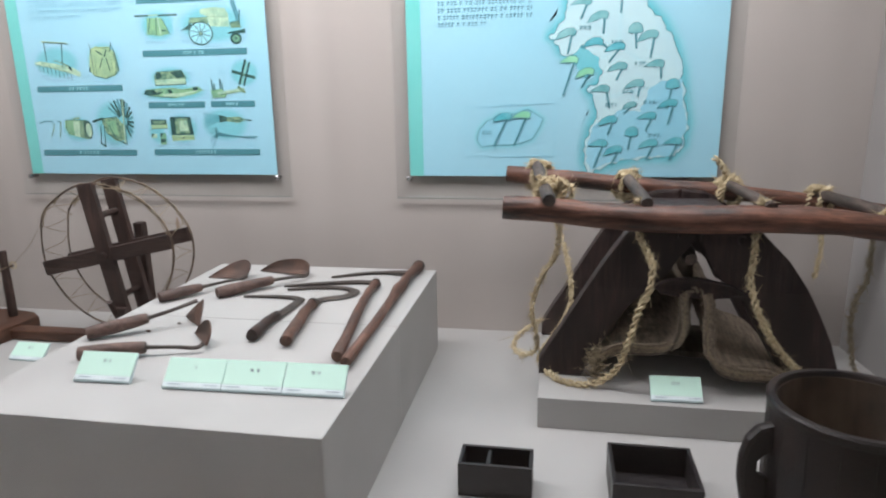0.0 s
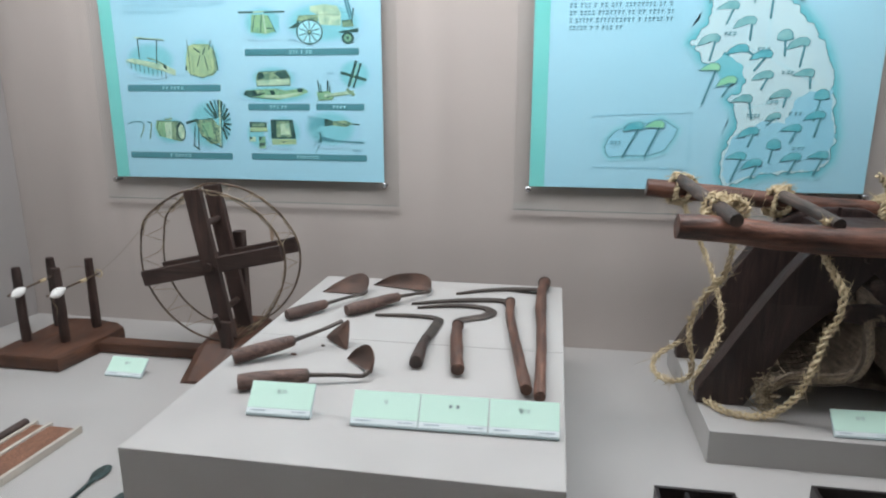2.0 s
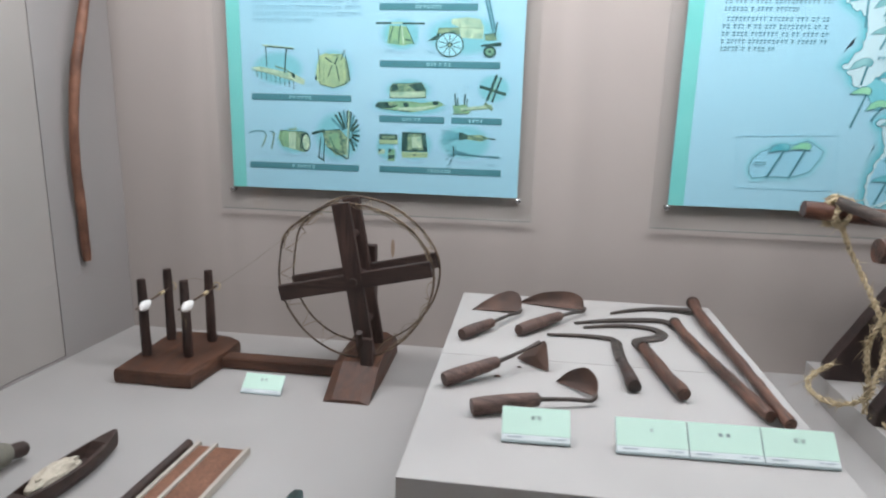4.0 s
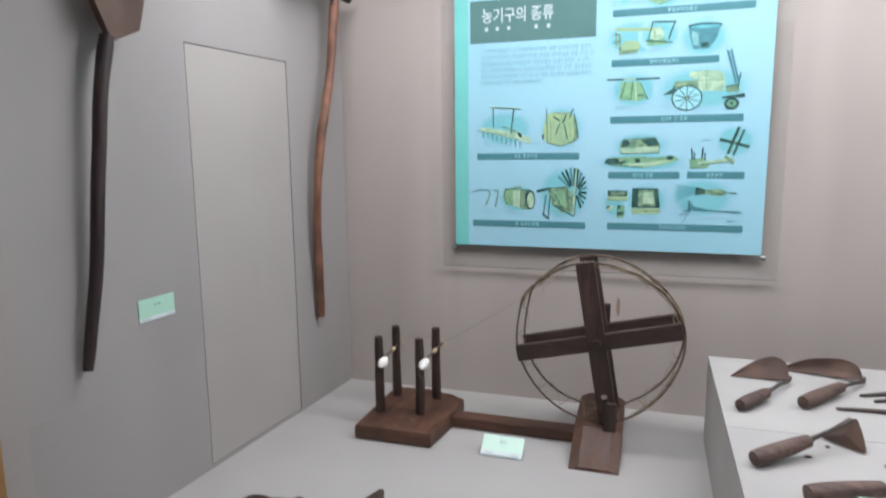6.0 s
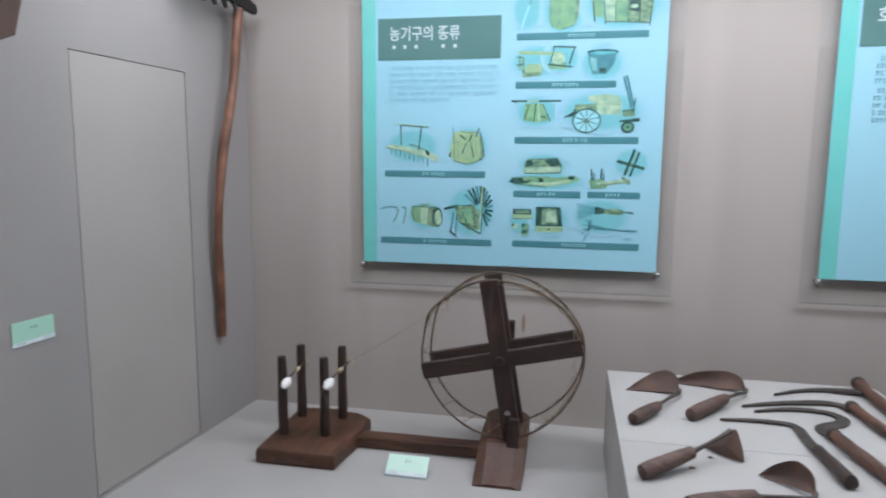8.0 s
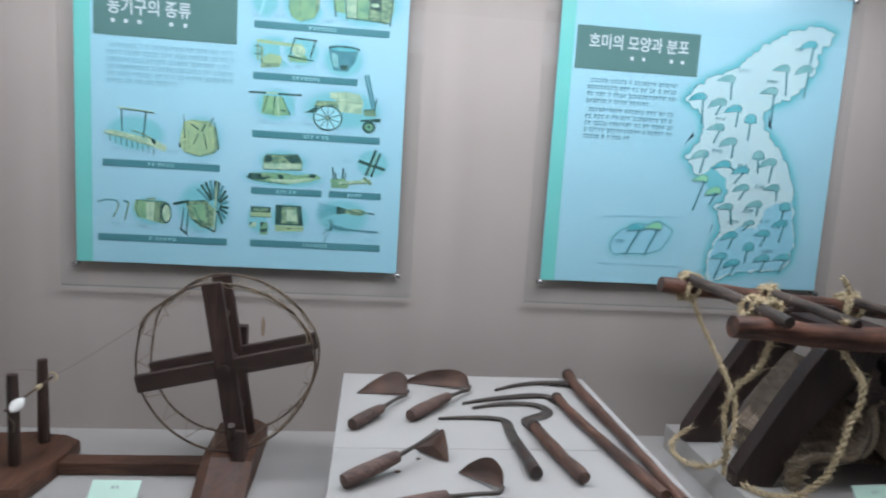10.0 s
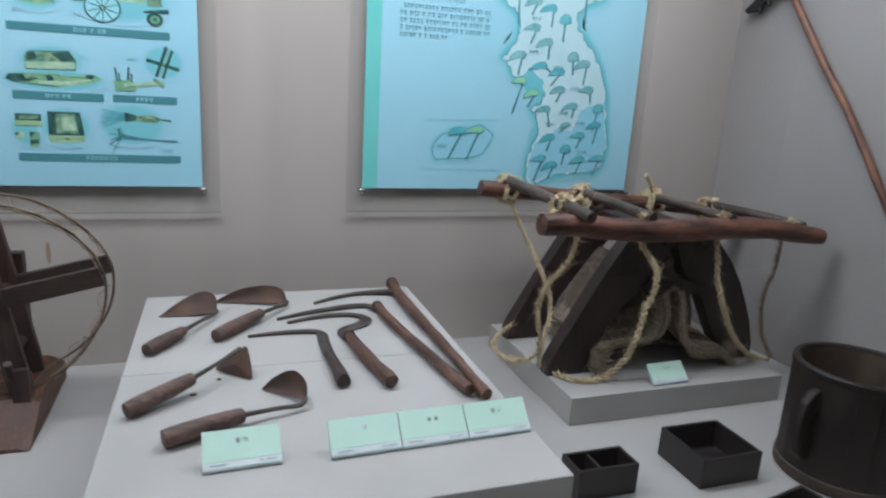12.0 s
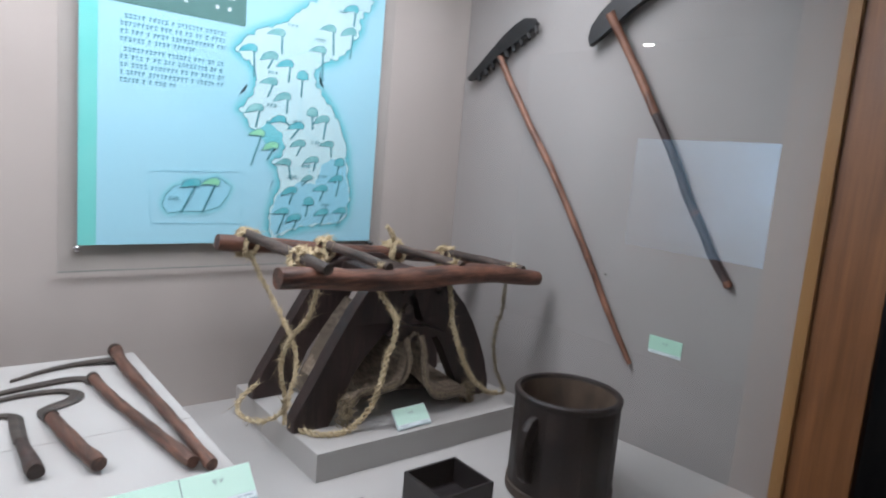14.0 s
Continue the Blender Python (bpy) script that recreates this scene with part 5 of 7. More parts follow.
hand_hoe((-1.184, 1.469, ZP + 0.021), (-1.029, 1.530, ZP + 0.024), 0.0205, [(-0.955, 1.552, 0.850), (-0.900, 1.566, 0.845), (-0.888, 1.580, 0.854)], ((-0.887, 1.584, 0.846), [(-0.884, 1.614, 0.878), (-0.908, 1.649, 0.895), (-0.948, 1.673, 0.872)], (-0.981, 1.687, 0.835), 0.012), M_RUST, "thick-handled hand hoe with a curled pointed blade")
third = [o for o in scene.objects if o.get("label") == "wooden hand hoe with a raised triangular blade"][0]
top, tip, foot = Vector((-1.010, 1.806, 0.902)), Vector((-1.088, 1.822, 0.836)), Vector((-0.999, 1.746, 0.834))
mid = (top + tip + foot) / 3
nrm = (tip - top).cross(foot - top).normalized()
ring = []
for a, b in ((top, tip), (tip, foot), (foot, top)):
    for q in np.linspace(0.04, 0.92, 7):
        p = a.lerp(b, float(q))
        ring.append(p + (p - mid) * 0.10 * math.sin(math.pi * float(q)))
bm = bmesh.new()
for side in (1, -1):
    hub = bm.verts.new(mid + nrm * (0.007 + 0.002 * side))
    vs = [bm.verts.new(p + nrm * 0.0018 * side) for p in ring]
    for k in range(len(vs)):
        bm.faces.new((hub, vs[k], vs[(k + 1) % len(vs)]))
    if side == 1:
        first = vs
for k in range(len(ring)):
    bm.faces.new((first[k], first[(k + 1) % len(ring)], vs[(k + 1) % len(ring)], vs[k]))
bmesh.ops.recalc_face_normals(bm, faces=bm.faces)
part("blade", bm, M_RUST, third, "flat triangular rusted plate")


for x, y, k in ((-1.078, 1.768, 0.6), (-1.136, 1.696, 0.85)):
    t = thing("rust_flake", (x, y, ZP), "small dark flake of rust lying on the plinth", "rust flake", "rust flakes")
    part("flake", lathe(bmesh.new(), [(0.006 * k, 0.0), (0.0075 * k, 0.002), (0.005 * k, 0.004)], (x, y, ZP + 0.0005), Matrix.Diagonal((1.5, 0.8, 1, 1)), 8), M_RUST, t)


# ---- sickles on the plinth ----
def sickle(label, blade, half, handle, radii, mat_h, tang=None):
    t = thing("sickle", (handle[0][0], handle[0][1], ZP), label, "sickle", "sickles on the plinth")
    part("blade", ribbon(bmesh.new(), smooth_path(blade, 0.010), [1.5 * w for w in half], 0.0060), M_IRON, t, "dark forged blade")
    grip = part("handle", tube(bmesh.new(), smooth_path(handle, 0.02), radii, 14, 0.22, handle[0][0] * 3, round_end=0.10), mat_h, t, smooth=True)
    a, b = Vector(handle[0]), Vector(handle[1])
    d = (b - a).normalized()
    part("collar", tube(bmesh.new(), [a + d * 0.008, a + d * 0.024], radii[0] * 1.12, 14), M_IRON, grip, "iron collar", True)
    return t


Z0 = ZP + 0.005
sickle("short sickle with a thin hooked blade", [(-0.998, 2.032, Z0), (-0.945, 2.042, Z0), (-0.880, 2.048, Z0), (-0.815, 2.043, Z0), (-0.788, 2.022, Z0), (-0.789, 1.950, Z0), (-0.792, 1.842, Z0 + 0.006)], [0.001, 0.006, 0.009, 0.011, 0.011, 0.010], [(-0.792, 1.850, ZP + 0.017), (-0.790, 1.76, ZP + 0.019), (-0.784, 1.657, ZP + 0.021)], [0.012, 0.0145, 0.0165, 0.0195], M_WHEELX)
sickle("wooden sickle with a deeply curved blade", [(-0.878, 2.124, Z0), (-0.815, 2.153, Z0), (-0.752, 2.171, Z0), (-0.690, 2.172, Z0), (-0.647, 2.155, Z0), (-0.630, 2.117, Z0), (-0.652, 2.076, Z0), (-0.695, 2.050, Z0), (-0.722, 2.026, Z0), (-0.722, 1.990, Z0), (-0.717, 1.950, Z0 + 0.006)], [0.001, 0.007, 0.010, 0.012, 0.012, 0.011, 0.009], [(-0.718, 1.968, ZP + 0.019), (-0.708, 1.87, ZP + 0.021), (-0.688, 1.74, ZP + 0.021), (-0.670, 1.627, ZP + 0.023)], [0.0165, 0.016, 0.0175, 0.017, 0.0185], M_SICKLE)
sickle("long sickle with a broad flat blade", [(-0.906, 2.162, Z0), (-0.815, 2.206, Z0), (-0.718, 2.238, Z0), (-0.630, 2.254, Z0), (-0.588, 2.238, Z0), (-0.574, 2.180, Z0 + 0.006)], [0.001, 0.007, 0.011, 0.014, 0.015, 0.011], [(-0.576, 2.212, ZP + 0.020), (-0.566, 2.06, ZP + 0.021), (-0.541, 1.87, ZP + 0.021), (-0.515, 1.69, ZP + 0.021), (-0.492, 1.543, ZP + 0.022)], [0.0150, 0.0140, 0.0145, 0.0150, 0.0165], M_SICKLE)
sickle("longest field sickle with a knobbed straight handle", [(-0.773, 2.294, Z0), (-0.690, 2.350, Z0), (-0.607, 2.382, Z0), (-0.535, 2.376, Z0 + 0.006), (-0.475, 2.355, Z0 + 0.012)], [0.001, 0.006, 0.010, 0.013, 0.012], [(-0.466, 2.442, ZP + 0.023), (-0.468, 2.40, ZP + 0.023), (-0.474, 2.31, ZP + 0.023), (-0.472, 2.1, ZP + 0.022), (-0.463, 1.8, ZP + 0.022), (-0.460, 1.512, ZP + 0.021)], [0.0205, 0.0165, 0.0190, 0.0138, 0.0142, 0.0138, 0.0152], M_SICKLE)


STANCE = SQUARE

# ---- spinning wheel ----
sw = thing("spinning_wheel", (-2.0, 2.35, ZD), "dark wooden spinning wheel with two cross-spoked hoops", "spinning wheel")
WX, WZ, WR = -1.683, 0.905, 0.288
YF, YR = 2.262, 2.400
TURN_A = radians(12.5)
for y, tag in ((YF, "front"), (YR, "rear")):
    m = Matrix.Translation((WX, y, WZ)) @ Matrix.Rotation(-TURN_A, 4, "Y")
    part("spoke_board", boxed(-WR, WR, -0.012, 0.012, -0.029, 0.029, 0.003, m), M_WHEELX, sw)
    m = Matrix.Translation((WX, y - 0.003, WZ)) @ Matrix.Rotation(-radians(9.5), 4, "Y")
    part("spoke_board", boxed(-0.032, 0.032, -0.012, 0.012, -WR, WR, 0.003, m), M_WHEELZ, sw)
    pts = []
    for k in range(57):
        a = 2 * math.pi * k / 56
        r = (WR + 0.002) * (1 + 0.02 * math.sin(3 * a + (0.5 if tag == "front" else 1.7)) - 0.028 * abs(math.sin(2 * (a - TURN_A))) + 0.045 * math.exp(-((a - 2.58) / 0.20) ** 2))
        pts.append((WX + r * math.cos(a), y + 0.006 * math.sin(2 * a), WZ + r * math.sin(a)))
    part("hoop", tube(bmesh.new(), pts, [0.0042, 0.0034, 0.0044, 0.0032, 0.0040, 0.0036, 0.0042], 8, 0.35), M_HOOPW, sw, "thin bent cane hoop", True)
bm = bmesh.new()
rnd = random.Random(21)
marks = []
for k in range(34):
    a = 2 * math.pi * k / 34 + rnd.uniform(-0.05, 0.05)
    y = YF if k % 2 else YR
    r = WR * (0.985 - 0.03 * abs(math.sin(2 * (a - TURN_A))))
    marks.append(Vector((WX + r * math.cos(a), y, WZ + r * math.sin(a))))
for a, b in zip(marks, marks[1:] + marks[:1]):
    mid = (a + b) / 2 + Vector((WX - a.x, 0, WZ - a.z)) * rnd.uniform(0.02, 0.10)
    tube(bm, smooth_path([a, mid, b], 0.02), 0.0013, 4)
part("lacing", bm, M_THREAD, sw, "slack straw-coloured lacing between the hoops", True)
bm = bmesh.new()
for a0, a1, y in ((2.2, 2.75, YF), (0.3, 1.55, YF), (0.35, 1.2, YR), (1.9, 2.5, YR), (5.2, 6.0, YF)):
    for off in (0.004, 0.0, -0.006):
        ring = [(WR * (1 + 0.02 * math.sin(3 * a + (0.5 if y == YF else 1.7)) - 0.028 * abs(math.sin(2 * (a - TURN_A))) + 0.045 * math.exp(-((a - 2.58) / 0.20) ** 2)) + off + rnd.uniform(-0.004, 0.004), a) for a in np.linspace(a0, a1, 18)]
        line = [(WX + r * math.cos(a), y + 0.006 * math.sin(2 * a) + rnd.uniform(-0.005, 0.005), WZ + r * math.sin(a)) for r, a in ring]
        tube(bm, line, 0.0021, 5, 0.5, a0)
part("binding", bm, M_THREAD, sw, "straw binding wound on the hoops", True)
for z in (1.060, 0.735):
    x = WX - (z - WZ) * math.tan(radians(9.5))
    part("rung", tube(bmesh.new(), straight((x, YF + 0.010, z), (x, YR - 0.010, z), 3), 0.013, 8), M_WHEELX, sw, smooth=True)
part("axle", tube(bmesh.new(), straight((WX, YF - 0.03, WZ), (WX, 2.52, WZ), 4), 0.016, 12), M_WHEELX, sw, smooth=True)
part("rear_post", boxed(-0.020, 0.020, 2.450, 2.492, 0.54, 0.996, 0.006, Matrix.Translation((WX + 0.012, 0, 0))), M_WHEELZ, sw)
part("front_post", boxed(-0.022, 0.022, 2.222, 2.246, 0.595, 0.700, 0.004, Matrix.Translation((-1.630, 0, 0))), M_WHEELZ, sw)
part("crank_peg", tube(bmesh.new(), straight((-1.655, 2.235, 0.665), (-1.648, 2.195, 0.735), 4), 0.011, 10, 0.1), M_WHEELX, sw, smooth=True)
bm = bmesh.new()
prof = [(2.098, ZD), (2.098, ZD + 0.012), (2.16, ZD + 0.055), (2.235, ZD + 0.100), (2.30, ZD + 0.112), (2.53, ZD + 0.112), (2.585, ZD + 0.085), (2.60, ZD)]
rows = []
for y, z in prof:
    w = 0.083
    rows.append([bm.verts.new((-1.672 + 0.002 * math.sin(9 * y) + sx * w, y, ZD if sz == 0 else max(ZD, z - (0.018 if abs(sx) == 1 else 0)))) for sx, sz in ((-1, 0), (-1, 1), (-0.6, 1), (0, 1), (0.6, 1), (1, 1), (1, 0))])
for r0, r1 in zip(rows, rows[1:]):
    for k in range(6):
        bm.faces.new((r0[k], r0[k + 1], r1[k + 1], r1[k]))
    bm.faces.new((r0[6], r0[0], r1[0], r1[6]))
bm.faces.new(rows[0][::-1])
bm.faces.new(rows[-1])
bmesh.ops.remove_doubles(bm, verts=bm.verts, dist=0.0005)
part("wheel_foot", bm, M_BASEW, sw, "reddish half-log foot")
part("beam", boxed(-2.26, -1.745, 2.296, 2.366, ZD + 0.002, ZD + 0.047, 0.010), M_BEAMW, sw)
bm = prism(bmesh.new(), [(-2.549, 2.100), (-2.248, 2.100), (-2.222, 2.34), (-2.224, 2.455), (-2.285, 2.500), (-2.40, 2.515), (-2.535, 2.515), (-2.552, 2.46)], "z", ZD, ZD + 0.058, 0.014)
part("spindle_base", bm, M_BASEW, sw, "thick reddish slab")
POSTS = ((-2.507, 2.248), (-2.507, 2.423), (-2.347, 2.267), (-2.338, 2.438))
for k, (x, y) in enumerate(POSTS):
    part("spindle_post", tube(bmesh.new(), straight((x + 0.004, y - 0.006, ZD + 0.052), (x, y, 0.864 - 0.004 * (k % 2)), 8), [0.020, 0.0185, 0.0175, 0.018], 9, 0.10, k * 2.0, round_end=0.1), M_WHEELZ, sw, smooth=True)
for (xa, ya), (xb, yb), z in (((-2.484, 2.196), (-2.498, 2.440), 0.775), ((-2.324, 2.210), (-2.318, 2.462), 0.779)):
    d = Vector((xb - xa, yb - ya, 0.010))
    a = Vector((xa, ya, z))
    part("spindle_rod", tube(bmesh.new(), straight(a - d * 0.12, a + d, 6), 0.0042, 7, 0.1), M_HOOPW, sw, smooth=True)
    part("cocoon", tube(bmesh.new(), straight(a - d * 0.10 + Vector((0.012, 0, -0.004)), a + d * 0.20 + Vector((0.012, 0, 0.006)), 8), [0.003, 0.012, 0.0175, 0.0185, 0.0165, 0.011, 0.004], 12, 0.08, xa), M_COTTON, sw, "white cotton cocoon of yarn", True)
    bm = bmesh.new()
    e = a + d
    loop = [e + Vector((0.016 * math.cos(q), 0.004 * q / 6, 0.016 * math.sin(q))) for q in np.linspace(-1.5, 4.4, 16)]
    tube(bm, loop, 0.0032, 6, 0.2)
    tube(bm, straight(e - d * 0.42, e - d * 0.30, 2), 0.008, 8, 0.3)
    part("straw_loop", bm, M_ROPE, sw, "straw loop holding the spindle", True)
bm = bmesh.new()
tube(bm, smooth_path([(-2.318, 2.462, 0.790), (-2.13, 2.38, 0.915), (-1.925, YF - 0.005, 1.065)], 0.05), 0.0010, 4)
tube(bm, smooth_path([(-2.498, 2.440, 0.785), (-2.41, 2.45, 0.820), (-2.318, 2.462, 0.790)], 0.03), 0.0010, 4)
tube(bm, smooth_path([(-2.316, 2.215, 0.77), (-2.334, 2.212, 0.745), (-2.316, 2.212, 0.725), (-2.319, 2.212, 0.695)], 0.01), 0.0013, 4)
part("yarn", bm, M_THREAD, sw, "thin slack yarn", True)

# ---- cotton tools on the deck ----
br = thing("fibre_brush", (-2.52, 1.56, ZD), "stubby brush with dark bristles and grey cord binding", "brush")
A, B = Vector((-2.526, 1.440, ZD + 0.064)), Vector((-2.466, 1.634, ZD + 0.026))
D = (B - A).normalized()
part("bristles", tube(bmesh.new(), [A + D * s for s in (-0.048, -0.044, -0.028, 0.0, 0.028, 0.046)], [0.036, 0.055, 0.063, 0.063, 0.056, 0.045], 22, 0.12), M_BRISTLE, br, "dense dark bristles", True)
bm = bmesh.new()
rnd = random.Random(3)
for _ in range(700):
    a, q = rnd.uniform(0, 2 * math.pi), rnd.uniform(-0.05, 0.03)
    t0, u0, v0 = tangents([A, A + D])[0]
    o = (u0 * math.cos(a) + v0 * math.sin(a))
    p = A + D * q + o * 0.049
    needle(bm, p, p + o * rnd.uniform(0.004, 0.010) - D * rnd.uniform(0.004, 0.02), 0.0011)
part("loose_bristles", bm, M_BRISTLE, br)
part("binding", tube(bmesh.new(), [A + D * s for s in (0.038, 0.046, 0.066, 0.086, 0.106, 0.116)], [0.040, 0.044, 0.042, 0.036, 0.029, 0.022], 22, 0.08), M_BINDING, br, "grey cord binding", True)
bm = bmesh.new()
for k in range(13):
    s = 0.045 + k * 0.0052
    r = float(np.interp(s, [0.046, 0.066, 0.086, 0.110], [0.0435, 0.0415, 0.0355, 0.0268]))
    t0, u0, v0 = tangents([A, A + D])[0]
    tube(bm, [A + D * s + (u0 * math.cos(a) + v0 * math.sin(a)) * r for a in np.linspace(0, 2 * math.pi, 22)], 0.0020, 5)
part("cord_turns", bm, M_BINDING, br, smooth=True)
part("grip", tube(bmesh.new(), [A + D * s for s in (0.110, 0.122, 0.145, 0.158, 0.166)], [0.019, 0.021, 0.023, 0.021, 0.013], 16, 0.06), M_WHEELX, br, "worn wooden grip end", True)

sh = thing("weaving_shuttle", (-2.30, 1.57, ZD), "boat-shaped dark weaving shuttle with raw cotton inside", "weaving shuttle")
bm = bmesh.new()
SA, SB = Vector((-2.262, 1.690, 0)), Vector((-2.302, 1.290, 0))
ax = (SB - SA).normalized()
sd = Vector((-ax.y, ax.x, 0))
rows = []
for i in range(25):
    s = i / 24
    w = 0.047 * math.sin(math.pi * (0.03 + 0.94 * s)) ** 0.75
    lift = 0.022 * abs(2 * s - 1) ** 3
    hollow = 0.034 * max(0.0, min(1, (0.5 - abs(s - 0.5) - 0.17) * 14))
    c = SA.lerp(SB, s) + Vector((0, 0, ZD))
    row = []
    for u, z in ((-0.55, 0.0), (-1.0, 0.028), (-0.93, 0.052), (-0.74, 0.054), (-0.68, 0.054 - hollow), (0.68, 0.054 - hollow), (0.74, 0.054), (0.93, 0.052), (1.0, 0.028), (0.55, 0.0)):
        row.append(bm.verts.new(c + sd * w * u + Vector((0, 0, z * (1 - 0.25 * abs(2 * s - 1) ** 4) + lift * (1 if z else 0.6)))))
    rows.append(row)
for r0, r1 in zip(rows, rows[1:]):
    for k in range(9):
        bm.faces.new((r0[k], r0[k + 1], r1[k + 1], r1[k]))
    bm.faces.new((r0[9], r0[0], r1[0], r1[9]))
bm.faces.new(rows[0][::-1])
bm.faces.new(rows[-1])
part("body", bm, M_WHEELX, sh, "hollowed dark wooden body", True)
bm = bmesh.new()
bmesh.ops.create_icosphere(bm, subdivisions=4, radius=1.0)
for v in bm.verts:
    q = v.co.copy()
    w = 1 + 0.22 * noise.noise(q * 2.4) + 0.08 * noise.noise(q * 7)
    v.co = SA.lerp(SB, 0.58) + Vector((0, 0, ZD + 0.050)) + ax * q.x * 0.082 * w + sd * q.y * 0.031 * w + Vector((0, 0, q.z * 0.028 * w))
part("raw_cotton", bm, M_WOOL, sh, "creamy wad of raw cotton", True)

rd = thing("weaving_reed", (-1.94, 1.52, ZD), "pair of brown lacquered reed boards with pale edges", "weaving reed")
SK = 0.05  # lean of the strips in plan
def strip(x0, x1, z0, z1, y0=1.235, y1=1.716):
    return prism(bmesh.new(), [(x0 - SK * (1.74 - y0), y0), (x1 - SK * (1.74 - y0), y0), (x1 - SK * (1.74 - y1), y1), (x0 - SK * (1.74 - y1), y1)], "z", z0, z1, 0.0015)
part("board", strip(-1.958, -1.868, ZD + 0.004, ZD + 0.020), M_REED, rd, "brown lacquered comb board")
part("board", strip(-2.012, -1.972, ZD + 0.004, ZD + 0.020), M_REED, rd, "brown lacquered comb board")
for x in (-1.868, -1.971, -2.025):
    part("edge_strip", strip(x, x + 0.012, ZD, ZD + 0.024 + 0.002 * rnd.random(), 1.232, 1.722 + 0.012 * rnd.random()), M_REEDEDGE, rd, "pale worn edge strip")
part("side_rod", tube(bmesh.new(), straight((-2.047, 1.722, ZD + 0.020), (-2.047 - SK * 0.5, 1.23, ZD + 0.020), 6), 0.0140, 10, 0.15), M_WHEELX, rd, "dark rounded rod", True)


def bronze(x, y0, y1, lean, label, knobs):
    t = thing("bronze_spoon", (x, y0, ZD), label, "bronze spoon", "bronze spoons on the deck")
    a, b = Vector((x, y0, ZD + 0.006)), Vector((x + lean, y1, ZD + 0.006))
    part("shaft", tube(bmesh.new(), straight(a.lerp(b, 0.18), b, 10), [0.006, 0.0048, 0.005], 8, 0.08), M_BRONZE, t, smooth=True)
    if knobs:
        bm = bmesh.new()
        for s, r in ((0.0, 0.014), (0.045, 0.009), (0.085, 0.011)):
            bmesh.ops.create_uvsphere(bm, u_segments=10, v_segments=7, radius=r, matrix=Matrix.Translation(a.lerp(b, s) + Vector((0, 0, r - 0.006))))
        part("knobbed_head", bm, M_RUST, t, smooth=True)
        part("fan_blade", ribbon(bmesh.new(), smooth_path([a.lerp(b, s) for s in (0.08, 0.16, 0.26, 0.40)], 0.006), [0.008, 0.020, 0.021, 0.013, 0.005], 0.004), M_BRONZE, t)
    else:
        part("leaf_head", ribbon(bmesh.new(), smooth_path([a, a.lerp(b, 0.06), a.lerp(b, 0.13), a.lerp(b, 0.24)], 0.006), [0.012, 0.020, 0.022, 0.014, 0.005], 0.004), M_BRONZE, t)
    return t


bronze(-1.648, 1.568, 1.225, 0.012, "thin dark green bronze spoon with a leaf end", False)
bronze(-1.510, 1.500, 1.215, -0.02, "thin dark green bronze stick with a knobbed end", True)


# ---- measuring boxes and tub ----
def measure_box(x0, x1, y0, y1, z1, label, split=None, rz=0.0):
    t = thing("measuring_box", ((x0 + x1) / 2, (y0 + y1) / 2, ZD), label, "measuring box", "black measuring boxes")
    w = 0.0095
    cx, cy = (x0 + x1) / 2, (y0 + y1) / 2
    m = Matrix.Translation((cx, cy, 0)) @ Matrix.Rotation(radians(rz), 4, "Z") @ Matrix.Translation((-cx, -cy, 0))
    part("side_board", boxed(x0, x1, y0, y0 + w, ZD, z1, 0.0012, m), M_LACQ, t)
    part("side_board", boxed(x0, x1, y1 - w, y1, ZD, z1, 0.0012, m), M_LACQ, t)
    part("end_board", boxed(x0, x0 + w, y0 + w, y1 - w, ZD, z1 - 0.0006, 0.0012, m), M_LACQ, t)
    part("end_board", boxed(x1 - w, x1, y0 + w, y1 - w, ZD, z1 - 0.0006, 0.0012, m), M_LACQ, t)
    part("bottom", boxed(x0 + w, x1 - w, y0 + w, y1 - w, ZD + 0.002, ZD + 0.012, 0.0, m), M_LACQ, t)
    if split:
        part("divider", boxed(split - w / 2, split + w / 2, y0 + w, y1 - w, ZD + 0.012, z1 - 0.006, 0.001, m), M_LACQ, t, "thin dividing board")
    return t


measure_box(-0.171, 0.017, 1.505, 1.601, ZD + 0.092, "black lacquered measuring box with a dividing board", -0.096)
measure_box(0.209, 0.418, 1.473, 1.665, ZD + 0.092, "square black lacquered measuring box, wide and open")
measure_box(0.204, 0.405, 1.187, 1.297, ZD + 0.092, "small oblong black lacquered measuring box", None, 11.0)
measure_box(-0.160, -0.072, 1.205, 1.294, ZD + 0.080, "smallest black lacquered measuring box")

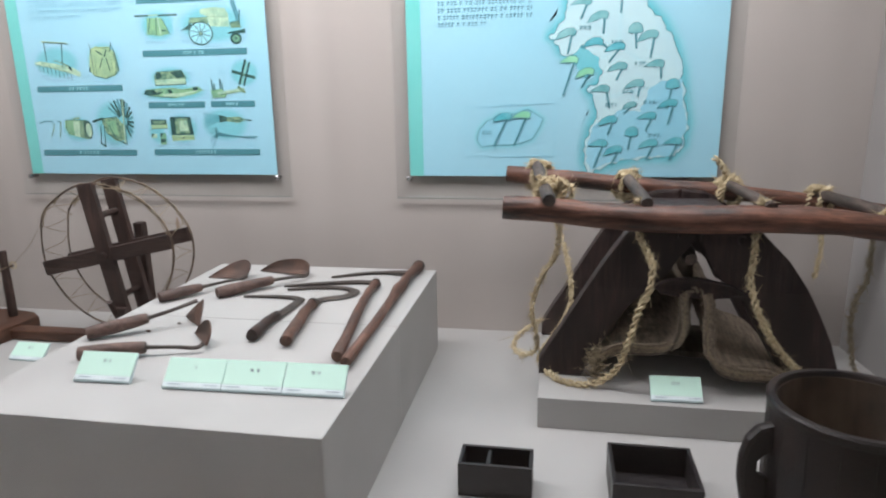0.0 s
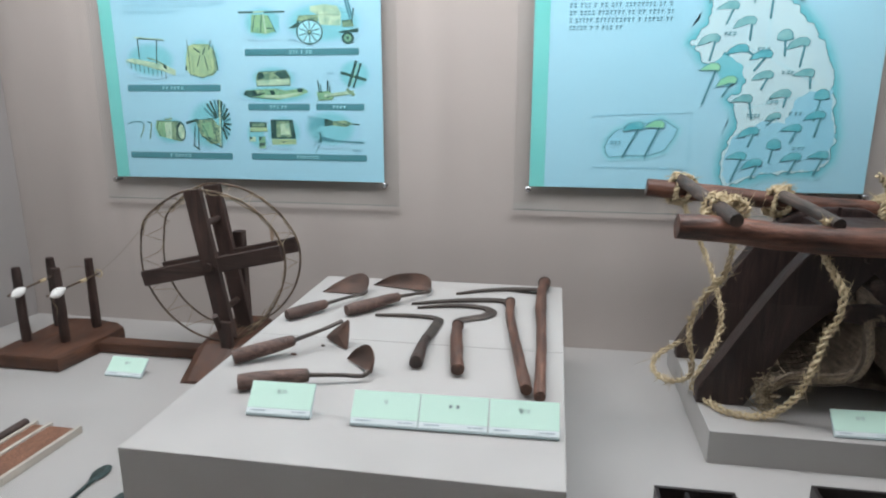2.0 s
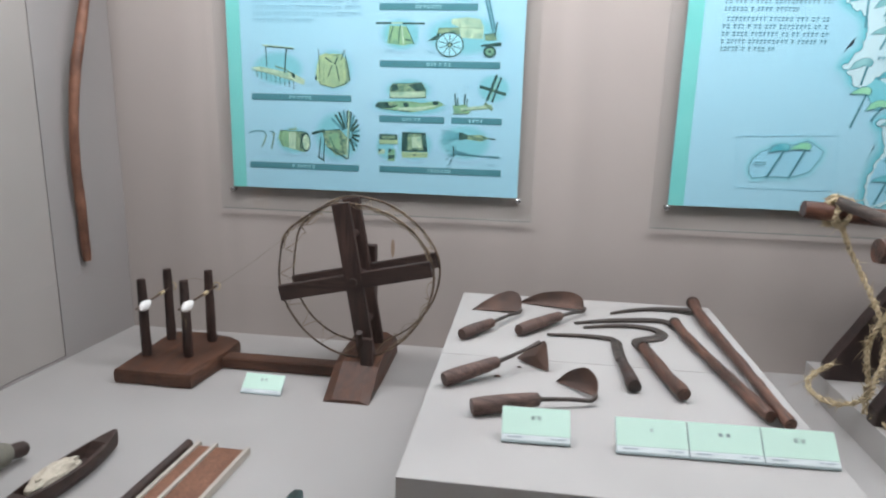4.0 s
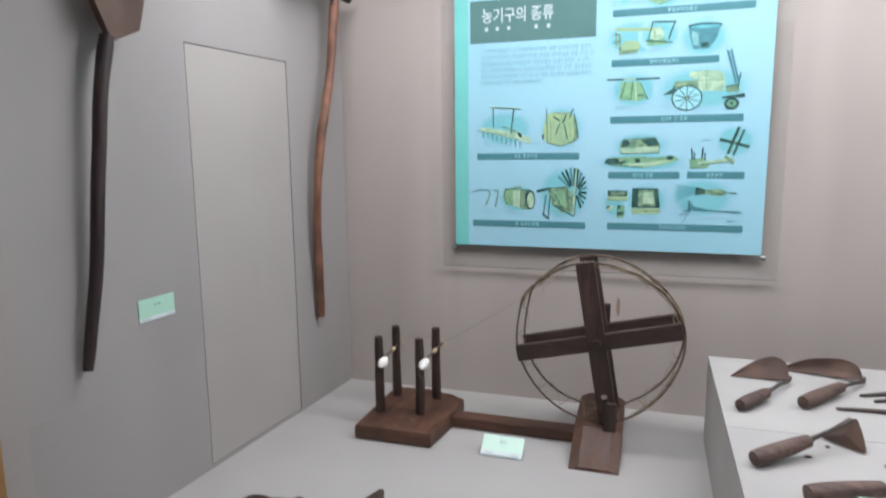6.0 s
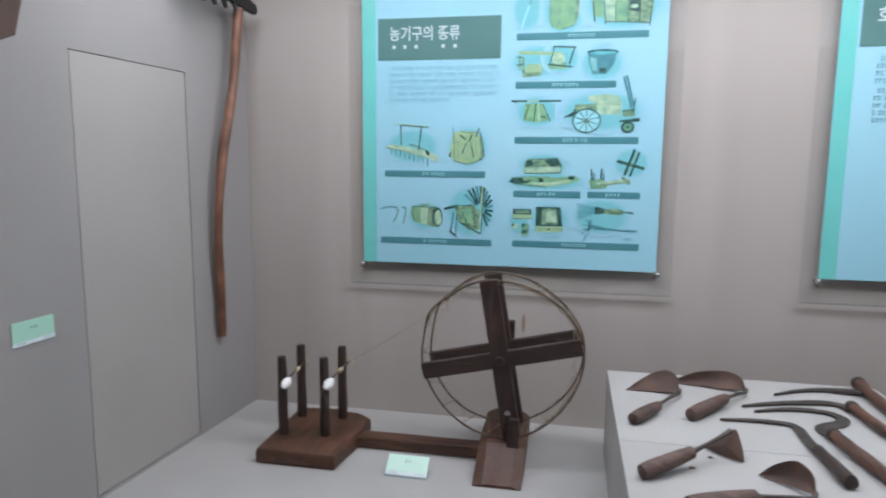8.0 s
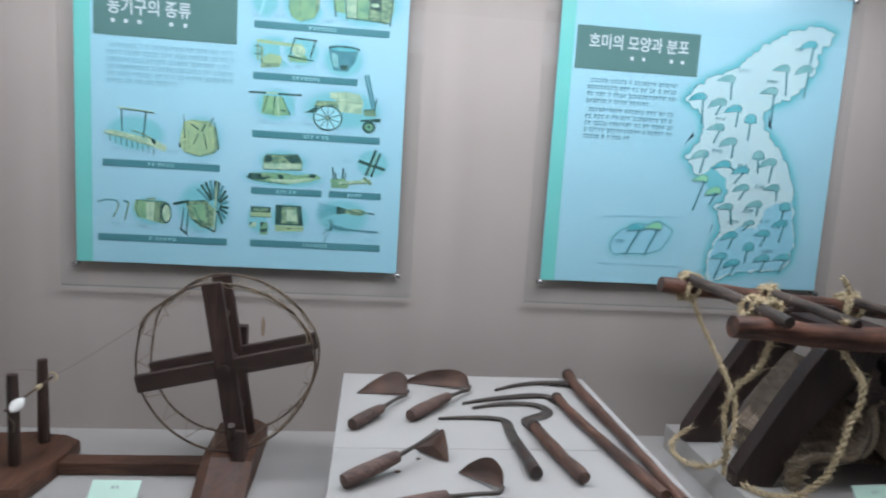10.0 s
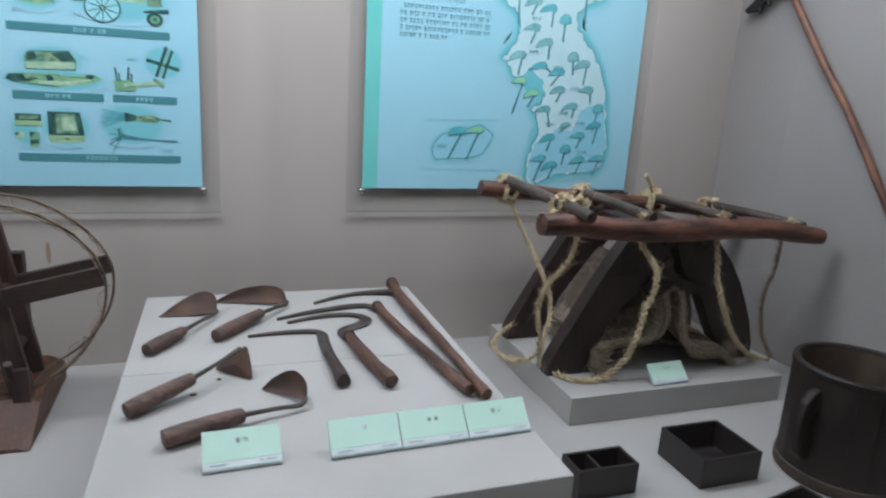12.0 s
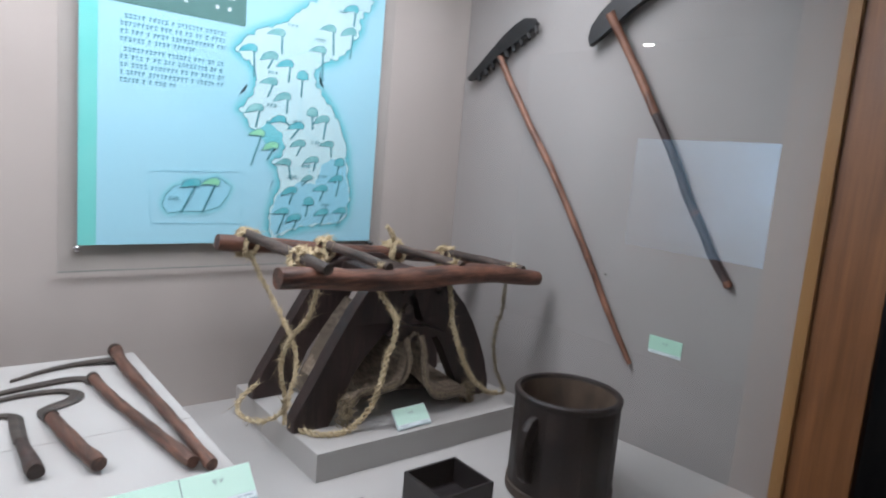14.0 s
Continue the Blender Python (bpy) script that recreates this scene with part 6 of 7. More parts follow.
TX, TY, TR, TZ = 0.703, 1.450, 0.174, 0.857
tb = thing("grain_tub", (TX, TY, ZD), "large round dark wooden grain tub, open and empty", "tub")
bm = bmesh.new()
ns = 18
for k in range(ns):
    a0, a1 = 2 * math.pi * k / ns, 2 * math.pi * (k + 1) / ns
    lo = [(TR * math.cos(a0 + (a1 - a0) * q), TR * math.sin(a0 + (a1 - a0) * q)) for q in (0.004, 0.5, 0.996)]
    vs = []
    for z in (ZD, TZ - 0.012):
        for s in (1.0 - 0.012 * (k % 2) * 0.3, 0.905):
            vs.append([bm.verts.new((TX + x * s, TY + y * s, z)) for x, y in lo])
    (ob_, ib_, ot_, it_) = vs
    for i in range(2):
        bm.faces.new((ob_[i], ob_[i + 1], ot_[i + 1], ot_[i]))
        bm.faces.new((ot_[i], ot_[i + 1], it_[i + 1], it_[i]))
        bm.faces.new((ob_[i + 1], ob_[i], ib_[i], ib_[i + 1]))
    bm.faces.new((ob_[0], ot_[0], it_[0], ib_[0]))
    bm.faces.new((ob_[2], ib_[2], it_[2], ot_[2]))
part("staves", bm, M_BUCKET, tb, "dark worn staves", True)
part("lining", lathe(bmesh.new(), [(TR * 0.904, ZD + 0.03), (TR * 0.904, TZ - 0.013), (TR * 0.890, TZ - 0.013), (TR * 0.890, ZD + 0.03)], (TX, TY, 0), seg=48, hoop=True), M_BUCKIN, tb, "bare brown inside", True)
part("bottom", lathe(bmesh.new(), [(TR * 0.9, ZD + 0.012), (TR * 0.9, ZD + 0.028)], (TX, TY, 0), seg=40), M_BUCKIN, tb)
part("rim", lathe(bmesh.new(), [(TR * 0.900, TZ - 0.016), (TR * 0.905, TZ - 0.004), (TR * 0.925, TZ), (TR * 0.995, TZ), (TR * 1.022, TZ - 0.005), (TR * 1.020, TZ - 0.016), (TR * 1.003, TZ - 0.022), (TR * 0.91, TZ - 0.018)], (TX, TY, 0), seg=56, hoop=True), M_BUCKET, tb, "smooth dark rim", True)
part("hoop", lathe(bmesh.new(), [(TR * 1.002, ZD + 0.004), (TR * 1.03, ZD + 0.006), (TR * 1.032, ZD + 0.034), (TR * 1.002, ZD + 0.038)], (TX, TY, 0), seg=56, hoop=True), M_HOOP, tb, "worn pale hoop at the foot", True)
# loop handle with a small slot beside the wall of the tub
LOOP = [(-0.006, 0.806), (0.026, 0.796), (0.050, 0.768), (0.061, 0.722), (0.061, 0.665), (0.050, 0.615), (0.024, 0.588), (-0.006, 0.580), (-0.006, 0.676), (0.028, 0.679), (0.037, 0.687), (0.038, 0.724), (0.028, 0.733), (-0.006, 0.736)]
bm = prism(bmesh.new(), [(TR + r, z) for r, z in LOOP], "y", -0.015, 0.015, 0.011)
bmesh.ops.transform(bm, matrix=Matrix.Translation((TX, TY, 0)) @ Matrix.Rotation(radians(185), 4, "Z"), verts=bm.verts)
part("loop_handle", bm, M_BUCKET, tb, "dark loop handle with a narrow slot")


# ---- tools hung on the side walls ----
def nail(at, axis):
    t = thing("nail", at, "small dark nail standing out of the side wall", "nail", "nails in the walls")
    a = Vector(at)
    part("shank", tube(bmesh.new(), [a - Vector(axis) * 0.01, a + Vector(axis) * 0.008], 0.0022, 8), M_IRON, t)
    part("head", tube(bmesh.new(), [a + Vector(axis) * 0.008, a + Vector(axis) * 0.010], 0.0048, 10), M_IRON, t)


STANCE = WALL_L
nail((XL, 2.490, 2.323), (1, 0, 0))
STANCE = WALL_R
nail((XR, 1.745, 1.165), (-1, 0, 0))


def rake_handle(t, line, rad, rings, dark=0):
    path = smooth_path(line, 0.03)
    if dark:
        cut = int(dark * (len(path) - 1))
        mid = float(np.interp(dark, np.linspace(0, 1, len(rad)), rad))
        part("grip", tube(bmesh.new(), path[:cut + 1], [rad[0], rad[1], mid], 12, 0.14, line[0][1], round_end=0.15), M_SHAFT, t, "grey-brown weathered lower part of the handle", True)
        part("handle", tube(bmesh.new(), path[cut:], [mid, rad[-2], rad[-1]], 12, 0.12, line[0][1]), M_BAMBOO, t, "knotty reddish handle", True)
    else:
        part("handle", tube(bmesh.new(), path, rad, 12, 0.12, line[0][1], round_end=0.15), M_BAMBOO, t, "knotty reddish handle", True)
    bm = bmesh.new()
    for s in rings:
        i = int(s * (len(path) - 1))
        r = float(np.interp(s, np.linspace(0, 1, len(rad)), rad))
        d = (path[min(i + 1, len(path) - 1)] - path[i - 1]).normalized()
        tube(bm, [path[i] - d * 0.012, path[i], path[i] + d * 0.012], [r * 0.92, r * 1.11, r * 0.92], 12)
    part("knot_rings", bm, M_BAMBOO, t, smooth=True)


def toothed_rake(wall, sign, line, rad, rings, head_a, head_b, teeth, tooth_dir, tooth, label, board, off):
    """A wooden rake hung on a side wall, its handle's line from the foot up, its head's two ends."""
    t = thing("wooden_rake", (wall, line[0][1], line[0][2]), label, "rake", "rakes on the walls")
    rake_handle(t, line, rad, rings)
    a, b = Vector(head_a), Vector(head_b)
    head = part("head", prism(bmesh.new(), board, "x", min(wall + sign * off, wall + sign * (off + 0.026)), max(wall + sign * off, wall + sign * (off + 0.026)), 0.007), M_RAKEHEAD, t, "thick blackened head tapering to its ends")
    td = Vector((sign * 0.22, *tooth_dir)).normalized()
    for k in range(teeth):
        p = a.lerp(b, k / (teeth - 1))
        part("tooth", tube(bmesh.new(), straight(p - td * 0.012, p + td * tooth, 4), [0.0115, 0.0115, 0.0100, 0.0075], 7, 0.12, k * 1.7), M_RAKEHEAD, head, smooth=True)
    return t


STANCE = WALL_L
toothed_rake(XL, 1, [(-2.82, 2.408, 0.88), (-2.815, 2.401, 1.005), (-2.81, 2.394, 1.129), (-2.804, 2.381, 1.252), (-2.798, 2.38, 1.371), (-2.792, 2.388, 1.489), (-2.787, 2.408, 1.628), (-2.784, 2.428, 1.699), (-2.78, 2.46, 1.817), (-2.775, 2.486, 1.935), (-2.77, 2.502, 2.077), (-2.764, 2.514, 2.195)], [0.018, 0.0185, 0.018, 0.0195, 0.0185, 0.0205], (0.25, 0.52, 0.63), (-2.760, 2.195, 2.212), (-2.760, 2.470, 2.222), 5, (0.18, -1.0), 0.050, "long wavy-handled wooden rake hung head up by the corner", [(2.160, 2.222), (2.185, 2.240), (2.260, 2.256), (2.350, 2.260), (2.450, 2.253), (2.560, 2.240), (2.618, 2.226), (2.626, 2.205), (2.615, 2.190), (2.540, 2.196), (2.430, 2.210), (2.300, 2.212), (2.190, 2.205)], 0.072)
STANCE = WALL_R
toothed_rake(XR, -1, [(1.154, 1.581, 0.832), (1.152, 1.655, 0.941), (1.15, 1.747, 1.086), (1.149, 1.798, 1.172), (1.146, 1.889, 1.313), (1.144, 1.97, 1.436), (1.142, 2.082, 1.598), (1.14, 2.177, 1.717), (1.137, 2.284, 1.865), (1.134, 2.357, 1.967), (1.13, 2.44, 2.093)], [0.0115, 0.0140, 0.0145, 0.0150, 0.0155], (0.30, 0.62), (1.128, 2.545, 1.990), (1.128, 2.222, 2.186), 9, (-0.50, -0.86), 0.036, "long slanting wooden rake with a toothed black head", [(2.617, 1.974), (2.601, 1.960), (2.556, 1.966), (2.424, 2.066), (2.338, 2.113), (2.219, 2.180), (2.210, 2.199), (2.232, 2.220), (2.284, 2.226), (2.336, 2.200), (2.408, 2.151), (2.514, 2.058)], 0.028)

hoe = thing("grain_scraper", (XR, 1.232, 1.22), "slanting wooden grain scraper with a half-moon black board", "grain scraper", "rakes on the walls")
rake_handle(hoe, [(1.152, 1.243, 1.226), (1.15, 1.311, 1.316), (1.148, 1.362, 1.405), (1.146, 1.432, 1.517), (1.144, 1.487, 1.627), (1.142, 1.552, 1.739), (1.14, 1.605, 1.822), (1.138, 1.674, 1.939), (1.134, 1.752, 2.06), (1.110, 1.822, 2.182), (1.104, 1.832, 2.200)], [0.0150, 0.0155, 0.0165, 0.0170, 0.0175], (0.02, 0.24, 0.60), 0.60)
moon = [(1.915, 2.078), (1.930, 2.108), (1.921, 2.157), (1.882, 2.209), (1.824, 2.257), (1.745, 2.302), (1.665, 2.327), (1.605, 2.330), (1.580, 2.312), (1.585, 2.292), (1.691, 2.242), (1.741, 2.206), (1.798, 2.164), (1.856, 2.119)]
part("board", prism(bmesh.new(), moon, "x", XR - 0.058, XR - 0.030, 0.006), M_RAKEHEAD, hoe, "blackened half-moon board")

STANCE = WALL_L
shv = thing("wooden_shovel", (XL, 1.30, 1.03), "long wooden shovel hung blade up on the side wall", "shovel")
part("shaft", tube(bmesh.new(), smooth_path([(-2.82, 1.298, 1.008), (-2.812, 1.314, 1.122), (-2.806, 1.334, 1.242), (-2.802, 1.347, 1.348), (-2.797, 1.359, 1.486), (-2.794, 1.372, 1.592), (-2.79, 1.385, 1.714), (-2.786, 1.4, 1.805), (-2.782, 1.415, 1.882)], 0.03), [0.0150, 0.0165, 0.0180, 0.0180, 0.018, 0.0185, 0.020], 14, 0.05, 3.0, round_end=0.1), M_SHAFT, shv, "dark slender shaft", True)
bm = prism(bmesh.new(), [(1.416, 1.874), (1.438, 1.874), (1.520, 1.910), (1.553, 2.055), (1.587, 2.206), (1.617, 2.352), (1.624, 2.452), (1.557, 2.492), (1.492, 2.482), (1.442, 2.332), (1.404, 2.162), (1.381, 2.077), (1.369, 2.026), (1.365, 1.985), (1.387, 1.938)], "x", XL + 0.052, XL + 0.074, 0.006)
for v in bm.verts:
    v.co.x += 0.05 * (v.co.z - 1.9) - 0.9 * (v.co.y - 1.43 - 0.24 * (v.co.z - 1.9)) ** 2
part("blade", bm, M_SHOVEL, shv, "broad pale brown wooden blade")
STANCE = SQUARE


# ---- pack saddle ----
sd_t = thing("pack_saddle", (0.48, 2.25, ZS), "dark wooden pack saddle with poles, straw ropes and mats", "pack saddle")
OUT_L = [(0.014, ZS), (0.014, 0.655), (0.050, 0.715), (0.082, 0.768), (0.125, 0.845), (0.165, 0.915), (0.221, 1.008), (0.268, 1.081), (0.315, 1.125)]
IN_L = [(0.395, 0.943), (0.358, 0.924), (0.320, 0.900), (0.272, 0.848), (0.232, 0.776), (0.208, 0.717), (0.176, 0.655), (0.152, ZS)]
HOLE_L = [(0.480, 1.064), (0.450, 1.055), (0.422, 1.002)]
OUT_R = [(0.625, 1.128), (0.660, 1.090), (0.742, 1.005), (0.800, 0.920), (0.842, 0.840), (0.882, 0.752), (0.910, 0.672), (0.914, ZS)]
IN_R = [(0.770, ZS), (0.741, 0.664), (0.706, 0.728), (0.676, 0.782), (0.638, 0.852), (0.610, 0.904), (0.570, 0.934), (0.536, 0.952)]
RISE = 0.022
HOLE_R = [(0.530, 0.992), (0.511, 1.044), (0.484, 1.064)]
for y0, y1 in ((2.048, 2.108), (2.395, 2.455)):
    lift = 0.0 if y0 < 2.2 else RISE
    left = OUT_L + [(0.40, 1.145 + lift * 0.8), (0.480, 1.145 + lift)] + HOLE_L + IN_L
    right = [(0.484, 1.145 + lift), (0.56, 1.145 + lift * 0.8)] + OUT_R + IN_R + HOLE_R
    for half in (left, right):
        part("arch_leg", prism(bmesh.new(), half, "y", y0, y1, 0.010), M_SADDLE, sd_t)
part("tie_board", prism(bmesh.new(), [(0.360, 0.922), (0.376, 0.900), (0.440, 0.893), (0.530, 0.890), (0.605, 0.896), (0.632, 0.905), (0.585, 0.930), (0.520, 0.944), (0.455, 0.950), (0.400, 0.945)], "y", 2.022, 2.062, 0.010), M_SADDLE, sd_t, "low board tying the two legs")
part("ridge_block", boxed(0.36, 0.60, 2.110, 2.393, 1.07, 1.140, 0.02), M_SADDLE, sd_t)
part("ridge_bar", tube(bmesh.new(), straight((0.482, 2.395, 1.012), (0.462, 2.046, 1.006), 5), [0.022, 0.022, 0.023], 12, 0.18, round_end=0.25), M_STICK, sd_t, "worn round bar between the arches", True)
for x, z in ((0.430, 1.082), (0.600, 1.070)):
    part("peg", tube(bmesh.new(), straight((x, 2.06, z), (x, 2.030, z), 2), [0.014, 0.013], 10, 0.1, round_end=0.2), M_SADDLE, sd_t, smooth=True)

FRONT = [(-0.100, 1.985, 1.170), (0.05, 1.992, 1.160), (0.28, 2.000, 1.141), (0.46, 2.000, 1.138), (0.64, 2.000, 1.143), (0.82, 2.002, 1.138), (1.00, 2.002, 1.116), (1.100, 2.003, 1.104)]
BACK = [(-0.125, 2.452, 1.212), (0.12, 2.446, 1.192), (0.40, 2.440, 1.168), (0.66, 2.440, 1.150), (0.95, 2.440, 1.118), (1.15, 2.44, 1.092)]
for line, r in ((FRONT, [0.037, 0.037, 0.040, 0.041, 0.041, 0.039, 0.036, 0.033]), (BACK, [0.032, 0.030, 0.029, 0.028, 0.026, 0.024])):
    part("pole", tube(bmesh.new(), smooth_path(line, 0.03), r, 18, 0.10, line[0][1], round_end=0.05), M_POLE, sd_t, "smooth reddish pole", True)
CROSS = [((-0.020, 2.500, 1.240), (0.038, 1.915, 1.203), 0.021), ((0.300, 2.490, 1.200), (0.318, 1.985, 1.186), 0.019), ((0.640, 2.490, 1.178), (0.655, 1.985, 1.178), 0.018), ((0.935, 2.490, 1.145), (1.018, 2.010, 1.143), 0.019)]
for a, b, r in CROSS:
    part("cross_stick", tube(bmesh.new(), smooth_path(straight(a, b, 6, (0.0, 0, 0.004)), 0.03), [r, r * 0.95, r], 12, 0.16, a[0], round_end=0.1), M_STICK, sd_t, "weathered grey-brown stick", True)

rnd = random.Random(9)


def knot(c, r_in, seed, size=1.0):
    """Turns of straw rope round a crossing, with loose ends."""
    bm = bmesh.new()
    q = random.Random(seed)
    c = Vector(c)
    for k in range(4):
        tilt = Matrix.Rotation(q.uniform(-0.6, 0.6) + (1.1 if k % 2 else -0.5), 3, "Z") @ Matrix.Rotation(q.uniform(-0.4, 0.4), 3, "X")
        r = r_in * q.uniform(1.0, 1.3)
        pts = [c + tilt @ Vector((0.014 * size * (k - 1.5) + 0.008 * size * math.sin(a), r * math.cos(a), r * math.sin(a))) for a in np.linspace(0, 2 * math.pi, 12)]
        rope(bm, pts, 0.0076 * size, 34, 220, q)
    for k in range(5):
        d = Vector((q.uniform(-1, 1), q.uniform(-1, 0.3), q.uniform(0.0, 1))).normalized()
        s = c + Vector((0, 0, r_in * 0.8))
        rope(bm, [s, s + d * 0.026 * size, s + d * 0.046 * size + Vector((0, 0, -0.010 * size))], 0.0072 * size, 34, 280, q)
    return bm


def straw(name, bm, label=""):
    return part(name, bm, M_ROPE, sd_t, label or "pale twisted straw rope", True)


for c, r, s in (((-0.008, 2.452, 1.205), 0.040, 1), ((0.022, 2.085, 1.212), 0.026, 2), ((0.303, 2.442, 1.175), 0.040, 3), ((0.070, 2.062, 1.200), 0.022, 4), ((0.642, 2.440, 1.152), 0.040, 5), ((0.640, 2.010, 1.184), 0.007, 6), ((0.300, 2.010, 1.186), 0.006, 9), ((0.945, 2.440, 1.122), 0.038, 7), ((0.955, 2.012, 1.152), 0.007, 8)):
    straw("knot", knot(c, r, s, 1.0 if r > 0.02 else 0.42))
bm = bmesh.new()
rope(bm, [(0.640, 2.44, 1.19), (0.630, 2.43, 1.225), (0.600, 2.42, 1.262), (0.585, 2.42, 1.275)], 0.009, 26, 120, rnd)
straw("rope_end", bm)
ROPES = (
    ([(-0.012, 2.425, 1.180), (0.030, 2.425, 1.09), (0.075, 2.400, 1.000), (0.102, 2.340, 0.915), (0.116, 2.280, 0.840), (0.112, 2.245, 0.775), (0.070, 2.190, 0.705), (0.022, 2.130, 0.655), (0.010, 2.110, 0.620)], 0.0092),
    ([(0.068, 2.035, 1.140), (0.068, 2.055, 1.060), (0.058, 2.080, 1.000), (0.022, 2.120, 0.925), (-0.006, 2.125, 0.850), (-0.012, 2.105, 0.790), (0.002, 2.105, 0.725), (0.004, 2.120, 0.665), (-0.030, 2.165, 0.622), (-0.066, 2.210, 0.610), (-0.082, 2.290, 0.612), (-0.062, 2.350, 0.625), (-0.020, 2.370, 0.655), (0.012, 2.365, 0.680)], 0.0088),
) + (
    ([(0.300, 2.030, 1.115), (0.302, 2.000, 1.085), (0.338, 1.955, 1.010), (0.330, 1.945, 0.930), (0.306, 1.945, 0.872), (0.284, 1.940, 0.780), (0.262, 1.955, 0.700), (0.225, 1.972, 0.640), (0.160, 1.968, 0.616), (0.090, 1.985, 0.614), (0.045, 2.040, 0.617), (0.020, 2.085, 0.622)], 0.0105),
) + (
    ([(0.629, 2.030, 1.115), (0.627, 2.002, 1.060), (0.614, 1.966, 0.965), (0.640, 1.950, 0.872), (0.690, 1.955, 0.785), (0.750, 1.968, 0.715), (0.820, 1.985, 0.662), (0.890, 2.010, 0.622), (0.935, 2.005, 0.615)], 0.0105),
    ([(0.945, 2.030, 1.110), (0.945, 2.035, 1.060), (0.948, 2.040, 0.960), (0.925, 2.045, 0.890), (0.925, 2.045, 0.800), (0.940, 2.030, 0.700), (0.966, 2.004, 0.620), (0.935, 1.995, 0.614)], 0.0066),
    ([(0.950, 2.430, 1.095), (0.958, 2.415, 0.96), (0.944, 2.405, 0.86)], 0.0085),
)
for line, r in ROPES:
    part("hanging_rope", rope(bmesh.new(), line, r * 0.74, 23, 480, rnd), M_ROPE if r > 0.007 else M_CORD, sd_t, "pale twisted straw rope" if r > 0.007 else "thin frayed brown straw rope", True)


def pad(front, y1, thick, rise=0.0):
    """A thick straw mat whose near edge follows the front line and which runs back to y1, with a wavy ribbed surface."""
    line = smooth_path(front, 0.012)
    bm = bmesh.new()
    ny = 30
    fr = tangents(line)
    sheets = []
    for o in (0.0, thick):
        rows = []
        for i, (p, (t, u, v)) in enumerate(zip(line, fr)):
            climb = rise * math.sin(math.pi * (0.12 + 0.88 * i / (len(line) - 1))) ** 0.8
            nrm = Vector((-t.z, 0, t.x))
            row = []
            for j in range(ny + 1):
                y = p.y + (y1 - p.y) * j / ny
                w = 0.007 * noise.noise(Vector((p.x * 18, y * 18, p.z * 18 + o))) + 0.0022 * math.cos(math.pi * j)
                row.append(bm.verts.new((p.x + nrm.x * (o + w), y + 0.006 * noise.noise(Vector((p.x * 30, o * 50, p.z * 30))), p.z + nrm.z * (o + w) + climb * j / ny)))
            rows.append(row)
        sheets.append(rows)
    n = len(line)
    for rows in sheets:
        for i in range(n - 1):
            for j in range(ny):
                bm.faces.new((rows[i][j], rows[i + 1][j], rows[i + 1][j + 1], rows[i][j + 1]))
    a, b = sheets
    for i in range(n - 1):
        bm.faces.new((a[i][0], b[i][0], b[i + 1][0], a[i + 1][0]))
        bm.faces.new((a[i][ny], a[i + 1][ny], b[i + 1][ny], b[i][ny]))
    for j in range(ny):
        bm.faces.new((a[0][j], a[0][j + 1], b[0][j + 1], b[0][j]))
        bm.faces.new((a[n - 1][j], b[n - 1][j], b[n - 1][j + 1], a[n - 1][j + 1]))
    return bm


PAD_L = [(0.440, 2.036, 0.905), (0.441, 2.016, 0.850), (0.442, 2.014, 0.800), (0.425, 2.022, 0.752), (0.385, 2.045, 0.724), (0.320, 2.055, 0.716), (0.255, 2.035, 0.718), (0.205, 2.014, 0.702)]
PAD_R = [(0.516, 2.036, 0.905), (0.520, 2.012, 0.850), (0.520, 2.000, 0.775), (0.530, 1.990, 0.722), (0.562, 1.988, 0.690), (0.620, 1.992, 0.676), (0.690, 2.000, 0.670), (0.735, 2.008, 0.655), (0.752, 2.012, 0.632)]
for prof, side, k in ((PAD_L, -1, 0), (PAD_R, 1, 1)):
    part("straw_mat", pad(prof, (2.385, 2.330)[k], 0.018, (0.13, 0.075)[k]), M_MAT, sd_t, "coarse brown woven straw mat", True)
    wob = [Vector(p) + Vector((0, -0.006 + 0.008 * noise.noise(Vector((p[0] * 9, k, p[2] * 9))), 0)) for p in prof]
    hem = part("mat_hem", tube(bmesh.new(), smooth_path(wob, 0.014), 0.0105, 9, 0.30, k * 2.0, 1.2), M_MAT, sd_t, "rolled hem of the straw mat", True)
    for dx, dz, r, m in ((0.011, -0.011, 0.0075, M_MAT), (0.004, 0.012, 0.0058, M_MAT), (-0.006, -0.020, 0.0050, M_SIDEMAT), (0.006, 0.002, 0.0032, M_CORD)):
        line = [p + Vector((-side * dx * (1 if p.z > 0.74 else 0.2) + 0.003 * noise.noise(p * 25 + Vector((dx * 900, 0, 0))), -0.010 if r < 0.004 else -0.005, dz * (1 if p.z < 0.76 else 0.2) + 0.003 * noise.noise(p * 25 + Vector((0, dx * 900, 3))))) for p in smooth_path(wob, 0.02)]
        bm = tube(bmesh.new(), line, r, 8, 0.45, dx * 300) if r > 0.004 else rope(bmesh.new(), line, r, 30, 260, rnd)
        part("hem_strand", bm, m, hem, "straw strand bound along the hem", True)
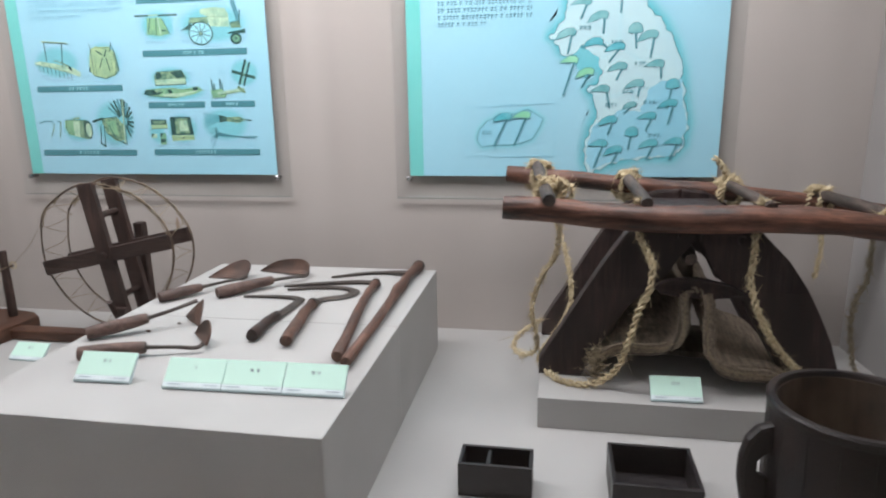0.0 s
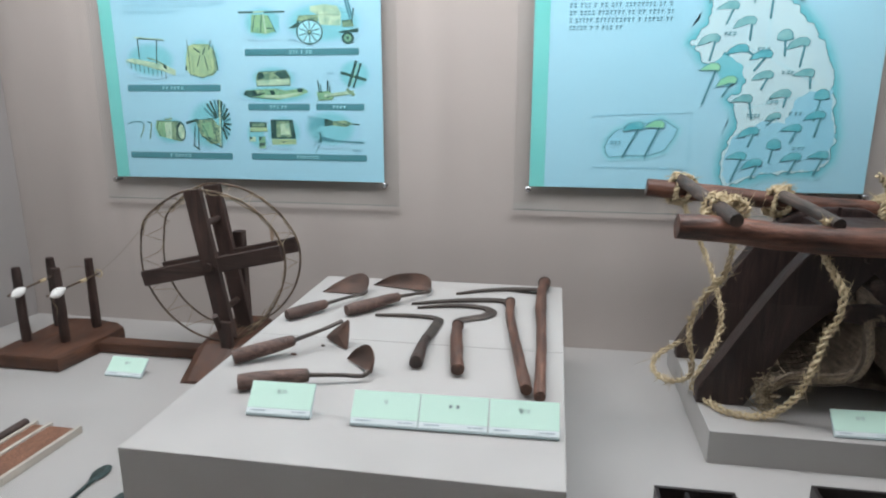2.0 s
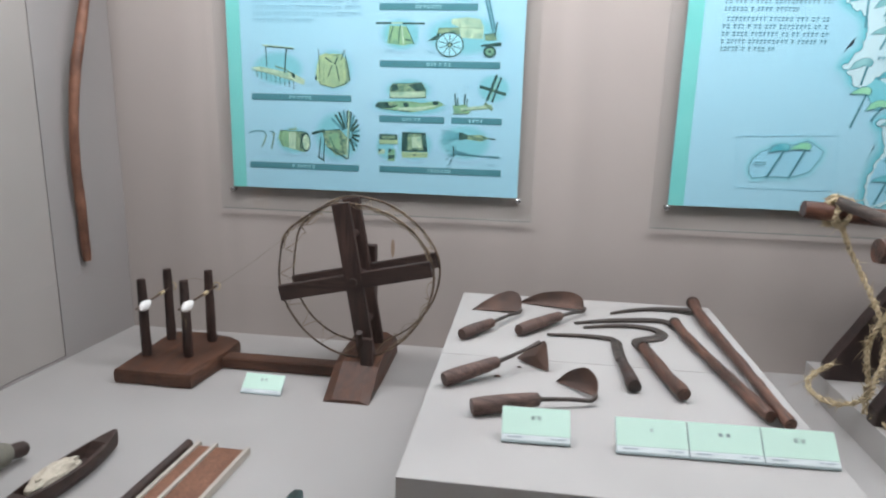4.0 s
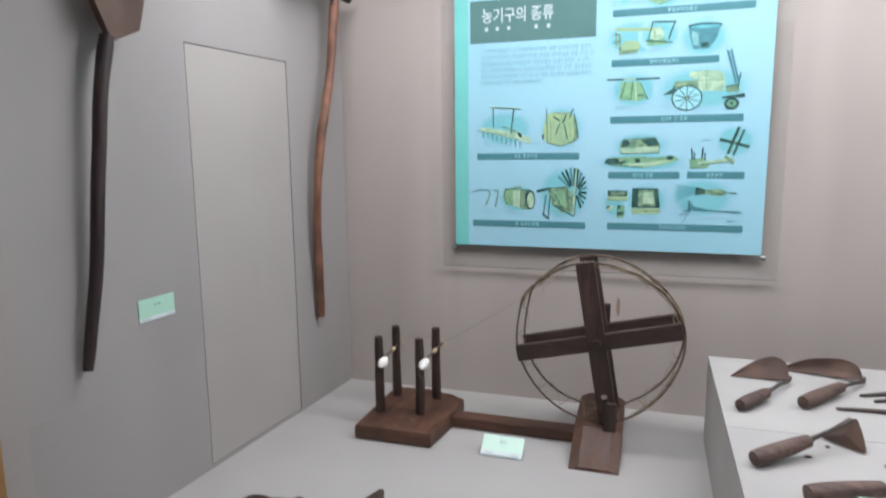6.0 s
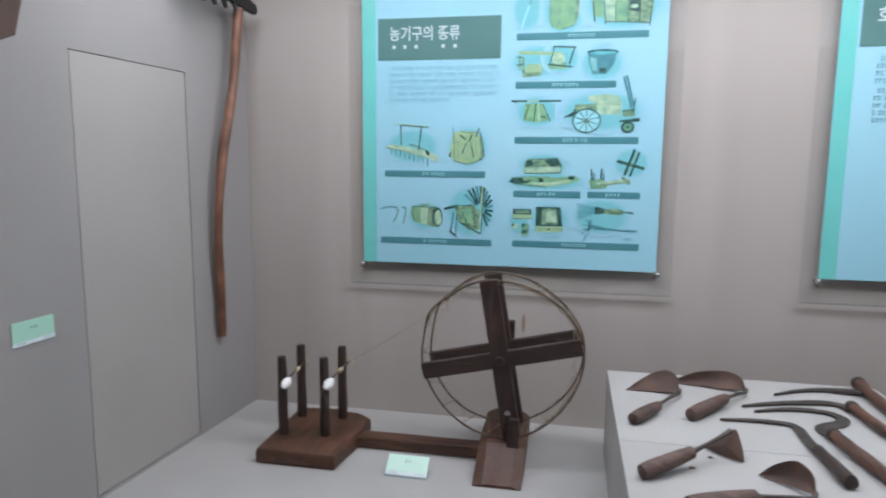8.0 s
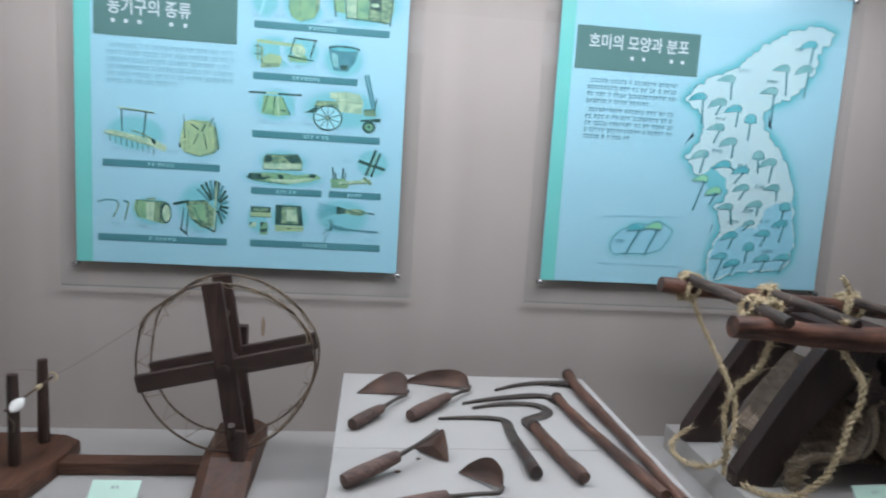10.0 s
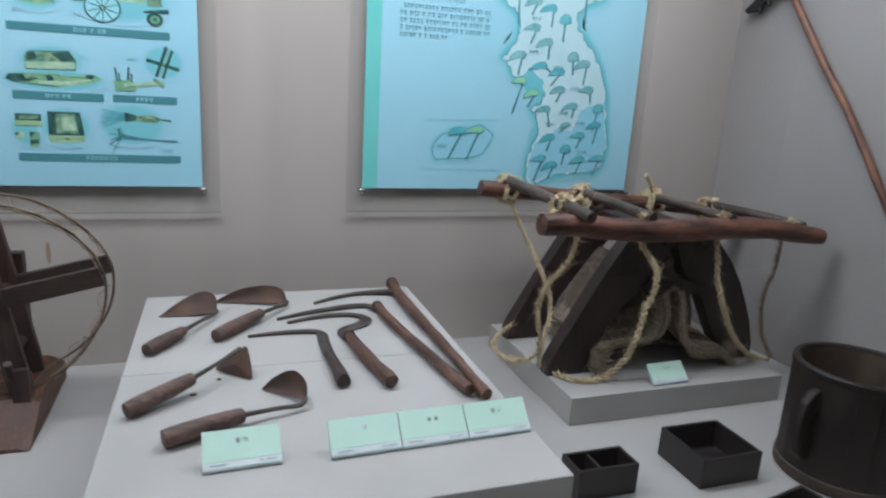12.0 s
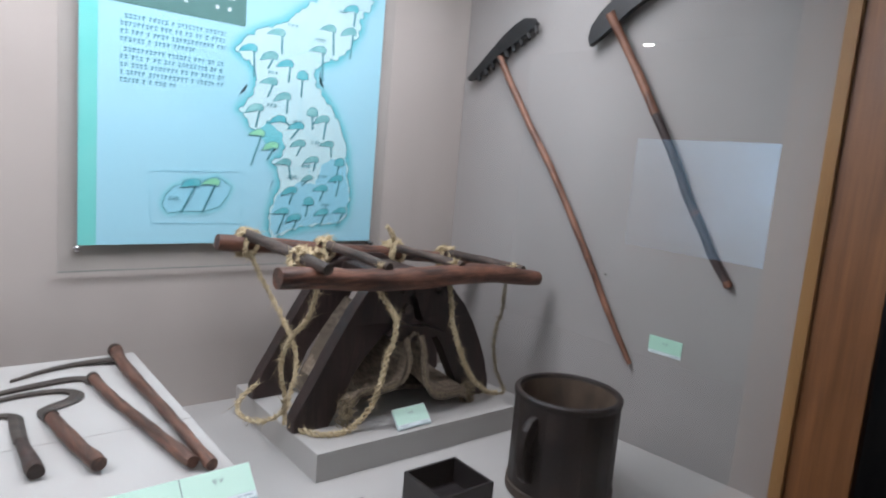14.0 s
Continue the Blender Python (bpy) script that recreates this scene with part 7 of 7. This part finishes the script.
part("mat_hem", rope(bmesh.new(), [(0.446, 2.026, 0.870), (0.452, 2.024, 0.903), (0.476, 2.026, 0.922), (0.500, 2.024, 0.903), (0.508, 2.026, 0.870)], 0.0085, 26, 150, rnd), M_MAT, sd_t, "bend of straw cord joining the two hems", True)
# added dark sheet, standing in for the deep shade beneath the mats
part("straw_mat", pad([(0.205, 2.120, 0.650), (0.300, 2.110, 0.672), (0.455, 2.110, 0.668), (0.600, 2.110, 0.650), (0.745, 2.120, 0.630)], 2.385, 0.018), M_SIDEMAT, sd_t, "dark straw sheet added for the shade beneath the mats", True)
# added dark roll that closes the gap between the hems, so it reads as shade
part("straw_core", tube(bmesh.new(), smooth_path([(0.474, 2.300, 0.655), (0.478, 2.305, 0.760), (0.482, 2.310, 0.870), (0.482, 2.320, 0.975)], 0.02), [0.036, 0.043, 0.042, 0.034], 14, 0.30, 4.0, 1.3), M_SIDEMAT, sd_t, "dark straw roll added to shade the gap between the two mats", True)
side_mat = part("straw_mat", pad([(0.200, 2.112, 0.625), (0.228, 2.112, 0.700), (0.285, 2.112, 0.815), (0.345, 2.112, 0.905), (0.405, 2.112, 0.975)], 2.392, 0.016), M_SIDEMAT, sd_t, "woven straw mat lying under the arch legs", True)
q = random.Random(17)
bm = bmesh.new()
for _ in range(520):
    k = q.random()
    p = Vector((0.204 + 0.205 * k ** 0.9, q.uniform(2.13, 2.38), 0.64 + 0.340 * k)) + Vector((-0.012, 0, 0.008))
    needle(bm, p, p + Vector((q.uniform(-1, 0.1), q.uniform(-1, 1), q.uniform(-0.5, 1))) * q.uniform(0.012, 0.04), 0.0015)
part("loose_straw", bm, M_CORD, side_mat, "loose straw ends")
for cx, cz, cy in ((0.196, 0.668, 2.015), (0.760, 0.635, 2.015)):
    bm = bmesh.new()
    for _ in range(520):
        p = Vector((cx + q.gauss(0, 0.015), cy + q.gauss(0, 0.012), max(ZS + 0.006, cz + q.gauss(0, 0.028))))
        needle(bm, p, p + Vector((q.uniform(-1, 1), q.uniform(-1, 0.5), q.uniform(-0.5, 1))) * q.uniform(0.010, 0.034), 0.0022)
    part("straw_tuft", bm, M_CORD, sd_t, "frayed straw tuft at the end of the hem")
